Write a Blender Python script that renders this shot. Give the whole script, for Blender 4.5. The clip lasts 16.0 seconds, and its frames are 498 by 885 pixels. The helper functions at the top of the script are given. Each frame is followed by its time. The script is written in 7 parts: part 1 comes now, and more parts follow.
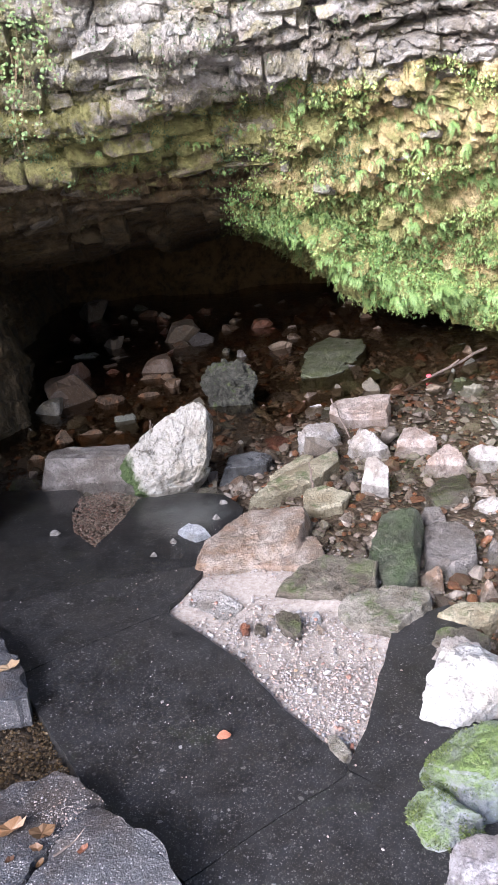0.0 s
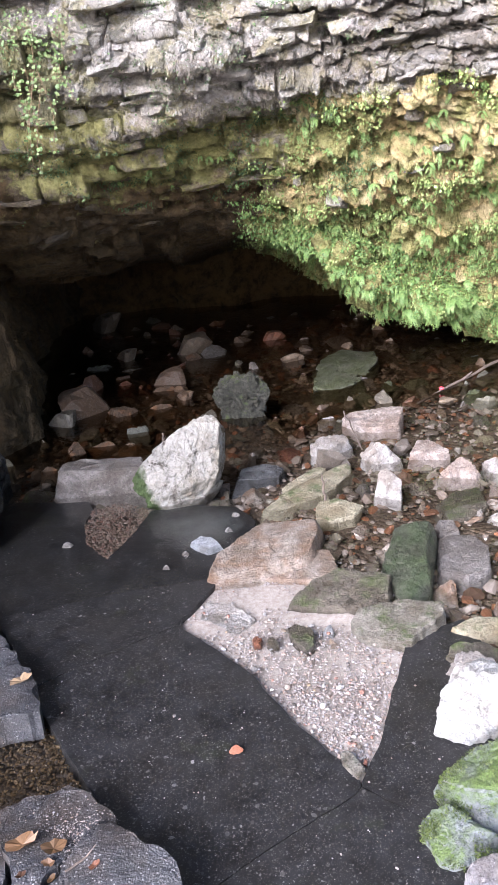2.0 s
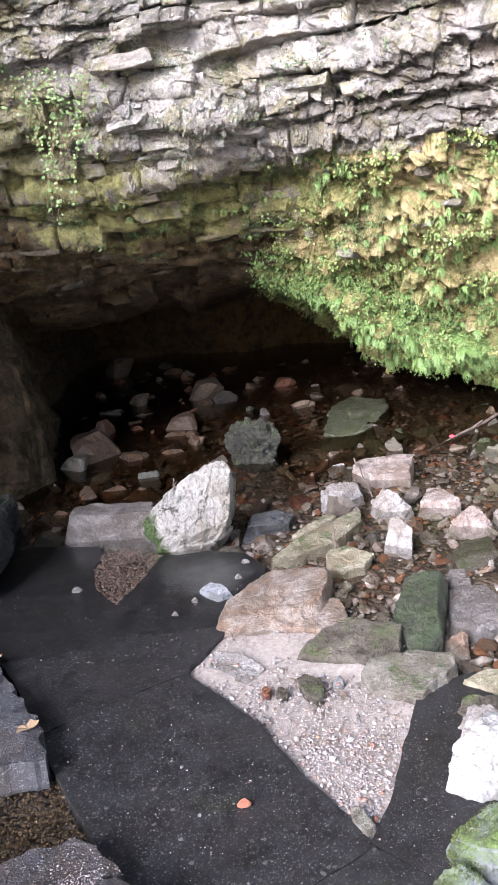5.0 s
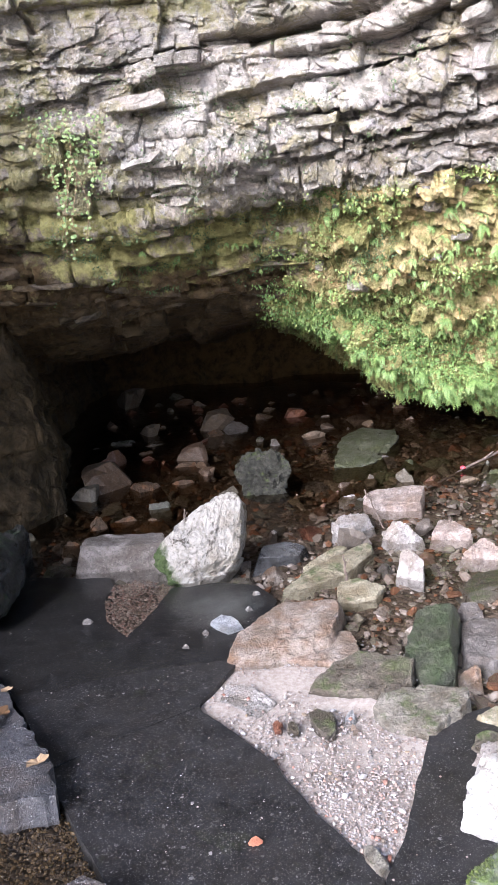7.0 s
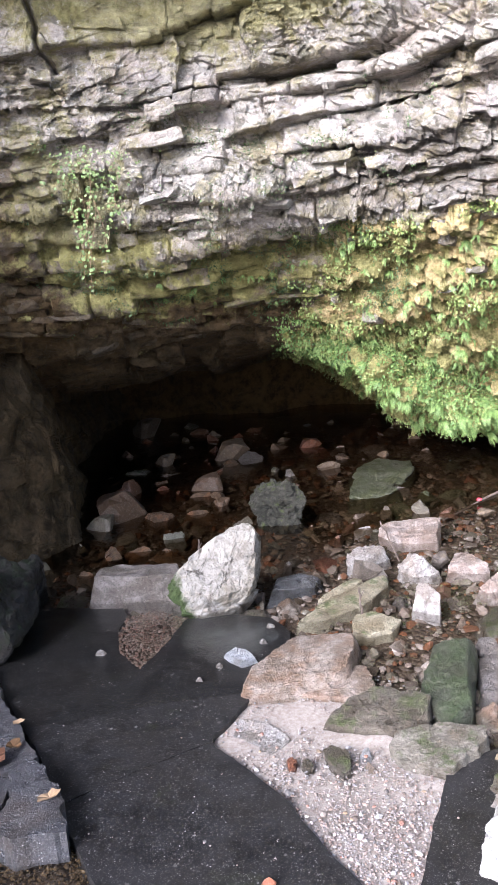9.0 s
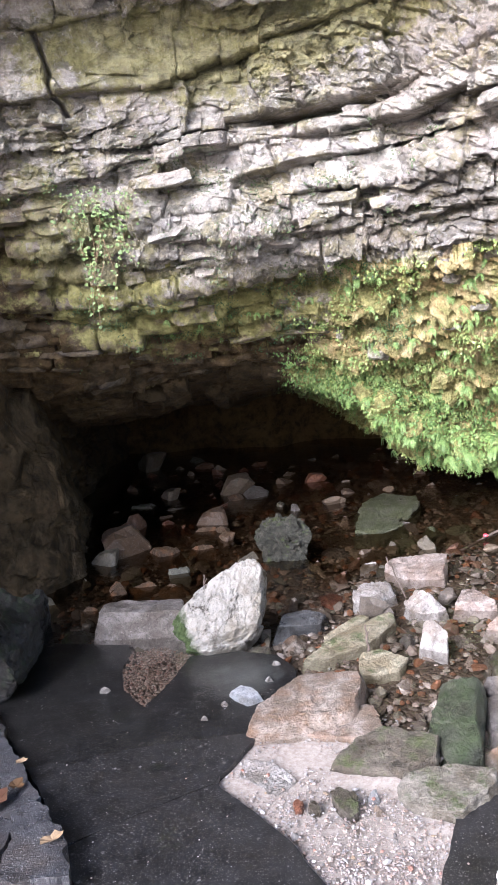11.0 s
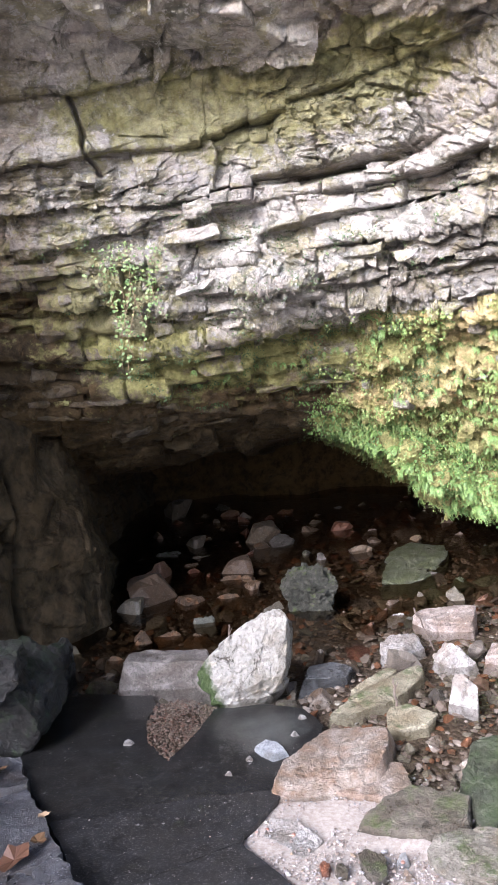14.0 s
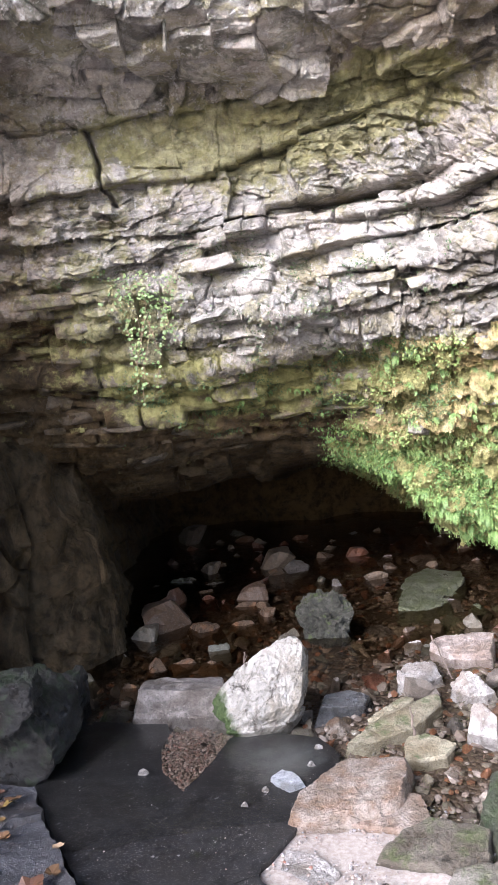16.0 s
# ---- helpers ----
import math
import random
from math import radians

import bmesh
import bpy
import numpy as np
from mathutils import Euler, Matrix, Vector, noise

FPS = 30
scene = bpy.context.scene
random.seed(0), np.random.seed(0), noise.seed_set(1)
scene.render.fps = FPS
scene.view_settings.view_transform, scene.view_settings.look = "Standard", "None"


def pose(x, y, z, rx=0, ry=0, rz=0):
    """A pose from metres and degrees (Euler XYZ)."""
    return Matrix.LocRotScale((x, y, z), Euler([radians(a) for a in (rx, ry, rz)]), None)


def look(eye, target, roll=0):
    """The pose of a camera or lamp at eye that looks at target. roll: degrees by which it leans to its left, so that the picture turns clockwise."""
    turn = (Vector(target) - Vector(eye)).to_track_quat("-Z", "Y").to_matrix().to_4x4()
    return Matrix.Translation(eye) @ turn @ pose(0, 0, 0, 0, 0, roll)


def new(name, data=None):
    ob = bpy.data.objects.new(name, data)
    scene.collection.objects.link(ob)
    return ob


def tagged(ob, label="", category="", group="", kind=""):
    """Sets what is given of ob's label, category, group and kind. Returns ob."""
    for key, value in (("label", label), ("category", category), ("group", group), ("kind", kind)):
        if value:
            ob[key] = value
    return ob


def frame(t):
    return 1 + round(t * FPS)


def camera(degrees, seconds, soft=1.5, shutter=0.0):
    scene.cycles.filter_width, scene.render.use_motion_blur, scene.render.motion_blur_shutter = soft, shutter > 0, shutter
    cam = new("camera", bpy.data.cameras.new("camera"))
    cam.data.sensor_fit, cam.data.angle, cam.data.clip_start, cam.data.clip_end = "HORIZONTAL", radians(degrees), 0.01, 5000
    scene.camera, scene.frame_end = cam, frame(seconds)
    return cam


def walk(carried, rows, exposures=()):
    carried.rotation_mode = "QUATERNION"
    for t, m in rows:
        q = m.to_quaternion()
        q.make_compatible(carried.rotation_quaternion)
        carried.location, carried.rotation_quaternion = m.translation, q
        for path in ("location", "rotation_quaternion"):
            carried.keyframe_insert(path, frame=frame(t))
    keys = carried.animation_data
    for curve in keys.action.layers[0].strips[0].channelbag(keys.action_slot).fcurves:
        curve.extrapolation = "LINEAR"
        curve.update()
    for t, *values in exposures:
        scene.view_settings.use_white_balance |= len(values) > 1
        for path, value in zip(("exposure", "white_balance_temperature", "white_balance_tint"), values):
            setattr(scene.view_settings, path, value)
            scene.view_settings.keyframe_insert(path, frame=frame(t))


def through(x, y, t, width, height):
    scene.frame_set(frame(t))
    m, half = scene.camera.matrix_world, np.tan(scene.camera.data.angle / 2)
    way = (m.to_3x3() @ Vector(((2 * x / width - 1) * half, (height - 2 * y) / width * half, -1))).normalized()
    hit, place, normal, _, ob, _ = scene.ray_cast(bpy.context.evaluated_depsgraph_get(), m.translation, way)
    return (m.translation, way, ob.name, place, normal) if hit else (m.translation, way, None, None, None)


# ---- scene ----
cam = camera(36.76, 16.0)
PATH = [
    (0, (0.012, 0.025, 1.565), (0.0805, 1.9027, 0.8799), -4.06),
    (0.5, (0.012, 0.025, 1.565), (0.0722, 1.9056, 0.8879), -4.19),
    (1, (0.010, 0.026, 1.567), (0.0645, 1.9089, 0.8959), -4.24),
    (1.5, (0.012, 0.024, 1.567), (0.0595, 1.9109, 0.9049), -4.29),
    (2, (0.010, 0.027, 1.570), (0.0494, 1.9168, 0.9159), -4.29),
    (2.5, (0.008, 0.025, 1.572), (0.0393, 1.9201, 0.9340), -4.18),
    (3, (0.006, 0.020, 1.575), (0.0318, 1.9224, 0.9571), -3.99),
    (3.5, (0.004, 0.021, 1.577), (0.0296, 1.9284, 0.9760), -3.85),
    (4, (0.006, 0.017, 1.581), (0.0315, 1.9308, 1.0002), -3.77),
    (6.5, (0.002, 0.006, 1.594), (0.0142, 1.9474, 1.1123), -4.10),
    (7, (0.000, -0.000, 1.600), (0.0016, 1.9459, 1.1381), -3.93),
    (7.5, (-0.003, -0.001, 1.601), (-0.0132, 1.9500, 1.1612), -3.84),
    (8, (-0.004, -0.001, 1.603), (-0.0241, 1.9546, 1.1846), -3.79),
    (8.5, (-0.003, 0.001, 1.605), (-0.0318, 1.9602, 1.2055), -3.81),
    (9, (0.000, 0.000, 1.610), (-0.0329, 1.9630, 1.2263), -3.85),
    (11.5, (-0.009, -0.013, 1.627), (-0.0557, 1.9673, 1.3533), -3.58),
    (12, (-0.010, -0.017, 1.630), (-0.0753, 1.9664, 1.3782), -3.53),
    (12.5, (-0.009, -0.013, 1.632), (-0.0917, 1.9724, 1.4062), -3.63),
    (13, (-0.010, -0.018, 1.636), (-0.1007, 1.9696, 1.4294), -3.67),
    (13.5, (-0.008, -0.019, 1.636), (-0.1033, 1.9693, 1.4466), -3.69),
    (14, (-0.007, -0.023, 1.642), (-0.1072, 1.9673, 1.4721), -3.72),
    (14.5, (-0.008, -0.024, 1.643), (-0.1156, 1.9668, 1.4895), -3.85),
    (15, (-0.010, -0.028, 1.645), (-0.1284, 1.9643, 1.5094), -3.98),
    (15.5, (-0.012, -0.028, 1.648), (-0.1399, 1.9643, 1.5292), -3.99),
    (16, (-0.009, -0.031, 1.649), (-0.1422, 1.9622, 1.5480), -4.00),
]
walk(cam, [(t, look(eye, target, roll)) for t, eye, target, roll in PATH], [(0.0, 1.51, 5740, 18), (6.5, 1.53, 5740, 18), (12.0, 1.59, 5740, 18), (16.0, 1.64, 5740, 18)])

# ---- world, sun ----
SUN_AZ, SUN_EL = 218.0, 29.5  # the side the light comes from (clockwise from +y) and its height, degrees
world = bpy.data.worlds.new("sky")
world.use_nodes = True
scene.world = world
wt = world.node_tree
sky = wt.nodes.new("ShaderNodeTexSky")
sky.sky_type, sky.sun_disc = "NISHITA", False
sky.sun_elevation, sky.sun_rotation = radians(SUN_EL), radians(SUN_AZ)
sky.dust_density, sky.air_density = 3.0, 1.2
wt.nodes["Background"].inputs["Strength"].default_value = 0.15
wt.links.new(sky.outputs["Color"], wt.nodes["Background"].inputs["Color"])

sun = new("sun", bpy.data.lights.new("sun", "SUN"))
sun.data.energy, sun.data.angle, sun.data.color = 4.3, radians(34), (1.0, 0.98, 0.965)
sun_from = Vector((math.sin(radians(SUN_AZ)) * math.cos(radians(SUN_EL)), math.cos(radians(SUN_AZ)) * math.cos(radians(SUN_EL)), math.sin(radians(SUN_EL))))
sun.matrix_world = look(sun_from * 30, (0, 0, 0))


# ---- materials ----
class Nodes:
    """Short hand for a node material."""

    def __init__(self, name):
        self.mat = bpy.data.materials.new(name)
        self.mat.use_nodes = True
        self.tree = self.mat.node_tree
        self.bsdf = self.tree.nodes["Principled BSDF"]
        self.coord = self.tree.nodes.new("ShaderNodeTexCoord").outputs["Object"]

    def node(self, kind, **values):
        n = self.tree.nodes.new(kind)
        for k, v in values.items():
            if isinstance(v, bpy.types.NodeSocket):
                self.tree.links.new(v, n.inputs[k.replace("_", " ")])
            else:
                n.inputs[k.replace("_", " ")].default_value = v
        return n

    def noise(self, scale, detail=6, rough=0.6, vec=None, dist=0.0):
        return self.node("ShaderNodeTexNoise", Vector=vec or self.coord, Scale=scale, Detail=detail, Roughness=rough, Distortion=dist).outputs["Fac"]

    def world(self):
        return self.tree.nodes.new("ShaderNodeNewGeometry").outputs["Position"]

    def voronoi(self, scale, out="Distance", vec=None, feature="F1"):
        n = self.node("ShaderNodeTexVoronoi", Vector=vec or self.coord, Scale=scale)
        n.feature = feature
        return n.outputs[out]

    def ramp(self, fac, *stops):
        n = self.node("ShaderNodeValToRGB", Fac=fac)
        els = n.color_ramp.elements
        while len(els) < len(stops):
            els.new(0.5)
        for e, (pos, col) in zip(els, stops):
            e.position = pos
            e.color = (*((col,) * 3 if isinstance(col, (int, float)) else col), 1)
        return n.outputs["Color"]

    def mix(self, fac, a, b, mode="MIX"):
        n = self.tree.nodes.new("ShaderNodeMix")
        n.data_type, n.blend_type = "RGBA", mode
        for sock, v in ((n.inputs[0], fac), (n.inputs[6], a), (n.inputs[7], b)):
            if isinstance(v, bpy.types.NodeSocket):
                self.tree.links.new(v, sock)
            else:
                sock.default_value = v if isinstance(v, (int, float)) else (*v, 1)
        return n.outputs[2]

    def math(self, op, a, b=0.0):
        n = self.tree.nodes.new("ShaderNodeMath")
        n.operation = op
        for sock, v in zip(n.inputs, (a, b)):
            if isinstance(v, bpy.types.NodeSocket):
                self.tree.links.new(v, sock)
            else:
                sock.default_value = v
        return n.outputs[0]

    def attr(self, name):
        n = self.tree.nodes.new("ShaderNodeAttribute")
        n.attribute_name = name
        return n.outputs["Fac"]

    def rand(self):
        return self.tree.nodes.new("ShaderNodeObjectInfo").outputs["Random"]

    def island(self):
        return self.tree.nodes.new("ShaderNodeNewGeometry").outputs["Random Per Island"]

    def facing_up(self):
        n = self.tree.nodes.new("ShaderNodeSeparateXYZ")
        self.tree.links.new(self.tree.nodes.new("ShaderNodeNewGeometry").outputs["Normal"], n.inputs[0])
        return n.outputs["Z"]

    def done(self, color, rough=0.8, bump=None, height=0.01, strength=0.6, **more):
        for key, v in (("Base Color", color), ("Roughness", rough), *((k.replace("_", " "), v) for k, v in more.items())):
            sock = self.bsdf.inputs[key]
            if isinstance(v, bpy.types.NodeSocket):
                self.tree.links.new(v, sock)
            else:
                sock.default_value = (*v, 1) if isinstance(v, tuple) and len(v) == 3 else v
        if bump is not None:
            b = self.node("ShaderNodeBump", Height=bump, Strength=strength, Distance=height)
            self.tree.links.new(b.outputs[0], self.bsdf.inputs["Normal"])
        return self.mat


def cliff_material():
    m = Nodes("limestone_cliff")
    big, mid, fine = m.noise(1.3, 4), m.noise(8, 10, 0.72), m.noise(55, 6, 0.75)
    stone = m.ramp(mid, (0.30, (0.22, 0.20, 0.18)), (0.40, (0.50, 0.465, 0.43)), (0.52, (0.675, 0.635, 0.575)), (0.66, (0.80, 0.765, 0.70)))
    pink = m.ramp(m.noise(3.1, 5), (0.46, 0.0), (0.66, 0.45))
    stone = m.mix(pink, stone, (0.54, 0.415, 0.355))
    cool = m.ramp(m.noise(4.3, 6, 0.7, dist=0.4), (0.52, 0.0), (0.64, 0.42))
    stone = m.mix(cool, stone, (0.62, 0.58, 0.645))
    lichen = m.ramp(m.noise(5.2, 8, 0.74, dist=0.9), (0.50, 0.0), (0.58, 0.62))
    stone = m.mix(lichen, stone, (0.42, 0.375, 0.18))
    algae = m.ramp(m.noise(3.1, 9, 0.74, dist=0.9), (0.53, 0.0), (0.60, 0.7))
    stone = m.mix(algae, stone, (0.13, 0.135, 0.10))
    stone = m.mix(m.math("MULTIPLY", m.ramp(fine, (0.44, 0.0), (0.60, 1.0)), 0.32), stone, (0.20, 0.18, 0.155))
    spots = m.ramp(m.noise(31, 5, 0.7), (0.57, 0.0), (0.62, 0.8))
    stone = m.mix(spots, stone, (0.76, 0.74, 0.72))
    stone = m.mix(0.32, stone, m.ramp(m.attr("grain"), (0.0, 0.35), (0.6, 0.9), (1.0, 1.0)), "MULTIPLY")
    stains = m.ramp(m.noise(5.5, 8, 0.74, dist=0.8), (0.55, 0.0), (0.62, 0.6))
    stone = m.mix(stains, stone, (0.165, 0.15, 0.125))
    tone = m.attr("tone")
    stone = m.mix(0.45, stone, m.ramp(tone, (0.0, (0.35, 0.34, 0.33)), (0.5, (0.85, 0.84, 0.82)), (1.0, (1.0, 0.98, 0.96))), "MULTIPLY")
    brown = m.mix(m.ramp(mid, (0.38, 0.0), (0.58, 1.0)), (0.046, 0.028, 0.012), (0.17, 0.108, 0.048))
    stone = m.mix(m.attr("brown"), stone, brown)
    # damp rock, with shade of cave and overhang mixed into the same dark colour
    dark = m.math("MULTIPLY", m.attr("damp_shade"), 0.85)
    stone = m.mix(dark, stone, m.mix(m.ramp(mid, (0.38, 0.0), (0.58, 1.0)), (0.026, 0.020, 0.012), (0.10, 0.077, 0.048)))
    ochre = m.mix(m.ramp(mid, (0.35, 0.0), (0.65, 1.0)), (0.47, 0.33, 0.14), (0.80, 0.67, 0.39))
    of = m.ramp(m.math("ADD", m.attr("ochre"), m.math("MULTIPLY", m.math("SUBTRACT", big, 0.5), 0.9)), (0.42, 0.0), (0.62, 1.0))
    stone = m.mix(of, stone, ochre)
    mossc = m.mix(m.ramp(m.noise(16, 5), (0.35, 0.0), (0.65, 1.0)), (0.15, 0.14, 0.05), (0.45, 0.42, 0.18))
    patch = m.math("ADD", m.attr("moss"), m.math("MULTIPLY", m.math("SUBTRACT", m.noise(9, 7, 0.7), 0.5), 1.7))
    stone = m.mix(m.math("MULTIPLY", m.ramp(patch, (0.45, 0.0), (0.66, 1.0)), m.attr("cover")), stone, mossc)
    bump = m.math("ADD", m.math("MULTIPLY", mid, 0.7), m.math("MULTIPLY", fine, 0.6))
    rough = m.ramp(m.noise(4, 4), (0.35, 0.5), (0.65, 0.85))
    return m.done(stone, rough, bump, 0.06, 1.0, Specular_IOR_Level=0.14)


def stone_material(name, lo, hi, moss=0.0, wet=0.5, mossc=(0.05, 0.065, 0.022), rust=0.0, scale=18.0):
    m = Nodes(name)
    seat = m.node("ShaderNodeVectorMath", Vector=m.coord)
    shift = m.node("ShaderNodeCombineXYZ", X=m.math("MULTIPLY", m.rand(), 9.0), Y=m.math("MULTIPLY", m.rand(), 5.0))
    m.tree.links.new(shift.outputs[0], seat.inputs[1])
    m.coord = seat.outputs[0]
    big, mid, fine = m.noise(scale * 0.4, 5, 0.6), m.noise(scale, 9, 0.72, dist=0.4), m.noise(scale * 6, 5, 0.75)
    mean = tuple((a + b) / 2 for a, b in zip(lo, hi))
    c = m.ramp(mid, (0.30, lo), (0.46, mean), (0.58, hi), (0.75, tuple(min(0.9, v * 1.12) for v in hi)))
    c = m.mix(m.ramp(big, (0.40, 0.65), (0.58, 0.0)), c, tuple(v * k for v, k in zip(lo, (0.95, 0.85, 0.72))))
    c = m.mix(m.math("MULTIPLY", m.ramp(fine, (0.52, 0.0), (0.64, 1.0)), 0.55), c, tuple(v * 0.35 for v in lo))
    c = m.mix(m.math("MULTIPLY", m.ramp(m.noise(scale * 3.1, 5, 0.7), (0.60, 0.0), (0.66, 1.0)), 0.5), c, tuple(min(0.9, v * 1.3) for v in hi))
    veins = m.voronoi(scale * 0.5, "Distance", m.node("ShaderNodeVectorMath", Vector=m.coord).outputs[0], "DISTANCE_TO_EDGE")
    bent = m.math("ADD", veins, m.math("MULTIPLY", m.math("SUBTRACT", mid, 0.5), 0.25))
    crack = m.ramp(bent, (0.0, 1.0), (0.028, 0.0))
    c = m.mix(m.math("MULTIPLY", crack, 0.10), c, tuple(v * 0.25 for v in lo))
    c = m.mix(0.5, c, m.ramp(m.rand(), (0.0, 0.55), (1.0, 1.0)), "MULTIPLY")
    if rust:
        c = m.mix(m.math("MULTIPLY", m.ramp(m.noise(scale * 0.6, 5), (0.47, 0.0), (0.62, 1.0)), rust), c, (0.24, 0.11, 0.045))
    if moss:
        g = m.math("ADD", m.noise(scale * 0.5, 7, 0.72), m.math("MULTIPLY", m.facing_up(), 0.10))
        c = m.mix(m.ramp(g, (0.62 - 0.3 * moss, 0.0), (0.74 - 0.25 * moss, 0.9)), c, m.mix(m.ramp(fine, (0.4, 0.0), (0.6, 1.0)), mossc, tuple(v * 1.9 for v in mossc)))
    bump = m.math("SUBTRACT", m.math("ADD", mid, m.math("MULTIPLY", fine, 0.5)), m.math("MULTIPLY", crack, 0.12))
    rough = m.ramp(m.noise(scale * 0.5, 3), (0.3, max(0.12, 0.75 - 0.8 * wet)), (0.7, 0.9 - 0.45 * wet))
    return m.done(c, rough, bump, 0.024, 1.0, Specular_IOR_Level=0.35)


def varied_material(name, *colors, wet=0.6, scale=3.0, gloss=0.5):
    """Stones whose colour goes from one to the other by object."""
    m = Nodes(name)
    stops = [(i / max(1, len(colors) - 1), c) for i, c in enumerate(colors)]
    c = m.ramp(m.rand(), *stops)
    mid, fine = m.noise(scale, 7, 0.65), m.noise(scale * 6, 4, 0.7)
    c = m.mix(0.75, c, m.ramp(mid, (0.3, 0.35), (0.7, 1.0)), "MULTIPLY")
    c = m.mix(m.math("MULTIPLY", m.ramp(fine, (0.55, 0.0), (0.7, 1.0)), 0.3), c, (0.62, 0.60, 0.56))
    return m.done(c, m.ramp(m.noise(5, 3), (0.3, 0.7 - 0.55 * wet), (0.7, 0.85 - 0.4 * wet)), m.math("ADD", mid, m.math("MULTIPLY", fine, 0.4)), 0.01, 0.7, Specular_IOR_Level=gloss)


def gravel_material(name, *colors, rough=0.4):
    m = Nodes(name)
    stops = [(i / max(1, len(colors) - 1), c) for i, c in enumerate(colors)]
    c = m.ramp(m.island(), *stops)
    c = m.mix(0.5, c, m.ramp(m.noise(60, 4), (0.3, 0.45), (0.7, 1.0)), "MULTIPLY")
    return m.done(c, rough, m.noise(90, 4), 0.004, 0.5)


def slab_material():
    m = Nodes("wet_concrete")
    big, mid, fine = m.noise(2.2, 5), m.noise(12, 8, 0.7), m.noise(120, 4, 0.7)
    c = m.mix(m.ramp(mid, (0.35, 0.0), (0.68, 1.0)), (0.0064, 0.0063, 0.0070), (0.0200, 0.0196, 0.0212))
    c = m.mix(m.math("MULTIPLY", m.ramp(big, (0.45, 0.0), (0.65, 1.0)), 0.6), c, (0.019, 0.017, 0.0155))
    c = m.mix(m.math("MULTIPLY", m.ramp(m.noise(3.7, 6, 0.7), (0.6, 0.0), (0.72, 1.0)), 0.5), c, (0.028, 0.034, 0.012))
    # grit of three sizes set in the cement, each grain of its own shade
    for scale, share, strength in ((260.0, 0.45, 0.38), (130.0, 0.66, 0.46), (62.0, 0.94, 0.55)):
        bent = m.node("ShaderNodeVectorMath", Vector=m.coord)
        wave = m.node("ShaderNodeTexNoise", Vector=m.coord, Scale=scale * 1.3, Detail=3.0).outputs["Color"]
        bent.operation = "MULTIPLY_ADD"
        m.tree.links.new(wave, bent.inputs[0])
        bent.inputs[1].default_value = (0.9 / scale,) * 3
        m.tree.links.new(m.coord, bent.inputs[2])
        cell = m.node("ShaderNodeTexVoronoi", Vector=bent.outputs[0], Scale=scale)
        rgb = m.node("ShaderNodeSeparateColor", Color=cell.outputs["Color"])
        pick = m.math("MULTIPLY", m.ramp(cell.outputs["Distance"], (0.34, 1.0), (0.46, 0.0)), m.ramp(rgb.outputs[0], (share, 0.0), (min(0.99, share + 0.25), 1.0)))
        shade = m.ramp(rgb.outputs[1], (0.0, (0.06, 0.05, 0.043)), (0.5, (0.12, 0.115, 0.11)), (0.85, (0.20, 0.19, 0.18)), (1.0, (0.42, 0.41, 0.40)))
        c = m.mix(m.math("MULTIPLY", m.math("MULTIPLY", pick, strength), m.ramp(m.noise(5, 4), (0.35, 0.65), (0.6, 1.0))), c, shade)
    # pale silt left by the stream at the far corner, water sheen painted in
    place = m.node("ShaderNodeSeparateXYZ", Vector=m.coord)
    away = m.math("ADD", m.math("POWER", m.math("MULTIPLY", m.math("ADD", place.outputs[0], 0.16), 2.6), 2.0), m.math("POWER", m.math("MULTIPLY", m.math("SUBTRACT", place.outputs[1], 3.36), 2.6), 2.0))
    silt_sheen = m.ramp(m.math("ADD", away, m.math("MULTIPLY", m.noise(13, 6, 0.7), 0.9)), (0.38, 1.0), (0.72, 0.0))
    c = m.mix(m.math("MULTIPLY", silt_sheen, 0.38), c, (0.17, 0.178, 0.17))
    bump = m.math("ADD", m.math("MULTIPLY", mid, 0.6), m.math("MULTIPLY", fine, 0.6))
    return m.done(c, m.ramp(m.noise(6, 5), (0.35, 0.33), (0.65, 0.55)), bump, 0.004, 0.4)


def ledge_material():
    m = Nodes("broken_concrete")
    mid, fine = m.noise(10, 8, 0.7), m.noise(110, 4, 0.7)
    c = m.mix(m.ramp(mid, (0.35, 0.0), (0.68, 1.0)), (0.028, 0.028, 0.031), (0.085, 0.084, 0.092))
    c = m.mix(m.math("MULTIPLY", m.ramp(m.noise(4, 5), (0.47, 0.0), (0.62, 1.0)), 0.75), c, (0.050, 0.036, 0.027))
    cell = m.node("ShaderNodeTexVoronoi", Vector=m.coord, Scale=170.0)
    rgb = m.node("ShaderNodeSeparateColor", Color=cell.outputs["Color"])
    grain = m.math("MULTIPLY", m.ramp(cell.outputs["Distance"], (0.3, 1.0), (0.5, 0.0)), m.ramp(rgb.outputs[0], (0.35, 0.0), (0.75, 1.0)))
    c = m.mix(m.math("MULTIPLY", grain, m.ramp(m.noise(7, 4), (0.4, 0.35), (0.6, 0.85))), c, m.ramp(rgb.outputs[1], (0.0, (0.09, 0.08, 0.08)), (0.6, (0.20, 0.195, 0.20)), (1.0, (0.50, 0.49, 0.50))))
    c = m.mix(m.math("MULTIPLY", m.ramp(fine, (0.55, 0.0), (0.7, 1.0)), 0.5), c, (0.015, 0.013, 0.012))
    bump = m.math("ADD", mid, m.math("ADD", m.math("MULTIPLY", fine, 0.45), m.math("MULTIPLY", grain, 0.12)))
    return m.done(c, m.ramp(m.noise(8, 4), (0.35, 0.22), (0.65, 0.55)), bump, 0.016, 0.9)


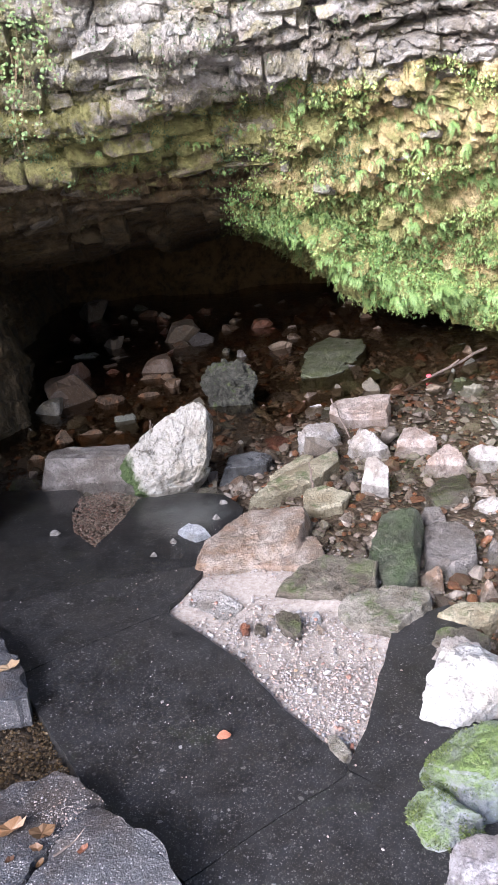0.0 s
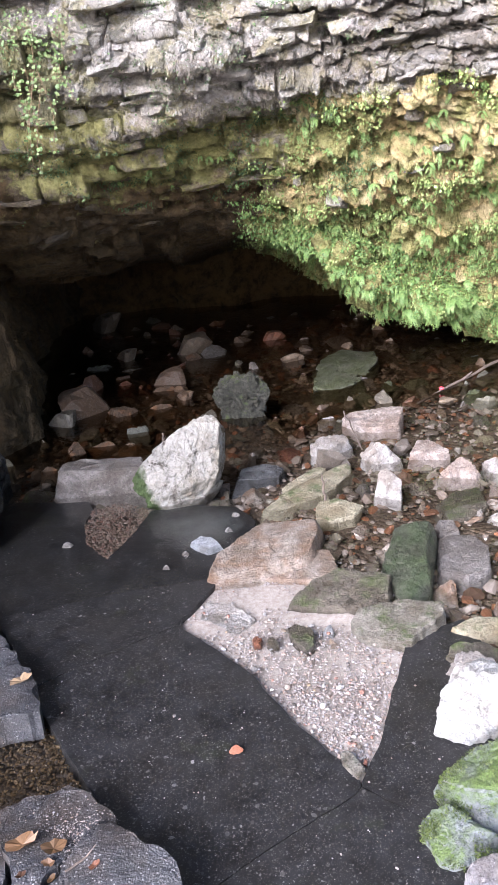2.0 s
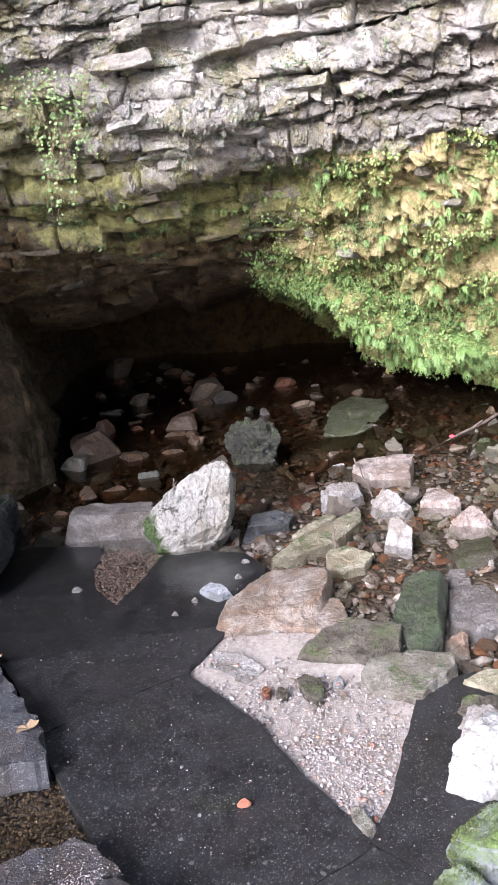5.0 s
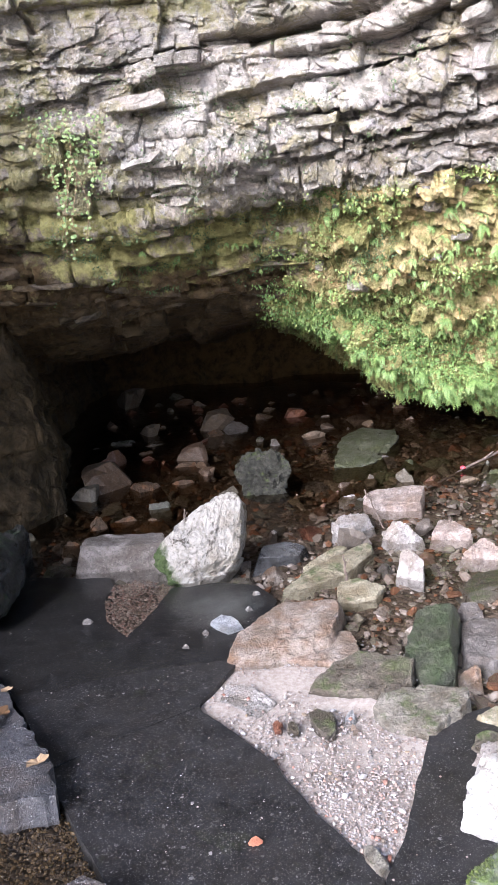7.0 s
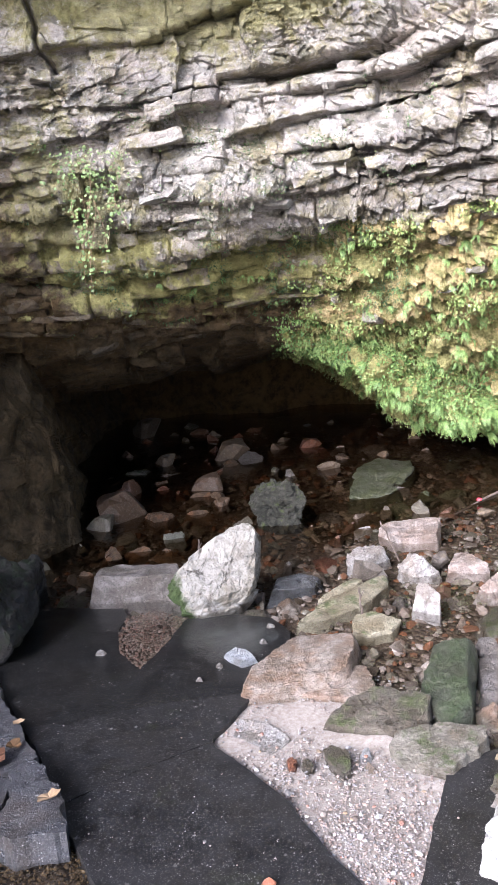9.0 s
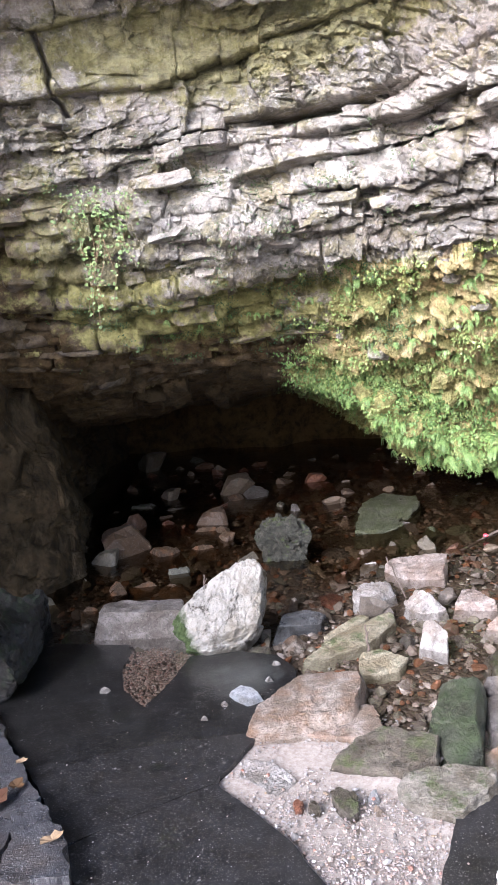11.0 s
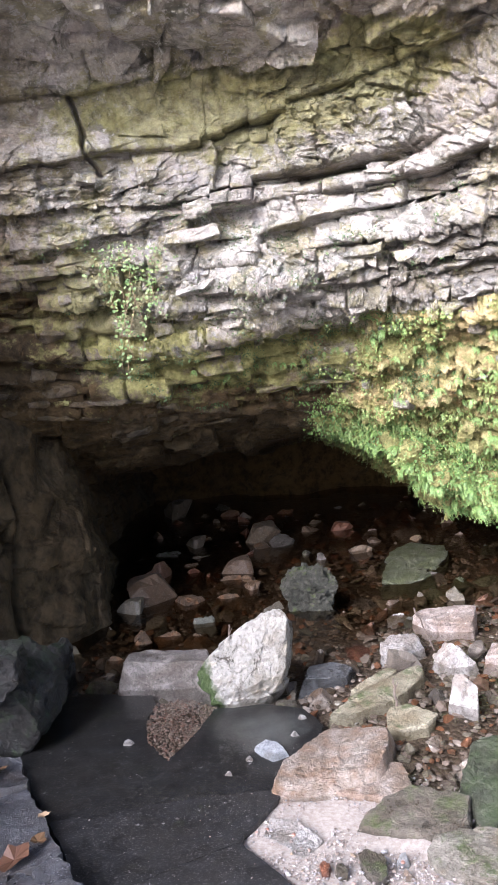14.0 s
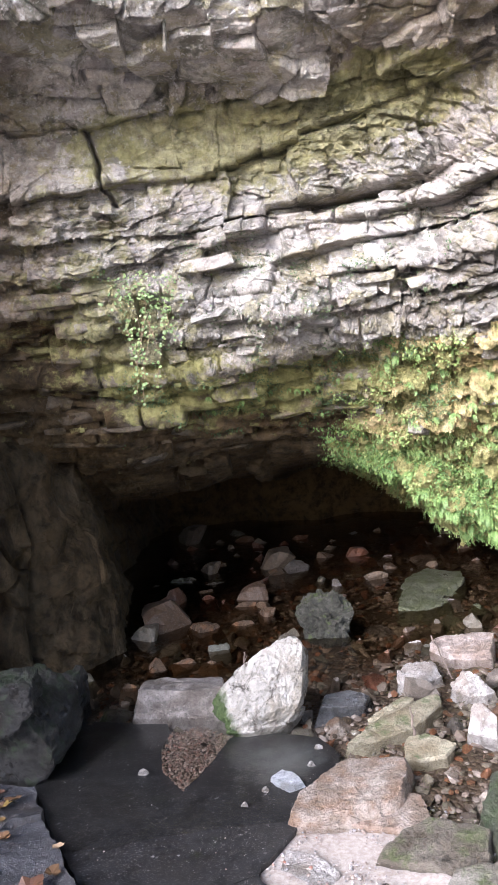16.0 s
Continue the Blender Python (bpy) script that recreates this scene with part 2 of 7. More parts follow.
def bed_material():
    m = Nodes("stream_bed")
    mid, fine = m.noise(9, 8, 0.7), m.noise(70, 5, 0.7)
    c = m.mix(m.ramp(mid, (0.3, 0.0), (0.7, 1.0)), (0.045, 0.032, 0.022), (0.16, 0.115, 0.08))
    cell = m.node("ShaderNodeTexVoronoi", Vector=m.coord, Scale=38.0)
    c = m.mix(0.6, c, m.ramp(m.node("ShaderNodeSeparateColor", Color=cell.outputs["Color"]).outputs[0], (0.0, 0.35), (0.5, 0.8), (1.0, 1.0)), "MULTIPLY")
    bump = m.math("SUBTRACT", m.math("MULTIPLY", fine, 0.4), cell.outputs["Distance"])
    # unseen ground outside, made pale to bounce light up to roof and cliff
    outside = m.ramp(m.math("MULTIPLY", m.node("ShaderNodeSeparateXYZ", Vector=m.coord).outputs[1], 1.0), (0.2, 1.0), (0.7, 0.0))
    c = m.mix(outside, c, m.mix(m.ramp(mid, (0.3, 0.0), (0.7, 1.0)), (0.36, 0.315, 0.265), (0.56, 0.51, 0.45)))
    return m.done(c, 0.45, bump, 0.02, 0.8)


def water_material():
    m = Nodes("shallow_water")
    t = m.tree
    t.nodes.remove(m.bsdf)
    bump = m.node("ShaderNodeBump", Height=m.noise(14, 4, 0.55, dist=0.6), Strength=0.25, Distance=0.02).outputs[0]
    fres = m.node("ShaderNodeFresnel", IOR=1.33, Normal=bump).outputs[0]
    clear = m.node("ShaderNodeBsdfTransparent", Color=m.mix(m.attr("depth"), (0.92, 0.92, 0.90), (0.27, 0.21, 0.14))).outputs[0]
    gloss = m.node("ShaderNodeBsdfGlossy", Color=(1, 1, 1, 1), Roughness=0.04, Normal=bump).outputs[0]
    mixer = t.nodes.new("ShaderNodeMixShader")
    t.links.new(fres, mixer.inputs[0]), t.links.new(clear, mixer.inputs[1]), t.links.new(gloss, mixer.inputs[2])
    t.links.new(mixer.outputs[0], t.nodes["Material Output"].inputs[0])
    return m.mat


def leaf_material(name, *colors, rough=0.5, through=0.25):
    m = Nodes(name)
    stops = [(i / max(1, len(colors) - 1), c) for i, c in enumerate(colors)]
    c = m.ramp(m.math("FRACT", m.math("ADD", m.island(), m.rand())), *stops)
    return m.done(c, rough, m.noise(60, 3), 0.002, 0.4, Subsurface_Weight=0.0, Transmission_Weight=0.0, Sheen_Weight=0.15 * through)


def plain_material(name, lo, hi, scale=30.0, rough=0.7):
    m = Nodes(name)
    n = m.noise(scale, 6, 0.65)
    return m.done(m.mix(m.ramp(n, (0.35, 0.0), (0.65, 1.0)), lo, hi), rough, n, 0.004, 0.6)


PALE_SAND = plain_material("pale_sand", (0.34, 0.28, 0.245), (0.54, 0.485, 0.445), 60.0, 0.5)
FERN = leaf_material("fern_green", (0.16, 0.28, 0.075), (0.24, 0.36, 0.11), (0.12, 0.22, 0.06), (0.30, 0.39, 0.13))
LEAFLET = leaf_material("small_leaves", (0.22, 0.31, 0.085), (0.31, 0.39, 0.13), (0.17, 0.25, 0.065), (0.39, 0.41, 0.17))
DEEP_LEAF = leaf_material("dark_green_leaves", (0.07, 0.13, 0.045), (0.12, 0.20, 0.07), (0.05, 0.095, 0.035), (0.15, 0.22, 0.09))
LIP_LEAF = leaf_material("lip_leaves", (0.13, 0.24, 0.06), (0.20, 0.33, 0.09), (0.09, 0.17, 0.05), (0.24, 0.34, 0.11))
VINE_LEAF = leaf_material("vine_leaves", (0.13, 0.21, 0.06), (0.21, 0.30, 0.10), (0.09, 0.16, 0.045), (0.29, 0.36, 0.16))
MOSS_TUFT = leaf_material("moss_tufts", (0.06, 0.085, 0.02), (0.11, 0.14, 0.035), (0.04, 0.06, 0.018), (0.12, 0.145, 0.04), through=0.05)
STEM = plain_material("dry_stem", (0.14, 0.09, 0.05), (0.25, 0.17, 0.10))
DRY_LEAF = leaf_material("dry_leaves", (0.13, 0.045, 0.022), (0.15, 0.085, 0.04), (0.07, 0.03, 0.018), (0.20, 0.14, 0.035), (0.13, 0.055, 0.04), through=0.0)
PALE_LEAF = leaf_material("pale_dry_leaf", (0.30, 0.21, 0.125), (0.22, 0.15, 0.09), through=0.0)
TWIG = plain_material("grey_twig", (0.10, 0.075, 0.06), (0.20, 0.155, 0.13))
RED_PLASTIC = plain_material("red_plastic", (0.75, 0.06, 0.09), (0.85, 0.12, 0.14), rough=0.35)
CLIFF = cliff_material()
SLAB = slab_material()
LEDGE = ledge_material()
BED = bed_material()
WATER = water_material()
WHITE_STONE = stone_material("white_limestone", (0.21, 0.185, 0.165), (0.53, 0.50, 0.48), wet=0.2, scale=16)
BRIGHT_STONE = stone_material("chalk_white_stone", (0.40, 0.39, 0.375), (0.66, 0.66, 0.65), wet=0.1, scale=14)
GREY_STONE = stone_material("grey_limestone", (0.10, 0.088, 0.08), (0.27, 0.245, 0.23), wet=0.5)
TAN_STONE = stone_material("tan_sandstone", (0.15, 0.11, 0.08), (0.45, 0.39, 0.34), wet=0.55, rust=0.3)
PINK_STONE = stone_material("pinkish_limestone", (0.21, 0.165, 0.145), (0.52, 0.45, 0.41), wet=0.4, rust=0.15)
YELLOW_STONE = stone_material("yellowish_limestone", (0.20, 0.17, 0.11), (0.42, 0.38, 0.28), moss=0.05, wet=0.4)
# dark wet mossy stone, taken nearly black to include the corner's shade
SHADED_BLACK_STONE = stone_material("dark_shaded_boulder", (0.014, 0.013, 0.012), (0.06, 0.057, 0.054), moss=0.25, wet=0.7, mossc=(0.02, 0.03, 0.014))
DARK_STONE = stone_material("dark_wet_stone", (0.06, 0.052, 0.04), (0.18, 0.155, 0.125), moss=0.08, wet=0.75)
GREEN_STONE = stone_material("algae_green_stone", (0.055, 0.06, 0.036), (0.17, 0.17, 0.125), moss=0.3, wet=0.6, mossc=(0.05, 0.056, 0.024))
DEEP_GREEN_STONE = stone_material("deep_green_stone", (0.03, 0.036, 0.022), (0.13, 0.14, 0.10), moss=0.3, wet=0.6, mossc=(0.032, 0.044, 0.02))
MOSS_STONE = stone_material("mossy_grey_stone", (0.10, 0.11, 0.115), (0.29, 0.31, 0.33), moss=0.42, wet=0.5, mossc=(0.075, 0.11, 0.025), scale=9)
SPECKLED_STONE = stone_material("pale_speckled_stone", (0.17, 0.155, 0.16), (0.50, 0.48, 0.50), wet=0.3, scale=30)
LICHEN_STONE = stone_material("lichen_spotted_stone", (0.11, 0.095, 0.07), (0.34, 0.315, 0.27), moss=0.05, wet=0.5, scale=26)
PUMICE = stone_material("pitted_green_grey_stone", (0.032, 0.033, 0.026), (0.125, 0.12, 0.098), moss=0.1, wet=0.2, scale=34)
def boulder_material():
    """White boulder: pitted, brown on its shaded side, a green patch low on the other."""
    m = Nodes("pale_pitted_boulder")
    xyz = m.node("ShaderNodeSeparateXYZ", Vector=m.coord)
    mid, fine = m.noise(11, 10, 0.75, dist=0.6), m.noise(60, 5, 0.7)
    c = m.mix(m.ramp(mid, (0.30, 0.0), (0.46, 1.0)), (0.16, 0.135, 0.10), (0.44, 0.415, 0.375))
    c = m.mix(m.ramp(m.noise(4.5, 6, 0.65), (0.50, 0.0), (0.64, 0.6)), c, (0.22, 0.18, 0.12))
    pits = m.ramp(m.noise(30, 7, 0.78, dist=1.0), (0.33, 1.0), (0.40, 0.0))
    c = m.mix(m.math("MULTIPLY", pits, 0.6), c, (0.14, 0.11, 0.08))
    bent = m.node("ShaderNodeTexVoronoi", Vector=m.coord, Scale=9.0)
    bent.feature = "DISTANCE_TO_EDGE"
    ridge = m.ramp(m.math("ADD", bent.outputs["Distance"], m.math("MULTIPLY", m.math("SUBTRACT", m.noise(13, 6, 0.7), 0.5), 0.55)), (0.0, 1.0), (0.06, 0.0))
    c = m.mix(m.math("MULTIPLY", ridge, 0.3), c, (0.13, 0.105, 0.075))
    across = m.math("SUBTRACT", m.math("MULTIPLY", xyz.outputs[0], 0.9), m.math("MULTIPLY", xyz.outputs[2], 0.45))
    along = m.math("ADD", m.math("MULTIPLY", xyz.outputs[0], 0.45), m.math("MULTIPLY", xyz.outputs[2], 0.9))
    drawn = m.node("ShaderNodeCombineXYZ", X=across, Y=xyz.outputs[1], Z=m.math("MULTIPLY", along, 0.3)).outputs[0]
    furrow = m.ramp(m.noise(17, 7, 0.72, drawn, 0.8), (0.36, 1.0), (0.43, 0.0))
    c = m.mix(m.math("MULTIPLY", furrow, 0.8), c, (0.11, 0.085, 0.06))
    pits = m.math("ADD", pits, m.math("MULTIPLY", furrow, 1.3))
    # brown right side, its colour also holding the shade there
    brown = m.ramp(m.math("ADD", xyz.outputs[0], m.math("MULTIPLY", m.noise(7, 6, 0.7), 0.3)), (0.36, 0.0), (0.39, 1.0))
    c = m.mix(brown, c, (0.12, 0.09, 0.055))
    low = m.math("ADD", m.math("ADD", xyz.outputs[0], m.math("MULTIPLY", xyz.outputs[2], 0.5)), m.math("MULTIPLY", m.noise(14, 5), 0.16))
    c = m.mix(m.ramp(m.math("ADD", low, 0.5), (0.42, 1.0), (0.47, 0.0)), c, (0.065, 0.10, 0.03))
    return m.done(c, 0.75, m.math("SUBTRACT", m.math("ADD", mid, m.math("MULTIPLY", fine, 0.4)), m.math("MULTIPLY", pits, 0.8)), 0.045, 1.0)


BOULDER = boulder_material()
BRICK = stone_material("worn_orange_brick", (0.40, 0.15, 0.09), (0.60, 0.28, 0.18), wet=0.4, scale=30)
DARK_BRICK = stone_material("dark_wet_red_stone", (0.09, 0.033, 0.02), (0.23, 0.095, 0.055), wet=0.7, scale=24)
BLUE_STONE = stone_material("blue_grey_flint", (0.24, 0.25, 0.27), (0.48, 0.50, 0.53), wet=0.6, scale=20)
BLUE_GREY = stone_material("dark_blue_grey_stone", (0.045, 0.045, 0.047), (0.13, 0.132, 0.138), wet=0.9, scale=20)
MIXED = varied_material("stream_stones", (0.08, 0.066, 0.052), (0.20, 0.165, 0.135), (0.13, 0.12, 0.09), (0.27, 0.13, 0.07), (0.12, 0.105, 0.09), (0.36, 0.30, 0.255), (0.14, 0.14, 0.10), (0.46, 0.40, 0.36), (0.20, 0.16, 0.13))
MID_MIX = varied_material("wet_brown_stones", (0.09, 0.068, 0.05), (0.15, 0.14, 0.10), (0.21, 0.11, 0.065), (0.11, 0.12, 0.075), (0.27, 0.22, 0.175), (0.15, 0.075, 0.045), (0.09, 0.09, 0.07), (0.20, 0.16, 0.125), wet=0.7)
# brown and reddish stones, darkened to stand for weak light in the cave
CAVE_MIX = varied_material("shaded_cave_stones", (0.07, 0.046, 0.028), (0.15, 0.088, 0.05), (0.085, 0.062, 0.04), (0.19, 0.07, 0.034), (0.12, 0.088, 0.06), (0.19, 0.13, 0.085), wet=0.6, gloss=0.35)
# wet brown stone with the cave's shade in its base colours
SHADE_STONE = stone_material("brown_wet_shaded_stone", (0.06, 0.04, 0.027), (0.17, 0.115, 0.075), wet=0.7, rust=0.5)
PALE_GRAVEL = gravel_material("pale_gravel", (0.34, 0.28, 0.25), (0.24, 0.175, 0.145), (0.41, 0.38, 0.37), (0.29, 0.205, 0.165), (0.38, 0.34, 0.325), (0.19, 0.155, 0.14), (0.45, 0.43, 0.425), (0.32, 0.25, 0.21), (0.30, 0.295, 0.305), (0.38, 0.32, 0.285))
MIXED_GRAVEL = gravel_material("mixed_pebbles", (0.46, 0.43, 0.41), (0.15, 0.115, 0.095), (0.36, 0.30, 0.26), (0.28, 0.12, 0.08), (0.52, 0.50, 0.48), (0.09, 0.08, 0.075), (0.34, 0.25, 0.16))
WET_GRAVEL = gravel_material("wet_dark_gravel", (0.14, 0.095, 0.068), (0.055, 0.043, 0.03), (0.30, 0.235, 0.195), (0.11, 0.092, 0.07), (0.24, 0.105, 0.055), (0.05, 0.04, 0.03), (0.20, 0.175, 0.13), (0.36, 0.30, 0.26), (0.08, 0.06, 0.045), rough=0.2)
POOL_GRAVEL = gravel_material("brown_pool_gravel", (0.055, 0.034, 0.016), (0.10, 0.065, 0.032), (0.03, 0.02, 0.012), (0.14, 0.095, 0.05), (0.07, 0.05, 0.03), rough=0.25)
BROWN_GRAVEL = gravel_material("brown_gravel", (0.19, 0.125, 0.095), (0.11, 0.08, 0.06), (0.27, 0.21, 0.175), (0.16, 0.13, 0.10), (0.21, 0.11, 0.08), (0.07, 0.055, 0.045))


# ---- building tools ----
def mesh_object(name, verts, faces, material, parent=None, smooth=True):
    """One mesh from arrays of places and of triangles or quads."""
    me = bpy.data.meshes.new(name)
    verts, faces = np.asarray(verts, np.float32), np.asarray(faces, np.int32)
    k = faces.shape[1]
    me.vertices.add(len(verts))
    me.vertices.foreach_set("co", verts.ravel())
    me.loops.add(faces.size)
    me.loops.foreach_set("vertex_index", faces.ravel())
    me.polygons.add(len(faces))
    me.polygons.foreach_set("loop_start", np.arange(0, faces.size, k, dtype=np.int32))
    me.polygons.foreach_set("use_smooth", np.full(len(faces), smooth))
    me.update(calc_edges=True)
    me.materials.append(material)
    ob = new(name, me)
    if parent:
        ob.parent = parent
    return ob


def part(name, bm, material, parent, label=""):
    me = bpy.data.meshes.new(name)
    bm.to_mesh(me)
    bm.free()
    me.materials.append(material)
    ob = new(name, me)
    ob.parent = parent
    return tagged(ob, label)


def hashed(*ints):
    """Random numbers 0..1 that depend on whole numbers alone."""
    h = np.zeros(np.broadcast(*ints).shape, np.uint64)
    for k, i in enumerate(ints):
        h = (h ^ (np.asarray(i).astype(np.int64).astype(np.uint64) * np.uint64(0x9E3779B97F4A7C15 + 0x2545F4914F6CDD1D * k & (1 << 64) - 1))) * np.uint64(0xD6E8FEB86659FD93)
        h ^= h >> np.uint64(32)
    h = h * np.uint64(0xD6E8FEB86659FD93)
    h ^= h >> np.uint64(29)
    return (h >> np.uint64(11)).astype(np.float64) / float(1 << 53)


def lattice(p, seed=0):
    """Smooth noise -1..1 at places p (n, 3)."""
    i = np.floor(p).astype(np.int64)
    f = p - i
    f = f * f * f * (f * (f * 6 - 15) + 10)
    out = 0.0
    for dx in (0, 1):
        for dy in (0, 1):
            for dz in (0, 1):
                w = (f[:, 0] if dx else 1 - f[:, 0]) * (f[:, 1] if dy else 1 - f[:, 1]) * (f[:, 2] if dz else 1 - f[:, 2])
                out = out + w * hashed(i[:, 0] + dx, i[:, 1] + dy, i[:, 2] + dz, np.int64(seed))
    return out * 2 - 1


def fbm(p, octaves=4, seed=0, gain=0.5):
    total, amp = 0.0, 1.0
    for k in range(octaves):
        total = total + amp * lattice(p * 2.03**k + 17.3 * k, seed + k)
        amp *= gain
    return total


def facets(u, v, seed=0, jitter=0.9, jump=0.22):
    """Chipped planes in two dimensions: each cell a plane of its own tilt. Returns height, cell number 0..1 and distance to the border."""
    iu, iv = np.floor(u).astype(np.int64), np.floor(v).astype(np.int64)
    best, second = np.full(u.shape, 9.0), np.full(u.shape, 9.0)
    bu, bv = np.zeros_like(u), np.zeros_like(v)
    ci, cj = np.zeros_like(iu), np.zeros_like(iv)
    for a in (-1, 0, 1):
        for b in (-1, 0, 1):
            cu, cv = iu + a, iv + b
            pu = cu + 0.5 + (hashed(cu, cv, np.int64(seed)) - 0.5) * jitter
            pv = cv + 0.5 + (hashed(cu, cv, np.int64(seed + 1)) - 0.5) * jitter
            d = np.hypot(u - pu, v - pv)
            near = d < best
            second = np.where(near, best, np.minimum(second, d))
            bu, bv, ci, cj = np.where(near, pu, bu), np.where(near, pv, bv), np.where(near, cu, ci), np.where(near, cv, cj)
            best = np.minimum(best, d)
    su, sv = hashed(ci, cj, np.int64(seed + 2)) - 0.5, hashed(ci, cj, np.int64(seed + 3)) - 0.5
    return su * (u - bu) + sv * (v - bv) + jump * (hashed(ci, cj, np.int64(seed + 4)) - 0.5), hashed(ci, cj, np.int64(seed + 5)), second - best


def grid_faces(rows, cols):
    i = np.arange((rows - 1) * cols).reshape(rows - 1, cols)[:, :-1].ravel()
    return np.stack([i, i + cols, i + cols + 1, i + 1], 1)


def grid_normals(p):
    n = np.cross(np.gradient(p, axis=1), np.gradient(p, axis=0))
    return n / np.maximum(np.linalg.norm(n, axis=-1, keepdims=True), 1e-9)


def add_attribute(ob, name, values):
    a = ob.data.attributes.new(name, "FLOAT", "POINT")
    a.data.foreach_set("value", np.asarray(values, np.float32).ravel())


_spheres = {}


def sphere(level):
    if level not in _spheres:
        bm = bmesh.new()
        bmesh.ops.create_icosphere(bm, subdivisions=level, radius=1.0)
        v = np.array([x.co[:] for x in bm.verts])
        f = np.array([[q.index for q in x.verts] for x in bm.faces])
        bm.free()
        _spheres[level] = (v / np.linalg.norm(v, axis=1, keepdims=True), f)
    return _spheres[level]


def cut_body(normals, dists, level, edge, chips=0, seed=0):
    """A body bounded by planes round the origin, its edges worn: the higher edge, the sharper. chips: how many flakes are struck off."""
    dirs, faces = sphere(level)
    far = 3.0 * float(np.median(dists))
    normals = np.concatenate([normals, np.array([(1, 0, 0), (-1, 0, 0), (0, 1, 0), (0, -1, 0), (0, 0, 1), (0, 0, -1.0)])])
    dists = np.concatenate([dists, np.full(6, max(far, float(dists.max()) * 1.02))])

    def shaped(e):
        q = np.maximum(dirs @ normals.T, 0) / dists[None]
        top = q.max(1, keepdims=True)
        return dirs / (top * ((q / top) ** e).sum(1, keepdims=True) ** (1 / e))

    v = shaped(edge * 3)
    if chips:
        r = np.random.RandomState(seed)
        n = r.normal(size=(chips, 3))
        n /= np.linalg.norm(n, axis=1, keepdims=True)
        d = (v @ n.T).max(0) * r.uniform(0.9, 1.0, chips)
        normals, dists = np.concatenate([normals, n]), np.concatenate([dists, d])
        v = shaped(edge * 5)
    return v, faces


def chipped(verts, faces, size, seed, rough, layered=0.0):
    """Broken faces and fine relief on a stone."""
    n = verts / np.linalg.norm(verts, axis=1, keepdims=True)
    p = verts / size
    r = np.random.RandomState(seed)
    turn = np.linalg.qr(r.normal(size=(3, 3)))[0]
    q = p @ turn + 20
    d = facets(q[:, 0] * 2.4 + q[:, 2] * 0.7, q[:, 1] * 2.4 - q[:, 2] * 0.5, seed)[0] * 0.10
    d = d + facets(q[:, 2] * 6 + q[:, 0], q[:, 1] * 6 + q[:, 0] * 2, seed + 40)[0] * 0.06
    d = d + facets(q[:, 0] * 14 + q[:, 2] * 3, q[:, 1] * 14 - q[:, 0] * 3, seed + 60)[0] * 0.025
    d = d + fbm(p * 9 + seed, 3, seed + 9) * 0.012
    groove = np.maximum(0, 0.07 - np.abs(lattice(p * 1.7 + 5 + seed, seed + 3))) * 14
    d -= 0.03 * groove * np.clip(lattice(p * 1.3 - seed, seed + 5) * 3, 0, 1)
    if layered:
        band = np.floor(p[:, 2] * 13 + p[:, 0] * 0.9 + lattice(p * 1.5 + seed, seed + 4) * 0.5)
        d += layered * (hashed(band.astype(np.int64), np.int64(seed)) - 0.5) * 0.05
    return verts + n * (d * size * rough)[:, None]


def outline_planes(points, rng, slant=0.25):
    """Planes through the sides of a convex outline; the centre and the planes' normals and distances."""
    pts = np.array(points, float)
    area = 0.5 * np.sum(pts[:, 0] * np.roll(pts[:, 1], -1) - np.roll(pts[:, 0], -1) * pts[:, 1])
    if area < 0:
        pts = pts[::-1]
    c = pts.mean(0)
    ns, ds = [], []
    for a, b in zip(pts, np.roll(pts, -1, 0)):
        e = b - a
        n = np.array([e[1], -e[0]]) / max(np.hypot(*e), 1e-6)
        d = n @ (a - c)
        if d < 0.004:
            continue
        s = rng.uniform(-slant, slant)
        k = math.hypot(1, s)
        ns.append((n[0] / k, n[1] / k, s / k)), ds.append(d / k)
    return c, np.array(ns), np.array(ds)


def upright_stone(name, label, outline, y, depth, material, seed, rough=1.0, level=5, edge=26, layered=0.0, lean=0.0, category="stone", group=""):
    """A standing stone, by its outline in the plane across the stream at y."""
    rng = random.Random(seed)
    c, ns, ds = outline_planes(outline, rng, 0.2)
    ns = np.stack([ns[:, 0], -ns[:, 2], ns[:, 1]], 1)
    caps = []
    for s in (-1, 1):
        tx, tz = rng.uniform(-0.2, 0.2), rng.uniform(-0.1, 0.25) + lean * (s == -1)
        k = math.sqrt(1 + tx * tx + tz * tz)
        caps.append(((tx / k, s / k, tz / k), depth / 2 / k))
    ns = np.concatenate([ns, np.array([n for n, _ in caps])])
    ds = np.concatenate([ds, np.array([d for _, d in caps])])
    v, f = cut_body(ns, ds, max(level, 5), edge, 10, seed)
    size = np.linalg.norm(np.ptp(v, axis=0)) / 2
    v = chipped(v, f, size, seed, rough, layered)
    ob = mesh_object(name, v, f, material, smooth=False)
    ob.location = (c[0], y, c[1])
    return tagged(ob, label, category, group)


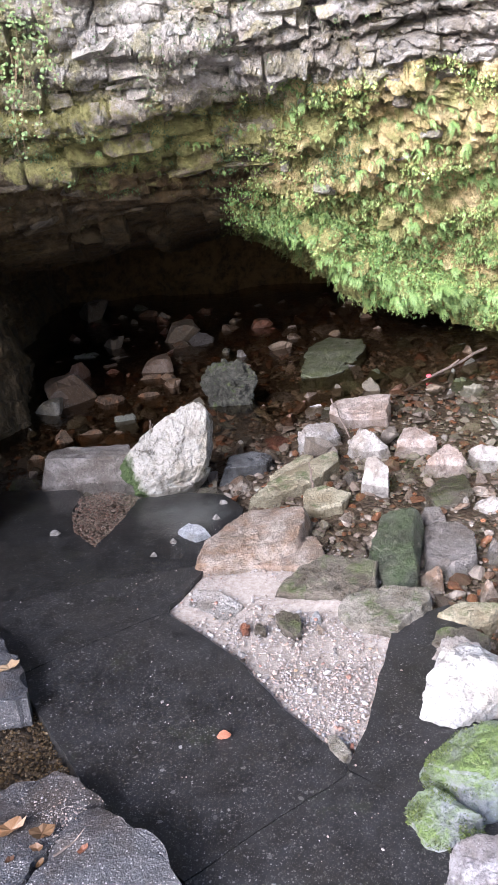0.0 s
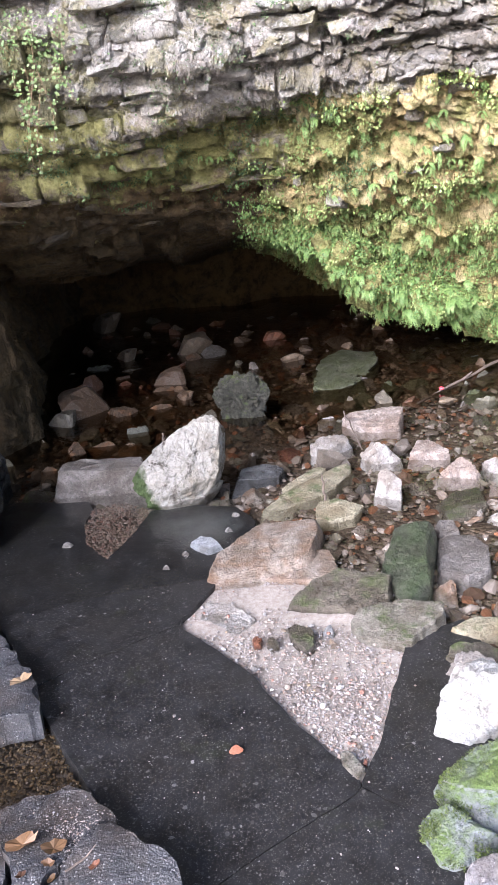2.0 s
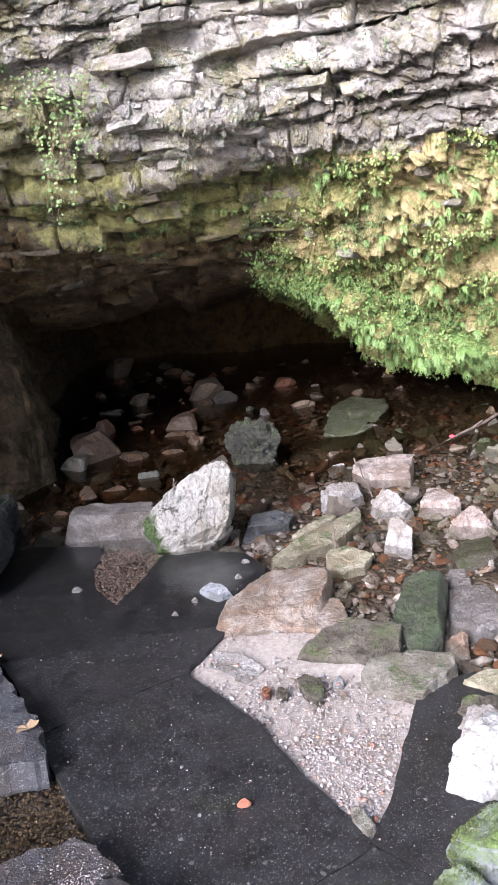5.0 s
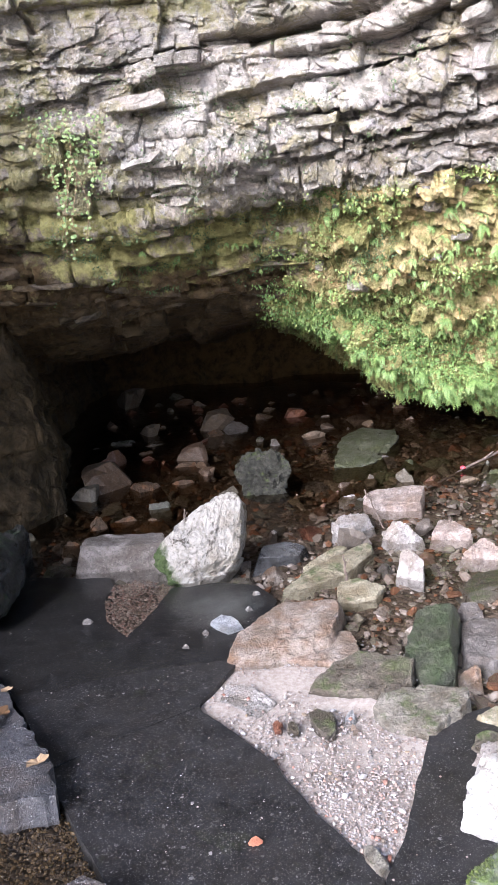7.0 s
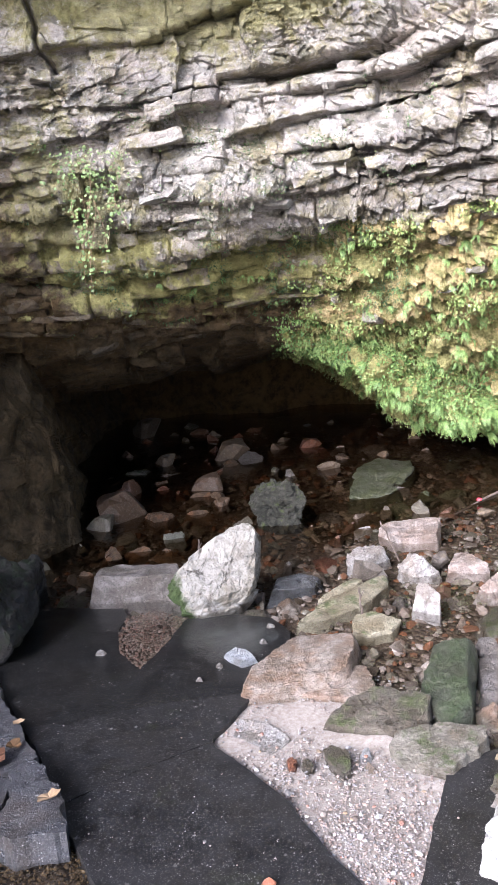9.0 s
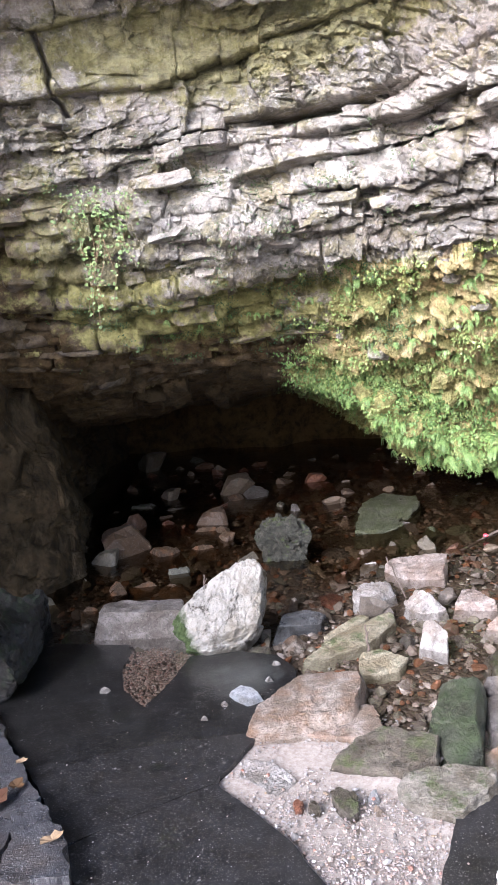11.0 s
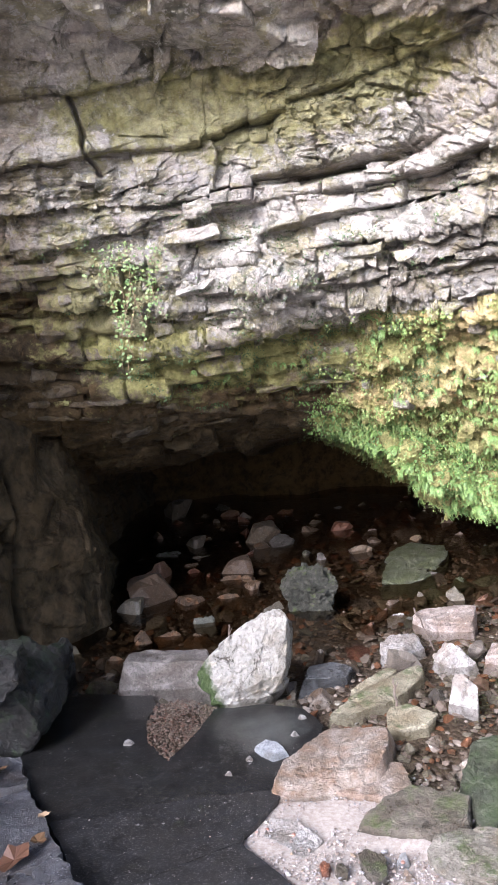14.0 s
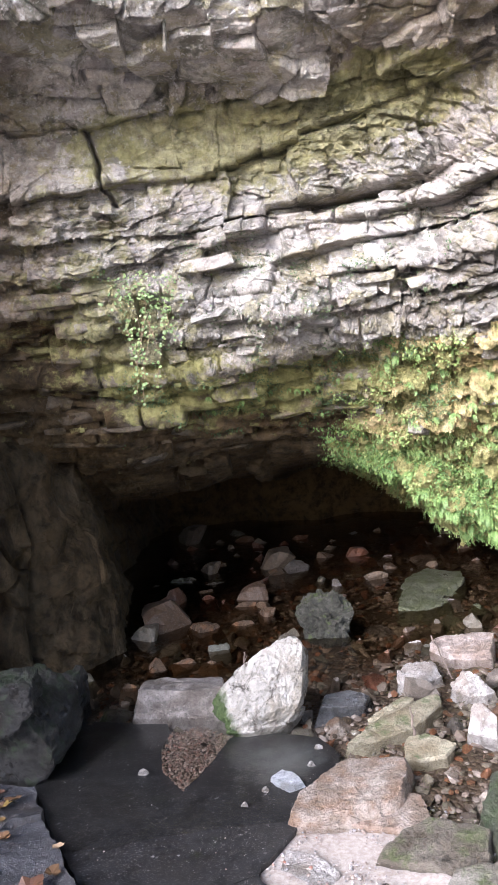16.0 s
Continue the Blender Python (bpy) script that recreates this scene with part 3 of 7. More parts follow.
def angular_stone(name, label, x, y, w, d, h, base, material, seed, rough=1.0, level=4, category="stone", group=""):
    """A broken stone of many flat faces: width, depth and height above its base."""
    r = random.Random(seed)
    dims = (w / 2, d / 2, h * 0.62)
    ns = [np.array((r.uniform(-0.3, 0.3), r.uniform(-0.3, 0.3), 1.0))]
    turn = r.uniform(0, 6.28)
    count = r.choice((5, 5, 6, 7))
    for i in range(count):
        a = turn + 6.2832 * (i + r.uniform(-0.3, 0.3)) / count
        e = r.uniform(0.1, 1.3)
        ns.append(np.array((math.cos(a), math.sin(a), e)))
    for _ in range(2):
        a = r.uniform(0, 6.28)
        ns.append(np.array((math.cos(a), math.sin(a), r.uniform(0.8, 2.0))))
    ns.append(np.array((0, 0, -1.0)))
    ns = np.array([n / np.linalg.norm(n) for n in ns])
    ds = np.sqrt(((ns * np.array(dims)) ** 2).sum(1)) * np.array([r.uniform(0.74, 1.0) for _ in ns])
    ds[-1] = dims[2]
    v, f = cut_body(ns, ds, level, 60, 7, seed)
    v = v @ np.array(Euler((r.gauss(0, 0.22), r.gauss(0, 0.22), 0)).to_matrix()).T
    v = v * np.array((w / max(np.ptp(v[:, 0]), 1e-3), d / max(np.ptp(v[:, 1]), 1e-3), h * 1.25 / max(np.ptp(v[:, 2]), 1e-3)))
    v = chipped(v, f, (w + d + h) / 6, seed, 1.4 * rough, 0.15)
    ob = mesh_object(name, v, f, material, smooth=False)
    ob.location = (x, y, base + h - float(v[:, 2].max()))
    return tagged(ob, label, category, group)


def hull_stone(name, label, material, seed, base, flare, *points, rough=0.7, level=5, edge=120, layered=0.0, scored=None, category="stone", group=""):
    """A broken stone: the hull of its upper corners and of their feet on the bed, set out (flare) or undercut; edges worn, faces chipped."""
    rng = random.Random(seed)
    top = np.array(points, float)
    c0 = top.mean(0)
    feet = c0 + (top - c0) * np.array([[1 + flare + rng.uniform(-0.12, 0.24)] * 2 + [0.0] for _ in top])
    feet[:, 2] = base
    pts = np.concatenate([top, feet])
    mid = pts.mean(0)
    half = np.ptp(pts, axis=0) / 2
    bm = bmesh.new()
    for p in (pts - mid) / half:
        bm.verts.new(p)
    bmesh.ops.convex_hull(bm, input=bm.verts[:])
    bm.normal_update()
    ns, ds = [], []
    for f in bm.faces:
        n = np.array(f.normal[:])
        d = float(n @ np.array(f.verts[0].co[:]))
        if d < 0:
            n, d = -n, -d
        if d > 1e-3 and not any(n @ m > 0.999 for m in ns):
            ns.append(n), ds.append(d)
    bm.free()
    dirs, faces = sphere(level)
    q = np.maximum(dirs @ np.array(ns).T, 0) / np.array(ds)[None]
    peak = q.max(1, keepdims=True)
    v = dirs / (peak * ((q / peak) ** edge).sum(1, keepdims=True) ** (1 / edge)) * half
    v = chipped(v, faces, np.linalg.norm(np.ptp(v, axis=0)) / 2, seed, 1.3 * rough, layered)
    if scored:
        # long furrows and pits along one direction of the stone
        along = np.array(scored) / np.linalg.norm(scored)
        size = np.linalg.norm(half)
        w = v - np.outer(v @ along, along) * 0.8
        for rate, deep in ((4.0, 0.12), (9.0, 0.07), (21.0, 0.03)):
            line = np.clip(1 - np.abs(lattice(w / size * rate + 31 + seed, seed + 7)) / 0.16, 0, 1)
            v = v * (1 - deep * line * np.clip(0.5 + 1.4 * lattice(v / size * 2.5 + 11, seed + 8), 0, 1))[:, None]
    ob = mesh_object(name, v, faces, material, smooth=False)
    ob.location = mid
    return tagged(ob, label, category, group)


def inside(points, x, y):
    """Whether places lie in a polygon."""
    pts = np.array(points, float)
    hit = np.zeros(np.shape(x), bool)
    for (x0, y0), (x1, y1) in zip(pts, np.roll(pts, -1, 0)):
        cross = ((y0 > y) != (y1 > y)) & (x < (x1 - x0) * (y - y0) / (y1 - y0 + 1e-12) + x0)
        hit ^= cross
    return hit


# ---- the cliff's plan: profiles (distance, height) from the lip of the roof down and into the cave ----
def catmull(points, t):
    """Smooth curve through rows of points at t (0 .. rows - 1)."""
    n = len(points)
    i = np.clip(np.floor(t).astype(int), 0, n - 2)
    f = (t - i)[:, None]
    p0, p1, p2, p3 = (points[np.clip(i + k, 0, n - 1)] for k in (-1, 0, 1, 2))
    m1, m2 = (p2 - p0) / 2, (p3 - p1) / 2
    return (2 * f**3 - 3 * f**2 + 1) * p1 + (f**3 - 2 * f**2 + f) * m1 + (-2 * f**3 + 3 * f**2) * p2 + (f**3 - f**2) * m2


PROFILES = []
PROFILE_X = []


def profile(x, *rows):
    PROFILE_X.append(x)
    PROFILES.append(np.array(rows, float))


# the first pair of each, the lip, is unseen and set to shade the roof
profile(-3.4, (1.80, 4.3), (2.7, 3.47), (3.5, 3.20), (3.6, 2.70), (3.8, 2.20), (4.2, 1.85), (4.6, 1.55), (5.2, 1.25), (6.0, 0.95), (7.5, 0.75), (11.5, 0.3))
profile(-2.2, (2.05, 4.3), (2.95, 3.43), (3.6, 3.20), (3.75, 2.70), (4.0, 2.20), (4.4, 1.85), (4.7, 1.55), (5.3, 1.25), (6.2, 0.95), (7.6, 0.78), (11.5, 0.4))
profile(-1.2, (2.25, 4.3), (3.15, 3.39), (3.75, 3.20), (3.85, 2.70), (4.25, 2.20), (4.6, 1.85), (4.8, 1.54), (5.4, 1.27), (6.2, 1.02), (8.0, 0.85), (11.5, 0.5))
profile(-0.4, (2.40, 4.3), (3.3, 3.37), (3.85, 3.18), (4.0, 2.62), (4.12, 2.20), (4.45, 1.85), (4.85, 1.60), (5.15, 1.42), (5.5, 1.29), (7.2, 0.98), (11.5, 0.45))
profile(0.3, (2.45, 4.3), (3.35, 3.37), (3.82, 3.15), (3.92, 2.65), (3.96, 2.20), (4.4, 1.90), (4.77, 1.58), (5.05, 1.43), (5.3, 1.30), (6.6, 1.16), (11.5, 0.6))
profile(0.7, (2.40, 4.3), (3.3, 3.41), (3.75, 3.19), (3.78, 2.68), (3.88, 2.20), (4.2, 1.90), (4.55, 1.58), (4.83, 1.38), (5.02, 1.25), (5.16, 1.12), (8.2, 0.78))
profile(1.1, (2.30, 4.3), (3.2, 3.47), (3.6, 3.25), (3.52, 2.75), (3.75, 2.20), (3.9, 1.90), (4.25, 1.62), (4.6, 1.34), (4.9, 1.07), (5.12, 0.75), (7.6, 0.52))
profile(1.8, (2.15, 4.3), (3.05, 3.52), (3.4, 3.30), (3.3, 2.75), (3.6, 2.20), (3.75, 1.90), (4.0, 1.62), (4.4, 1.28), (4.75, 0.94), (5.03, 0.56), (6.8, 0.36))
profile(3.0, (1.60, 4.3), (2.5, 3.57), (2.8, 3.30), (2.8, 2.75), (3.0, 2.20), (3.1, 1.90), (3.3, 1.62), (3.6, 1.30), (3.9, 1.00), (4.2, 0.60), (4.8, -0.2))
profile(4.6, (0.00, 4.3), (0.9, 3.57), (1.2, 3.30), (1.3, 2.75), (1.5, 2.20), (1.6, 1.90), (1.8, 1.62), (2.1, 1.30), (2.4, 1.00), (2.7, 0.60), (3.2, -0.2))


def cliff_base(xs, vs):
    """Points of the smooth cliff for columns xs and rows vs: array (rows, columns, 3)."""
    cols = np.stack([catmull(p, vs) for p in PROFILES])
    kx = np.array(PROFILE_X)
    t = np.interp(xs, kx, np.arange(len(kx)))
    yz = catmull(cols.reshape(len(kx), -1), t).reshape(len(xs), len(vs), 2)
    out = np.empty((len(vs), len(xs), 3))
    out[..., 0] = xs[None]
    out[..., 1:] = yz.transpose(1, 0, 2)
    return out


# ---- the cliff: beds by their lower seams, each a line of (x, row) on the profiles ----
SEAMS = []


def seam(thin, groove, *points):
    """The seam under a bed: into how many thin layers the bed parts, how deep the seam is, and where it runs."""
    SEAMS.append((thin, groove, np.array(points, float)))


seam(1, 0.04, (-3.4, 2.3), (-1.45, 2.3), (-1.01, 2.23), (-0.47, 2.04), (-0.04, 2.0), (0.3, 1.8), (0.6, 1.62), (1.2, 1.5), (4.6, 1.5))
seam(1, 0.06, (-3.4, 2.95), (-1.47, 2.93), (-1.14, 2.8), (-0.93, 2.71), (-0.6, 2.62), (-0.24, 2.5), (0.06, 2.35), (0.42, 2.24), (1.05, 2.13), (4.6, 2.0))
seam(1, 0.14, (-3.4, 3.3), (-1.52, 3.27), (-1.07, 3.24), (-0.63, 3.12), (-0.2, 2.97), (0.04, 2.95), (0.45, 2.94), (0.81, 2.93), (0.97, 2.87), (4.6, 2.6))
seam(1, 0.11, (-3.4, 3.75), (-1.6, 3.67), (-1.25, 3.57), (-0.95, 3.45), (-0.57, 3.24), (-0.17, 3.15), (0.07, 3.16), (0.45, 3.19), (1.0, 3.2), (4.6, 3.0))
seam(1, 0.10, (-3.4, 3.95), (-1.33, 3.84), (-0.56, 3.63), (-0.34, 3.56), (0.03, 3.5), (0.18, 3.47), (0.44, 3.42), (0.81, 3.44), (4.6, 3.3))
seam(2, 0.09, (-3.4, 4.2), (-1.37, 4.14), (-0.52, 3.99), (-0.3, 4.0), (0.04, 4.1), (0.31, 4.05), (0.6, 4.05), (1.02, 3.94), (4.6, 3.8))
seam(2, 0.08, (-3.4, 4.4), (-1.52, 4.3), (-0.86, 4.34), (-0.54, 4.3), (-0.22, 4.34), (0.31, 4.33), (0.6, 4.29), (1.02, 4.14), (4.6, 4.0))
seam(2, 0.09, (-3.4, 4.7), (-1.57, 4.59), (-1.1, 4.62), (-0.64, 4.7), (-0.23, 4.63), (0.13, 4.62), (0.63, 4.7), (1.03, 4.5), (4.6, 4.4))
seam(3, 0.11, (-3.4, 5.1), (-1.82, 5.05), (-1.27, 5.25), (-0.86, 5.23), (-0.42, 5.05), (-0.08, 5.0), (0.26, 5.15), (0.64, 5.22), (1.2, 5.1), (4.6, 5.0))
seam(4, 0.10, (-3.4, 6.0), (-1.27, 6.0), (-0.76, 6.26), (-0.46, 6.7), (-0.11, 6.33), (0.11, 6.06), (0.4, 5.97), (0.75, 6.5), (4.6, 6.4))
seam(4, 0.08, (-3.4, 7.2), (-1.03, 7.19), (-0.73, 7.31), (-0.28, 7.43), (0.12, 7.53), (0.6, 8.2), (1.2, 8.6), (4.6, 8.6))


def bump_at(x, v, x0, v0, rx, rv):
    """A soft patch round a place on the cliff, 0..1."""
    return np.exp(-(((x - x0) / rx) ** 2) - ((v - v0) / rv) ** 2)


CLIFF_ATTR = {}


def build_cliff():
    xs = np.concatenate([np.linspace(-3.4, -1.75, 90)[:-1], np.linspace(-1.75, 1.75, 580), np.linspace(1.75, 4.6, 110)[1:]])
    vs = np.concatenate([np.linspace(0, 0.9, 60)[:-1], np.linspace(0.9, 2.2, 190)[:-1], np.linspace(2.2, 6.0, 380)[:-1], np.linspace(6.0, 9.0, 240)[:-1], np.linspace(9.0, 10.0, 60)])
    base = cliff_base(xs, vs)
    normal = grid_normals(base)
    if normal[len(vs) // 2, len(xs) // 2, 1] > 0:
        normal = -normal
    x, v = np.meshgrid(xs, vs)
    s = np.concatenate([np.zeros((1, len(xs))), np.cumsum(np.linalg.norm(np.diff(base, axis=0), axis=-1), axis=0)])
    flat = base.reshape(-1, 3)
    xf, vf, sf = x.ravel(), v.ravel(), s.ravel()
    wob = lattice(np.stack([xf * 3, sf * 3, sf * 0], 1), 5) * 0.02 + lattice(np.stack([xf * 11, sf * 9, sf * 0], 1), 6) * 0.008
    cell = xf / 0.19 + 0.8 * lattice(np.stack([xf * 2, sf * 2, sf * 0], 1), 9)
    wob = wob + (hashed(np.floor(cell).astype(np.int64), np.floor(sf / 0.22).astype(np.int64), np.int64(12)) - 0.5) * (0.05 + 0.05 * np.clip((3.3 - vf) / 0.4, 0, 1))
    rates = np.maximum(np.gradient(s, axis=0) / np.gradient(v, axis=0), 0.05).ravel()

    lines = [np.interp(xf, pts[:, 0], pts[:, 1]) for _, _, pts in SEAMS]
    lines = [np.zeros_like(xf)] + lines + [np.full_like(xf, 10.0)]
    thin = [1] + [t for t, _, _ in SEAMS[1:]] + [3, 3]
    depth = [g for _, g, _ in SEAMS] + [0.05]
    disp = np.zeros_like(xf)
    start, stop, within = np.zeros_like(xf), np.zeros_like(xf), np.zeros_like(xf)
    tone = np.full_like(xf, 0.5)
    joint_all = np.zeros_like(xf)
    for k in range(len(lines) - 1):
        top, bottom = lines[k], lines[k + 1]
        m = (vf + wob / rates * 0.6 >= top) & (vf + wob / rates * 0.6 < bottom)
        if not m.any():
            continue
        t = np.clip((vf[m] + wob[m] / rates[m] * 0.6 - top[m]) / np.maximum(bottom[m] - top[m], 1e-3), 0, 0.9999)
        n = thin[k]
        lay = np.floor(t * n).astype(np.int64)
        w = t * n - lay
        thick = (bottom[m] - top[m]) * rates[m] / n
        start[m], stop[m], within[m] = top[m] + (bottom[m] - top[m]) * lay / n, top[m] + (bottom[m] - top[m]) * (lay + 1) / n, w
        xm, sm = xf[m], sf[m]
        # upright joints part each layer into blocks
        wide = 0.34 if n == 1 else 0.26
        a = (xm + lattice(np.stack([xm * 4, sm * 7, xm * 0 + k], 1), 31) * 0.035) / wide + 7.7 * lay + 3.1 * k
        ai = np.floor(a).astype(np.int64)
        cuts = [(ai + q) + (hashed(ai + q, lay, np.int64(100 + k)) - 0.5) * 0.75 for q in (-1, 0, 1, 2)]
        gap = np.min([np.abs(a - c) for c in cuts], axis=0) * wide
        block = sum((a > c).astype(np.int64) for c in cuts) + ai
        rnd = hashed(block, lay, np.int64(200 + k))
        rnd2 = hashed(block, lay, np.int64(300 + k))
        d = (hashed(lay, np.int64(400 + k)) - 0.5) * (0.05 if k else 0.03)
        d = d + (rnd - 0.5) * (0.115 if k > 1 else 0.02)
        # the lower edge of a bed hangs over its seam
        g = depth[min(k, len(depth) - 1)] * (0.15 + 0.85 * np.clip(1.3 * lattice(np.stack([xm * 3.4, xm * 0 + 3.7 * k, xm * 0], 1), 41) + 0.35, 0, 1)) * np.where(lay == n - 1, 1.0, 0.45)
        near = np.clip((1 - w) * thick, 0, 1)
        d = d - g * np.exp(-((near / 0.009) ** 2)) - 0.3 * g * np.exp(-((w * thick / 0.012) ** 2))
        d = d + 0.035 * np.exp(-(((1 - w) * thick - 0.03) / 0.04) ** 2) - 0.03 * (1 - w) ** 2
        jd = np.where(rnd2 > 0.66, 0.04, 0.007) * np.exp(-((gap / 0.010) ** 2)) * (0.3 if k > 9 else 1.0 if k > 2 else 0.25 if k == 2 else 0.12)
        d = d - jd
        disp[m] = d
        tone[m] = 0.25 + 0.6 * rnd2
        joint_all[m] = 0.3 * np.exp(-((gap / 0.008) ** 2)) + np.exp(-((near / 0.014) ** 2))
    # each layer stands upright and steps in flat below, where the cliff leans in
    col = np.tile(np.arange(len(xs)), len(vs))

    def along(v_at):
        r = np.interp(v_at, vs, np.arange(len(vs)))
        i = np.minimum(r.astype(int), len(vs) - 2)
        f = (r - i)[:, None]
        return base[i, col] * (1 - f) + base[i + 1, col] * f

    a, b = along(start), along(stop)
    stepped = flat.copy()
    stepped[:, 1] = a[:, 1] + (b[:, 1] - a[:, 1]) * within**1.9
    stepped[:, 2] = a[:, 2] + (b[:, 2] - a[:, 2]) * (1 - (1 - within) ** 1.9)
    k = (np.clip((vf - 3.0) / 0.5, 0, 1) * np.clip((9.2 - vf) / 0.8, 0, 1) * (1 - 0.55 * np.clip((xf - 0.5) / 0.4, 0, 1)))[:, None]
    flat = flat * (1 - k) + stepped * k
    normal = grid_normals(flat.reshape(base.shape))
    if normal[len(vs) // 2, len(xs) // 2, 1] > 0:
        normal = -normal
    sf = flat[:, 1] - flat[:, 2]
    # chipped faces at three sizes
    h1, c1, _ = facets(xf * 3.4 + wob * 6, sf * 7.5, 11)
    h2, c2, e2 = facets(xf * 10 + wob * 20, sf * 21, 21)
    h3, c3, _ = facets(xf * 28 + wob * 60, sf * 50, 27)
    roof = np.clip((2.25 - vf) / 0.3, 0, 1)
    rubble = np.clip(bump_at(xf, vf, 0.55, 2.55, 0.6, 0.45) + bump_at(xf, vf, -0.9, 3.1, 0.35, 0.2) + bump_at(xf, vf, 0.2, 4.6, 0.7, 0.8) + bump_at(xf, vf, 1.0, 5.5, 0.9, 2.2), 0, 1)
    calm = 1 - 0.6 * np.clip((3.0 - vf) / 0.4, 0, 1) * np.clip((0.2 - xf) / 0.4, 0, 1)
    calm = calm * (1 - 0.45 * np.clip((vf - 4.1) / 0.4, 0, 1) * np.clip((0.7 - xf) / 0.3, 0, 1))
    calm = calm * (1 - 0.85 * roof)
    disp += h1 * 0.13 * (0.7 + 0.6 * roof) * calm + h2 * 0.075 * (0.6 + 0.7 * rubble) * calm + h3 * 0.026 * (0.5 + rubble) * calm
    disp += np.clip((xf - 0.5) / 0.3, 0, 1) * np.clip((vf - 6.5) / 0.6, 0, 1) * (h2 * 0.09 + fbm(flat * 9, 3, 17) * 0.035)
    disp += fbm(flat * 1.4, 3, 3) * 0.035 + fbm(flat * 22, 3, 8) * 0.0055
    # the smooth green bed under the roof is plain, the roof is faceted in big plates
    hr, cr, er = facets(xf * 2.5 + sf * 0.9 + wob * 9, sf * 3.6 - xf * 1.1 + wob * 9, 77, 0.95, 1.3)
    hs, _, _ = facets(xf * 7.1 + sf * 2 + wob * 9, sf * 8.3 - xf * 2 + wob * 9, 79, 0.95, 0.9)
    disp += roof * (hr * 0.10 + hs * 0.022 - 0.03 * np.exp(-((er / 0.035) ** 2)))
    # hollows and lips of their own
    disp -= 0.16 * bump_at(xf, vf, 0.42, 2.96, 0.36, 0.05)
    disp -= 0.10 * bump_at(xf, vf, 0.1, 2.97, 0.1, 0.09)
    disp -= 0.12 * bump_at(xf, vf, -1.36, 4.25, 0.07, 0.12)
    disp += 0.05 * bump_at(xf, vf, -0.85, 8.1, 0.2, 0.3)
    # the crack that parts the green bed
    crack = np.abs(xf + 0.99 - 0.18 * (vf - 2.3) - 0.03 * lattice(np.stack([vf * 6, vf * 0, vf * 0], 1), 55))
    disp -= 0.09 * np.exp(-((crack / 0.012) ** 2)) * ((vf > 2.2) & (vf < 2.9))
    edge = np.minimum(1, (10.0 - vf) / 0.4)
    pts = flat + normal.reshape(-1, 3) * (disp * edge)[:, None]
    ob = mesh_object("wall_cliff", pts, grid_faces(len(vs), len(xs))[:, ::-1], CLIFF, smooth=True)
    ob.data.polygons.foreach_set("use_smooth", np.zeros(len(ob.data.polygons), bool))
    tagged(ob, "layered pale limestone cliff overhanging a low dark cave mouth", "cliff", kind="structure")
    warp = fbm(flat * 2.1, 3, 61) * 0.25
    ledges = np.clip((6.3 - vf) / 0.8, 0, 1)
    right = np.clip((xf + 0.1 * (vf - 5) - 0.28 + warp * 0.5) / 0.5, 0, 1)
    low = np.clip((vf - 4.35 + warp) / 0.5, 0, 1)
    ochre = right * low * np.clip((9.3 - vf + warp) / 0.6, 0, 1)
    moss = 0.20 * np.clip((vf - 2.3) / 0.5, 0, 1) + 0.3 * bump_at(xf, vf, -1.1, 3.6, 0.6, 0.8) + 0.30 * bump_at(xf, vf, -0.9, 4.8, 0.8, 0.9)
    moss += 1.05 * bump_at(xf, vf, -0.2, 2.3, 0.95, 0.4) * (vf < 2.9) + 0.45 * bump_at(xf, vf, 0.45, 2.0, 0.35, 0.35)
    moss += 0.32 * bump_at(xf, vf, -0.2, 5.7, 0.8, 0.8) + 0.30 * right * low + 0.45 * bump_at(xf, vf, 0.7, 7.6, 0.6, 0.8)
    moss += 0.5 * np.clip((vf - 8.2) / 0.4, 0, 1) * np.clip((xf - 0.45) / 0.2, 0, 1)
    moss += 0.22 * bump_at(xf, vf, 0.0, 5.2, 0.9, 0.6) + 0.55 * bump_at(xf, vf, 0.6, 1.7, 0.45, 0.6) + 0.2 * bump_at(xf, vf, -1.0, 4.3, 0.4, 0.6)
    moss -= 0.18 * bump_at(xf, vf, 0.4, 3.4, 0.7, 0.6)
    # brown rock; the brown also carries shade at the left and under the overhang
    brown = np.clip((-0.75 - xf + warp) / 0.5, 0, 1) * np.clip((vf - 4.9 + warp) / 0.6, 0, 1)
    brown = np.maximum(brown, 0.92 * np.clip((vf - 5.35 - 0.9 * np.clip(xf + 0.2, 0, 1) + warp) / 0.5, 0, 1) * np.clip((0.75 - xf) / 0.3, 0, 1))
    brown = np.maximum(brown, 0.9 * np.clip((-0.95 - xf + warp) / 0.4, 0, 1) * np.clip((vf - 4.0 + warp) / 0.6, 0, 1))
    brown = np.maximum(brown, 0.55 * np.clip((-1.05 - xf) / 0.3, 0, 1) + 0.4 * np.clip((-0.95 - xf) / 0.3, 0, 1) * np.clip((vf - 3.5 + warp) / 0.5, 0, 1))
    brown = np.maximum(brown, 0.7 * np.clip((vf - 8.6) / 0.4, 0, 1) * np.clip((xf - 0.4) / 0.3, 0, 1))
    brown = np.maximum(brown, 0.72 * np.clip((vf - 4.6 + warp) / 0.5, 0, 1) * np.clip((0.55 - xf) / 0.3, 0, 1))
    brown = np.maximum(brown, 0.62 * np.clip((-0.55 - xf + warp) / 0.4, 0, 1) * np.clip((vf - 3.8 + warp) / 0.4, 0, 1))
    brown = np.maximum(brown, roof * (0.03 + 0.5 * np.clip((xf + 0.1 + warp) / 0.5, 0, 1)))
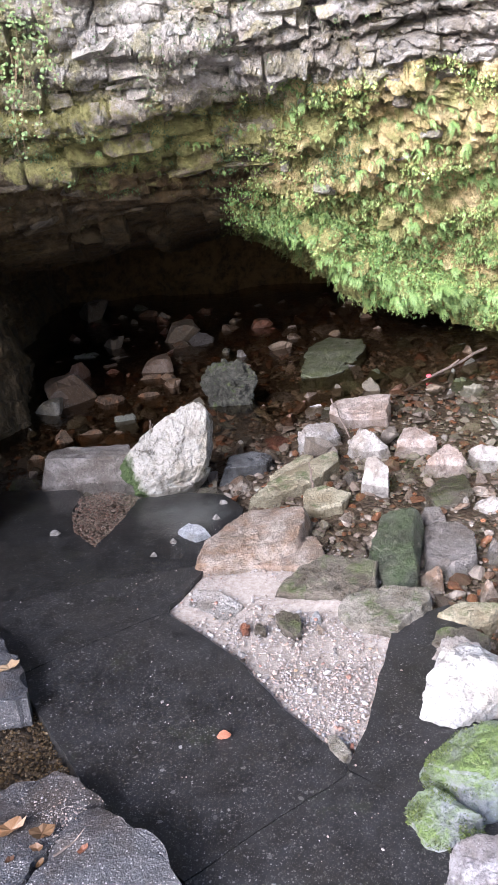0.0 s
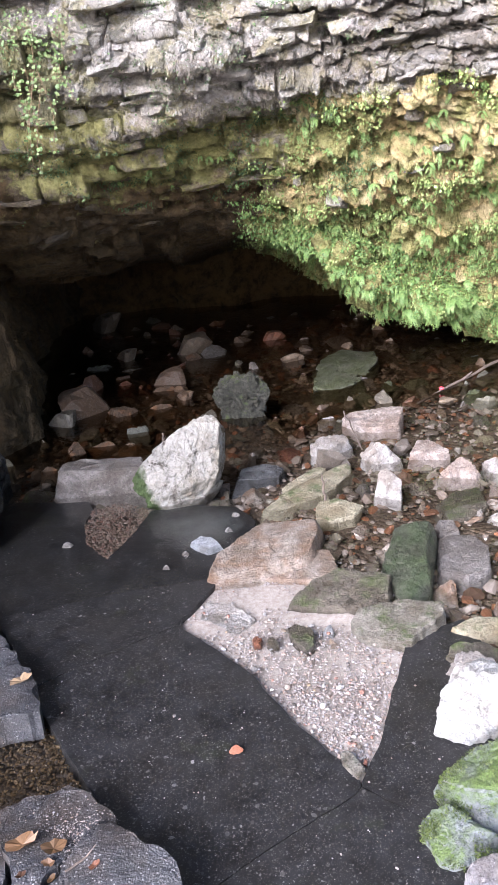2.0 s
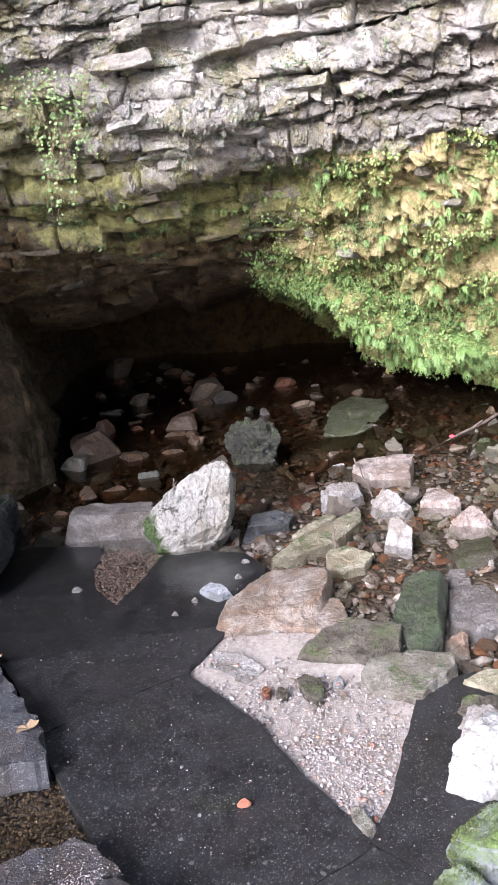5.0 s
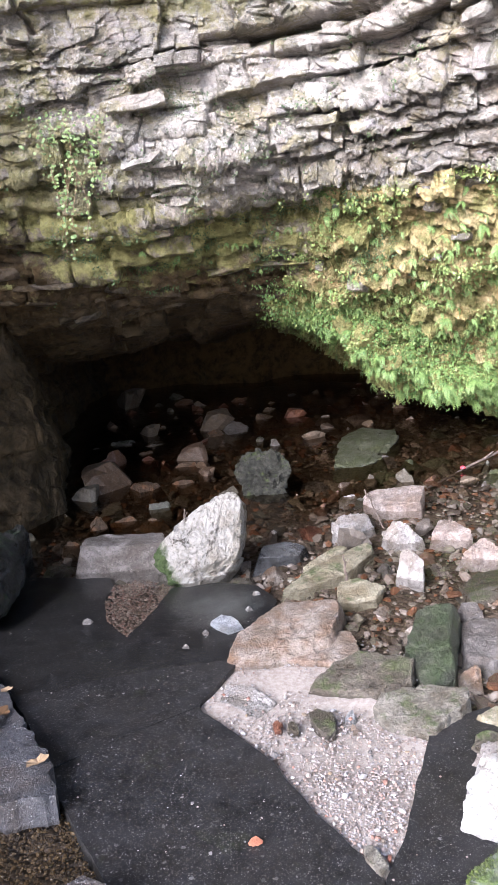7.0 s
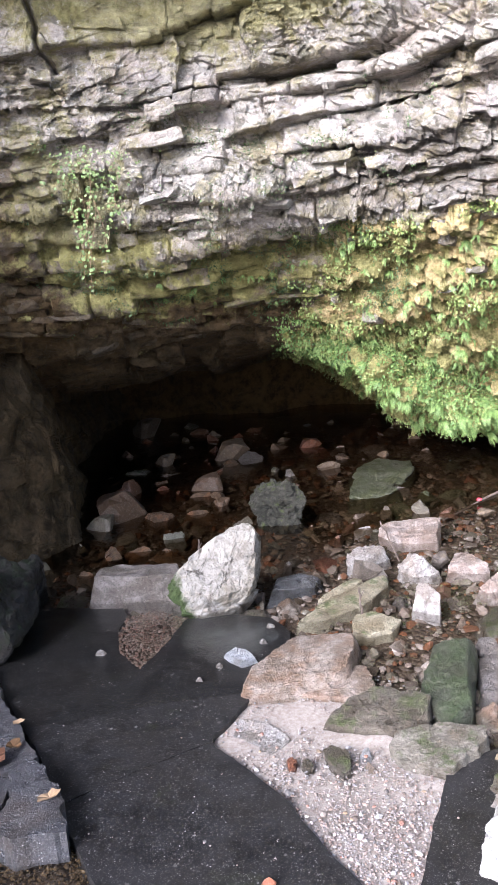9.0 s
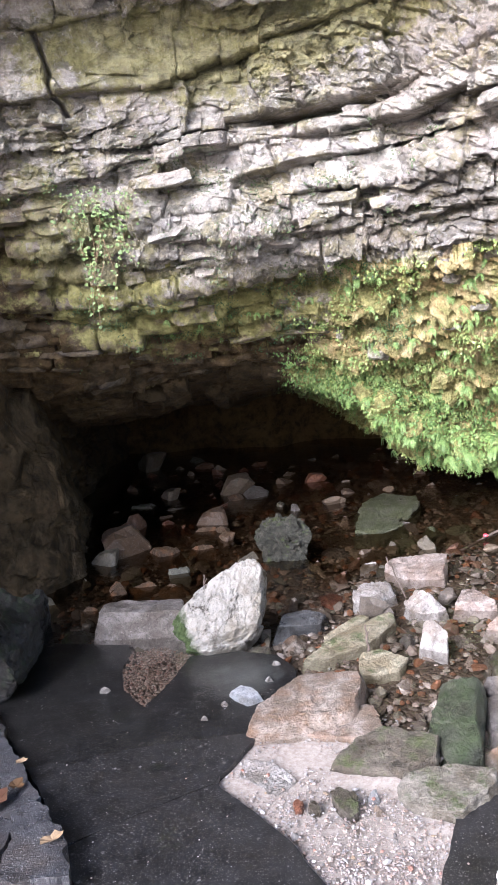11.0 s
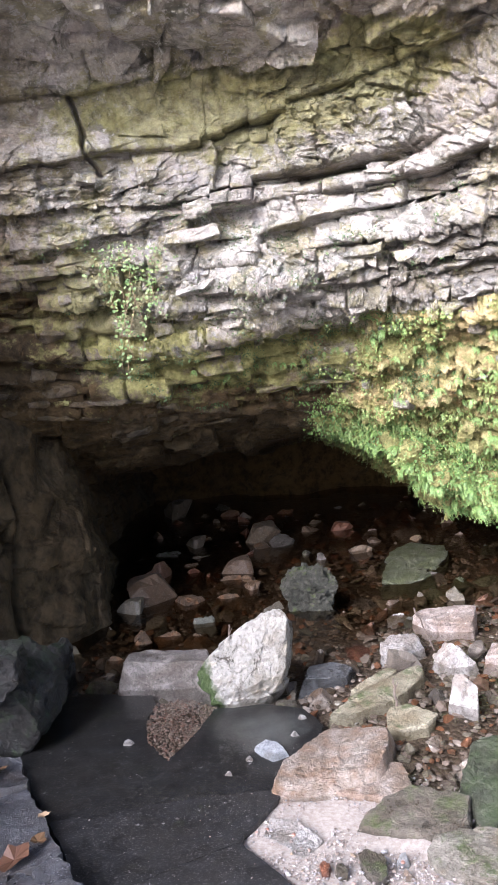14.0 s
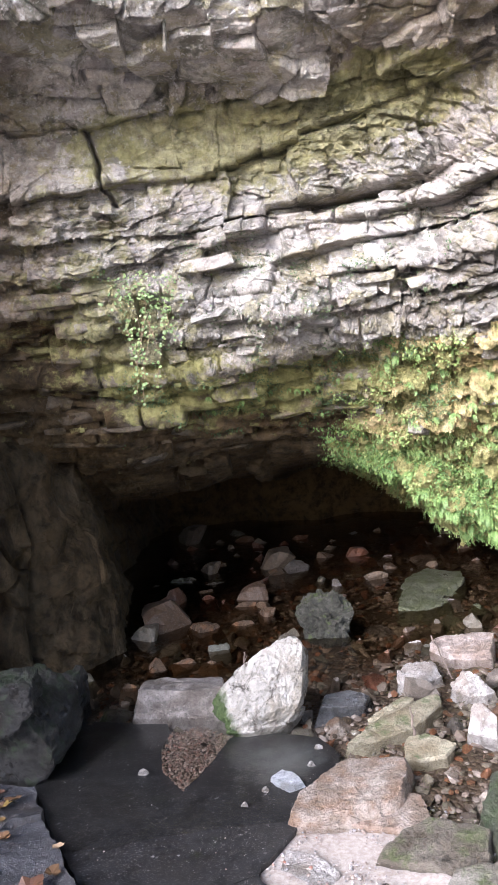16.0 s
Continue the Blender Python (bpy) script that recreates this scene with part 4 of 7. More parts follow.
    brown = np.maximum(brown, 0.3 * np.clip((xf - 0.45 + warp) / 0.3, 0, 1) * np.clip((3.0 - vf + warp) / 0.3, 0, 1))
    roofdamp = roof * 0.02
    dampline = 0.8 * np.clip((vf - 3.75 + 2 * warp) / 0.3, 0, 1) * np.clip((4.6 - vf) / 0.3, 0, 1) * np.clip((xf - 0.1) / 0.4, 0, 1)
    # shade put into the colour, deeper in the cave and at the left
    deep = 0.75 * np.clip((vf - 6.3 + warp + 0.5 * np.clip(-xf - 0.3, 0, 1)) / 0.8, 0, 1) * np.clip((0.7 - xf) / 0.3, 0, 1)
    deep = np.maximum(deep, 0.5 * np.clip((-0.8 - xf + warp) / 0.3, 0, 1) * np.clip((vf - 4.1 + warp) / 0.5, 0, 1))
    damp_shade = np.clip(deep + 0.5 * np.clip(joint_all, 0, 1) + roofdamp + dampline * (0.4 + 0.6 * c2), 0, 1)
    for name, value in (("tone", (0.6 * tone + 0.4 * c2) * (1 - roof) + roof * (0.62 + 0.38 * cr)), ("cover", np.where(vf < 3.0, 0.75, np.where(vf < 4.6, 0.7, 1.0))), ("grain", np.maximum(c3, 0.9 * roof)), ("moss", np.clip(moss, 0, 1)), ("ochre", ochre), ("brown", np.clip(brown, 0, 1)), ("damp_shade", damp_shade)):
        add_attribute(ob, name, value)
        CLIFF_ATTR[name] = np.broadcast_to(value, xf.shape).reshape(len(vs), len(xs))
    return ob, pts.reshape(len(vs), len(xs), 3), xs, vs, grid_normals(base)


cliff, CLIFF_PTS, CLIFF_XS, CLIFF_VS, CLIFF_N = build_cliff()
if CLIFF_N[len(CLIFF_VS) // 2, len(CLIFF_XS) // 2, 1] > 0:
    CLIFF_N = -CLIFF_N


def on_cliff(x, v):
    """A place on the cliff and its outward direction."""
    j, i = int(np.argmin(np.abs(CLIFF_XS - x))), int(np.argmin(np.abs(CLIFF_VS - v)))
    return CLIFF_PTS[i, j], CLIFF_N[i, j]


# ---- the left side wall of the cave ----
def build_left_wall():
    plan = np.array([(-3.6, -1.6), (-3.1, 1.2), (-2.12, 3.4), (-1.95, 4.05), (-1.55, 4.5), (-1.42, 4.95), (-1.55, 5.8), (-1.9, 7.5), (-1.6, 10.2), (0.0, 11.2), (2.2, 10.6)])
    ts = np.concatenate([np.linspace(0, 2, 60)[:-1], np.linspace(2, 6, 330)[:-1], np.linspace(6, 10, 90)])
    zs = np.linspace(-0.3, 4.1, 310)
    line = catmull(plan, ts)
    lean = np.clip(zs, 0, 3)
    out = np.gradient(line, axis=0)
    out = np.stack([out[:, 1], -out[:, 0]], 1)
    out /= np.linalg.norm(out, axis=1, keepdims=True)
    p = np.zeros((len(zs), len(ts), 3))
    # the unseen near stretch is steep and tall, added to keep light off the left
    steep = np.clip((ts - 1.2) / 0.4, 0, 1) * np.clip((3.55 - ts) / 0.35, 0, 1)
    off = 0.10 - (0.16 - 0.14 * steep)[None] * lean[:, None] - (0.05 * (1 - steep))[None] * np.minimum(lean, 2.0)[:, None] ** 3
    p[..., :2] = line[None] + out[None] * off[..., None]
    p[..., 2] = zs[:, None]
    t, z = np.meshgrid(ts, zs)
    tf, zf, flat = t.ravel(), z.ravel(), p.reshape(-1, 3)
    n3 = np.zeros_like(p)
    n3[..., :2] = out[None]
    wob = lattice(flat * 3.5, 71) * 0.12
    reach = np.concatenate([[0], np.cumsum(np.linalg.norm(np.diff(line, axis=0), axis=1))])
    uf = np.tile(reach, len(zs))
    # rough courses of blocks on the near part, a smoother buttress further in
    h0, c0, e0 = facets(uf * 2.9 + wob * 2, zf * 4.4 + wob * 2, 81)
    h1, _, e1 = facets(uf * 2.0 + wob * 3, zf * 2.2 + wob * 3, 83)
    h2, _, _ = facets(uf * 8 + wob * 5, zf * 9 + wob * 4, 85)
    h3, _, _ = facets(uf * 4.3 + wob * 3, zf * 5.2 + wob * 3, 87)
    near = np.clip((3.75 - tf) / 0.25, 0, 1)
    d = near * (h0 * 0.22 + 0.15 * (c0 - 0.5) - 0.09 * np.exp(-((e0 / 0.06) ** 2))) + (1 - near) * (h1 * 0.10 + h3 * 0.09 + 0.03 * lattice(flat * 5, 90)) + h2 * 0.035 + fbm(flat * 2, 3, 88) * 0.05 + fbm(flat * 20, 2, 89) * 0.006
    d -= 0.09 * np.exp(-(((tf - 3.72 + 0.1 * np.sin(zf * 5)) / 0.05) ** 2))
    pts = flat + n3.reshape(-1, 3) * d[:, None]
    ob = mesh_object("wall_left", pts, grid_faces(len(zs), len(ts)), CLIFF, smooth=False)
    tagged(ob, "brown damp rock side wall of the cave with rough blocks, darkened for shade", "rock wall", kind="structure")
    # brown rock whose colour is darkened all over to hold the wall's shade
    for name, value in (("tone", 0.35 + 0.3 * c0), ("cover", tf * 0 + 1), ("grain", c0), ("moss", 0.12 * near), ("ochre", tf * 0), ("brown", tf * 0 + 1), ("damp_shade", 0.75 + 0.25 * c0)):
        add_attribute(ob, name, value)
    return ob


wall_left = build_left_wall()


# ---- the hill over the cave ----
def build_hill():
    n = 24
    row = np.stack([np.interp(np.linspace(-3.4, 4.6, 80), CLIFF_XS, CLIFF_PTS[0, :, k]) for k in range(3)], 1)
    rows = []
    for i in range(n):
        f = i / (n - 1)
        p = row.copy()
        p[:, 0] = row[:, 0] * (1 + 1.2 * f)
        p[:, 1] = row[:, 1] + 16 * f**1.6 + 0.05 * i
        p[:, 2] = row[:, 2] + 5.5 * math.sin(min(1, f * 1.25) * 1.57) - 12 * max(0, f - 0.7)
        rows.append(p)
    p = np.stack(rows)
    side = np.clip((np.abs(np.linspace(-1, 1, 80)) - 0.86) / 0.14, 0, 1)[None] * np.linspace(0, 1, n)[:, None] ** 0.3
    p[..., 2] = p[..., 2] * (1 - side) - 0.5 * side
    p += (fbm(p.reshape(-1, 3) * 0.8, 3, 130).reshape(n, 80, 1) * 0.25) * np.minimum(1, np.arange(n) / 3.0)[:, None, None]
    ob = mesh_object("wall_hillside", p.reshape(-1, 3), grid_faces(n, 80), CLIFF)
    for name, value in (("tone", 0.5), ("cover", 1.0), ("grain", 0.5), ("moss", 0.7), ("ochre", 0.0), ("brown", 0.6), ("damp_shade", 0.0)):
        add_attribute(ob, name, np.full(n * 80, value))
    tagged(ob, "mossy rock hillside above the cave", "hillside", kind="structure")
    # the closed end of the cave
    xs, zs = np.linspace(-3.6, 4.8, 60), np.linspace(-0.4, 3.0, 24)
    x, z = np.meshgrid(xs, zs)
    q = np.stack([x, 9.6 + 0 * x - 0.25 * np.maximum(0, x) ** 2, z], -1).reshape(-1, 3)
    q[:, 1] += fbm(q * 1.5, 3, 140) * 0.3
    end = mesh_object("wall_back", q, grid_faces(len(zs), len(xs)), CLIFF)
    # dark brown rock, part of the darkness being cave shade in the colour
    for name, value in (("tone", 0.4), ("cover", 1.0), ("grain", 0.5), ("moss", 0.0), ("ochre", 0.0), ("brown", 1.0), ("damp_shade", 0.3)):
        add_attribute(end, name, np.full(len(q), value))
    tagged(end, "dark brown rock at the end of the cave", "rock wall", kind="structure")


build_hill()


# ---- broken blocks that jut from the beds ----
def block_mesh(size, rng, cuts):
    """A split block: the hull of a box whose corners are knocked off, its faces roughened."""
    w, d, h = size
    bm = bmesh.new()
    for sx in (-1, 1):
        for sy in (-1, 1):
            for sz in (-1, 1):
                c = np.array([sx * w, sy * d, sz * h]) / 2 * np.array([rng.uniform(0.62, 1.0), rng.uniform(0.6, 1.0), rng.uniform(0.5, 1.0)])
                for _ in range(2):
                    k = rng.randrange(3)
                    q = c.copy()
                    q[k] *= rng.uniform(0.45, 0.85)
                    bm.verts.new(q)
                if rng.random() < 0.6:
                    bm.verts.new(c)
    bmesh.ops.convex_hull(bm, input=bm.verts[:])
    loose = [v for v in bm.verts if not v.link_faces]
    bmesh.ops.delete(bm, geom=loose, context="VERTS")
    bmesh.ops.subdivide_edges(bm, edges=bm.edges[:], cuts=cuts, use_grid_fill=True)
    bmesh.ops.triangulate(bm, faces=bm.faces[:])
    bm.verts.index_update()
    v = np.array([q.co[:] for q in bm.verts])
    f = np.array([[q.index for q in x.verts] for x in bm.faces])
    bm.free()
    return v, f


def cliff_blocks():
    rng = random.Random(314)
    lines = [np.zeros(2)] + [pts for _, _, pts in SEAMS] + [np.array([(-3.4, 9.0), (4.6, 9.0)])]
    thin = [1] + [t for t, _, _ in SEAMS[1:]] + [3, 3]
    found = []
    for k in range(2, 12):
        for lay in range(thin[k]):
            x = -1.95
            while x < 1.35:
                big = thin[k] == 1
                w = rng.uniform(0.10, 0.42) if big else rng.uniform(0.05, 0.26) * (1.0 if k < 9 else 1.4)
                xc = x + w / 2
                x += w * rng.uniform(0.85, 1.15)
                a, b = np.interp(xc, lines[k][:, 0], lines[k][:, 1]), np.interp(xc, lines[k + 1][:, 0], lines[k + 1][:, 1])
                v0, v1 = a + (b - a) * lay / thin[k], a + (b - a) * (lay + 1) / thin[k]
                vm = (v0 + v1) / 2
                skip = 0.45 if big else 0.28
                if k == 2:
                    w *= 0.5
                if xc > 0.45 and vm > 4.55:
                    skip, w = 0.72, min(w, 0.12)
                if rng.random() < skip or vm > (6.6 if xc > 0.45 else 7.4):
                    continue
                p, q = on_cliff(xc, v0)[0], on_cliff(xc, v1)[0]
                i, j = int(np.argmin(np.abs(CLIFF_VS - vm))), int(np.argmin(np.abs(CLIFF_XS - xc)))
                mid = CLIFF_PTS[i, j]
                drop = abs(p[2] - q[2])
                h = drop * rng.uniform(0.55, 1.0)
                h = min(max(h, 0.022), (0.17 if vm < 5.6 or xc > 0.45 else 0.05) if k > 2 else 0.05)
                d = rng.uniform(0.10, 0.2)
                jut = rng.uniform(-0.015, 0.032) * (1.0 if w > 0.1 else 0.7)
                # the slope and the heading of the bed
                yaw = math.atan2(np.interp(xc + 0.2, CLIFF_XS, base_line(v0, 1)) - np.interp(xc - 0.2, CLIFF_XS, base_line(v0, 1)), 0.4)
                seam_dip = seam_slope(lines[k + 1], xc, b)
                place = Vector((xc, min(p[1], mid[1]) + d / 2 - jut, mid[2] + rng.uniform(-0.1, 0.1) * h))
                v, f = block_mesh((w * rng.uniform(0.8, 1.05), d, h), rng, 2 if w > 0.12 else 1)
                m = Euler((rng.gauss(0, 0.08), -seam_dip + rng.gauss(0, 0.05), yaw + rng.gauss(0, 0.12))).to_matrix()
                v = v @ np.array(m).T + np.array(place)
                v = v + np.stack([lattice(v * 22 + s * 7, 330 + s) for s in range(3)], 1) * 0.011 + np.stack([lattice(v * 70 + s * 7, 340 + s) for s in range(3)], 1) * 0.0035
                found.append((w * h, v, f, i, j, rng.random(), rng.random()))
    found.sort(key=lambda r: -r[0] if -1.5 < CLIFF_XS[r[4]] < 1.0 else 0.0)

    def finish(ob, rows):
        for name in CLIFF_ATTR:
            vals = []
            for _, v, _, i, j, r1, r2 in rows:
                a = float(CLIFF_ATTR[name][i, j])
                if CLIFF_XS[j] > 0.45 and CLIFF_VS[i] > 4.5:
                    a = {"ochre": 0.15, "moss": 0.1, "brown": 0.25}.get(name, a)
                a = {"tone": 0.15 + 0.85 * r1, "grain": 0.35 + 0.65 * r2, "damp_shade": min(a, 0.35) if CLIFF_VS[i] < 5.8 else a, "moss": a + 0.5 * (r2 - 0.6), "brown": a * (0.75 + 0.25 * r2)}.get(name, a)
                vals.append(np.full(len(v), a))
            add_attribute(ob, name, np.concatenate(vals))

    for row in found[:290]:
        ob = mesh_object("rock_block", row[1], row[2], CLIFF, cliff, smooth=False)
        finish(ob, [row])
    rest = found[290:]
    if rest:
        starts = np.cumsum([0] + [len(r[1]) for r in rest])
        ob = mesh_object("rock_flakes", np.concatenate([r[1] for r in rest]), np.concatenate([r[2] + s for r, s in zip(rest, starts)]), CLIFF, cliff, smooth=False)
        finish(ob, rest)
        tagged(ob, "thin broken rock flakes along the beds", kind="stuff")


def base_line(v, axis):
    return CLIFF_PTS[int(np.argmin(np.abs(CLIFF_VS - v))), :, axis]


def seam_slope(line, x, v):
    """How steeply a seam runs across the cliff, as an angle."""
    pts = []
    for q in (x - 0.15, x + 0.15):
        pts.append(cliff_base(np.array([q]), np.array([np.interp(q, line[:, 0], line[:, 1])]))[0, 0])
    return math.atan2(pts[1][2] - pts[0][2], pts[1][0] - pts[0][0])


cliff_blocks()

# ---- ground ----
SLAB_OUT = [(-1.0, 3.84), (-0.74, 3.80), (-0.45, 3.62), (-0.20, 3.64), (0.0, 3.56), (0.09, 3.38), (0.05, 3.14), (-0.08, 2.95), (-0.105, 2.83), (-0.17, 2.68), (-0.24, 2.54), (-0.232, 2.47), (-0.115, 2.33), (-0.002, 2.175), (0.155, 1.86), (0.262, 1.69), (0.285, 1.652), (0.36, 1.79), (0.451, 2.01),
            (0.552, 2.254), (0.621, 2.325), (0.76, 2.39), (0.80, 1.9), (0.80, 1.2), (0.75, 0.2), (-0.10, 0.2), (-0.13, 1.27), (-0.27, 1.47), (-0.38, 1.57), (-0.48, 1.72), (-0.58, 1.89), (-0.72, 2.18), (-0.88, 2.46), (-1.12, 2.86), (-1.32, 3.24)]
HOLE = [(-0.76, 3.68), (-0.775, 3.47), (-0.73, 3.28), (-0.61, 3.10), (-0.51, 3.36), (-0.45, 3.61), (-0.60, 3.74)]


def stream_slope(x, y):
    """The lie of the stream: level by the slab, rising a little into the cave and to the right."""
    return -0.075 + 0.10 * np.clip((y - 3.6) / 4, 0, 1.4) + 0.10 * np.clip((x - 0.5) / 1.5, 0, 1) * np.clip((y - 2.2) / 2.0, 0, 1)


def bed_height(x, y):
    """The stream bed, with a shoal of gravel among the pale stones."""
    return stream_slope(x, y) + 0.046 * np.clip((x - 0.02) / 0.25, 0, 1) * np.clip((y - 2.7) / 0.3, 0, 1) * np.clip((5.3 - y) / 1.0, 0, 1)


def build_ground():
    near_x, near_y = np.linspace(-3.5, 3.5, 240), np.linspace(-0.5, 11.5, 380)
    far = np.array([5, 8, 14, 25, 60, 150, 500, 2500.0])
    xs = np.concatenate([-far[::-1], near_x, far])
    ys = np.concatenate([-0.6 - far[::-1], near_y, 12 + far])
    x, y = np.meshgrid(xs, ys)
    p = np.stack([x, y, x * 0], -1).reshape(-1, 3)
    z = bed_height(p[:, 0], p[:, 1]) + fbm(p * 3, 3, 101) * 0.02 + fbm(p * 14, 2, 102) * 0.008
    # unseen banks of the gully, added to close it off outside
    bank = np.clip((np.hypot(p[:, 0], p[:, 1] - 1.5) - 6) / 20, 0, 1) * (p[:, 1] < 3.0)
    p[:, 2] = z + 3.0 * bank**1.2 * (1 + 0.3 * lattice(p * 0.3, 104))
    ob = mesh_object("ground", p, grid_faces(len(ys), len(xs))[:, ::-1], BED)
    return tagged(ob, "brown gravelly stream bed, with pale unseen earth banks added outside", "ground", kind="structure")


ground = build_ground()


def slab_piece(name, outline, top, thick, material, seed, label, wear=0.0028, ragged=0.003, category="slab", step=0.03, holes=(), parent=None):
    """A cast slab piece with a broken rim: its outline is walked in small steps and roughened, then filled and given sides."""
    rng = random.Random(seed)
    def walked(pts):
        out = []
        for (x0, y0), (x1, y1) in zip(pts, pts[1:] + pts[:1]):
            n = max(1, int(math.hypot(x1 - x0, y1 - y0) / step))
            for i in range(n):
                f = i / n
                out.append((x0 + (x1 - x0) * f, y0 + (y1 - y0) * f))
        p = np.array([(x, y, seed * 3.7) for x, y in out])
        off = [fbm(p * 13 + 40 * k, 3, seed + k) * ragged * 1.9 for k in (0, 1)]
        return [(x + a, y + b) for (x, y), a, b in zip(out, *off)]
    bm = bmesh.new()
    edges = []
    for pts in (outline, *holes):
        vs = [bm.verts.new((x, y, 0)) for x, y in walked(pts)]
        edges += [bm.edges.new((a, b)) for a, b in zip(vs, vs[1:] + vs[:1])]
    bmesh.ops.triangle_fill(bm, use_beauty=True, edges=edges)
    for f in bm.faces:
        if f.normal.z < 0:
            f.normal_flip()
    rim = [e for e in bm.edges if len(e.link_faces) == 1]
    made = bmesh.ops.extrude_edge_only(bm, edges=rim)["geom"]
    for g in made:
        if isinstance(g, bmesh.types.BMVert):
            g.co.z = -thick
    for _ in range(2):
        bmesh.ops.subdivide_edges(bm, edges=[e for e in bm.edges if e.calc_length() > 0.07], cuts=1, use_grid_fill=True)
    bmesh.ops.triangulate(bm, faces=bm.faces[:])
    co = np.array([v.co[:] for v in bm.verts])
    dz = fbm(co * 5 + seed, 3, seed) * wear
    for v, d in zip(bm.verts, dz):
        v.co.z += d + top
    bmesh.ops.recalc_face_normals(bm, faces=bm.faces[:])
    me = bpy.data.meshes.new(name)
    bm.to_mesh(me)
    bm.free()
    me.materials.append(material)
    ob = new(name, me)
    if parent:
        ob.parent = parent
        return tagged(ob, label)
    return tagged(ob, label, category, kind="" if category != "floor" else "structure")


# the wet slab, parted by its cracks into four plates
slab_floor = tagged(new("pavement"), "dark wet cracked concrete floor with broken-out holes", "pavement", kind="structure")
slab_piece("plate", [(-1.0, 3.84), (-0.80, 3.81), (-0.76, 3.68), (-0.775, 3.47), (-0.73, 3.28), (-0.61, 3.10), (-0.51, 3.36), (-0.45, 3.61), (-0.20, 3.64), (0.0, 3.56), (0.09, 3.38), (0.05, 3.14), (-0.08, 2.95), (-0.105, 2.83), (-0.17, 2.68), (-0.24, 2.55), (-0.248, 2.512), (-0.40, 2.43), (-0.65, 2.27), (-0.76, 2.20), (-0.88, 2.46), (-1.12, 2.86), (-1.36, 3.3), (-1.5, 3.9)], 0.0, 0.07, SLAB, 1, "", parent=slab_floor)
slab_piece("plate", [(-0.246, 2.509), (-0.232, 2.47), (-0.115, 2.33), (-0.002, 2.175), (0.155, 1.86), (0.262, 1.69), (0.280, 1.652), (0.279, 1.630), (0.0, 1.452), (-0.17, 1.342), (-0.27, 1.47), (-0.38, 1.57), (-0.48, 1.72), (-0.58, 1.89), (-0.745, 2.192), (-0.65, 2.267), (-0.40, 2.427)], 0.0, 0.07, SLAB, 1, "", parent=slab_floor)
slab_piece("plate", [(0.281, 1.628), (0.363, 1.555), (0.472, 1.452), (0.622, 1.352), (0.64, 1.2), (0.64, 0.2), (-0.10, 0.2), (-0.14, 1.30), (-0.168, 1.339), (0.002, 1.449)], 0.0, 0.07, SLAB, 1, "", parent=slab_floor)
slab_piece("plate", [(0.284, 1.632), (0.287, 1.650), (0.36, 1.79), (0.451, 2.01), (0.552, 2.254), (0.621, 2.325), (0.80, 2.39), (0.85, 1.9), (0.8, 1.3), (0.643, 1.2), (0.625, 1.355), (0.474, 1.455), (0.365, 1.558)], 0.0, 0.07, SLAB, 1, "", parent=slab_floor)

# raised broken concrete along the left
def broken_ledge(label, top, thick, seed, *outlines):
    """A ledge of concrete that has cracked into pieces."""
    ledge = tagged(new("concrete_ledge"), label, "ledge")
    for k, pts in enumerate(outlines):
        slab_piece("piece", pts, top - 0.006 * k, thick, LEDGE, seed + k, "", 0.016, 0.009, "ledge", 0.012, parent=ledge)


broken_ledge("wet grey broken concrete ledge with gravel and leaves", 0.09, 0.16, 5,
             [(-0.16, 1.26), (-0.19, 1.33), (-0.27, 1.41), (-0.33, 1.47), (-0.37, 1.52), (-0.42, 1.49), (-0.48, 1.36), (-0.56, 1.26), (-0.60, 0.2), (-0.14, 0.2)],
             [(-0.376, 1.526), (-0.45, 1.62), (-0.52, 1.65), (-0.57, 1.62), (-0.64, 1.60), (-0.65, 1.50), (-0.60, 1.40), (-0.57, 1.27), (-0.49, 1.365), (-0.43, 1.497)],
             [(-0.65, 1.595), (-0.78, 1.55), (-1.3, 1.45), (-1.5, 0.2), (-0.61, 0.2), (-0.575, 1.26), (-0.61, 1.40), (-0.66, 1.50)])
broken_ledge("dark wet broken concrete block beside the slab", 0.085, 0.12, 16,
             [(-0.66, 1.98), (-0.70, 2.12), (-0.74, 2.18), (-0.82, 2.31), (-0.90, 2.36), (-0.93, 2.28), (-0.88, 2.14), (-0.90, 2.0), (-0.80, 1.95)],
             [(-0.935, 2.275), (-0.98, 2.28), (-1.04, 2.1), (-0.98, 1.97), (-0.91, 1.99), (-0.888, 2.14)])
broken_ledge("wet concrete ledge strewn with fallen leaves", 0.05, 0.14, 26,
             [(-0.86, 2.40), (-0.93, 2.50), (-1.10, 2.78), (-1.13, 2.84), (-1.35, 2.74), (-1.5, 2.5), (-1.4, 2.0), (-1.02, 2.0), (-1.02, 2.32)],
             [(-1.135, 2.848), (-1.27, 3.10), (-1.6, 3.14), (-2.0, 2.6), (-1.6, 1.9), (-1.41, 2.0), (-1.51, 2.505), (-1.36, 2.75)])


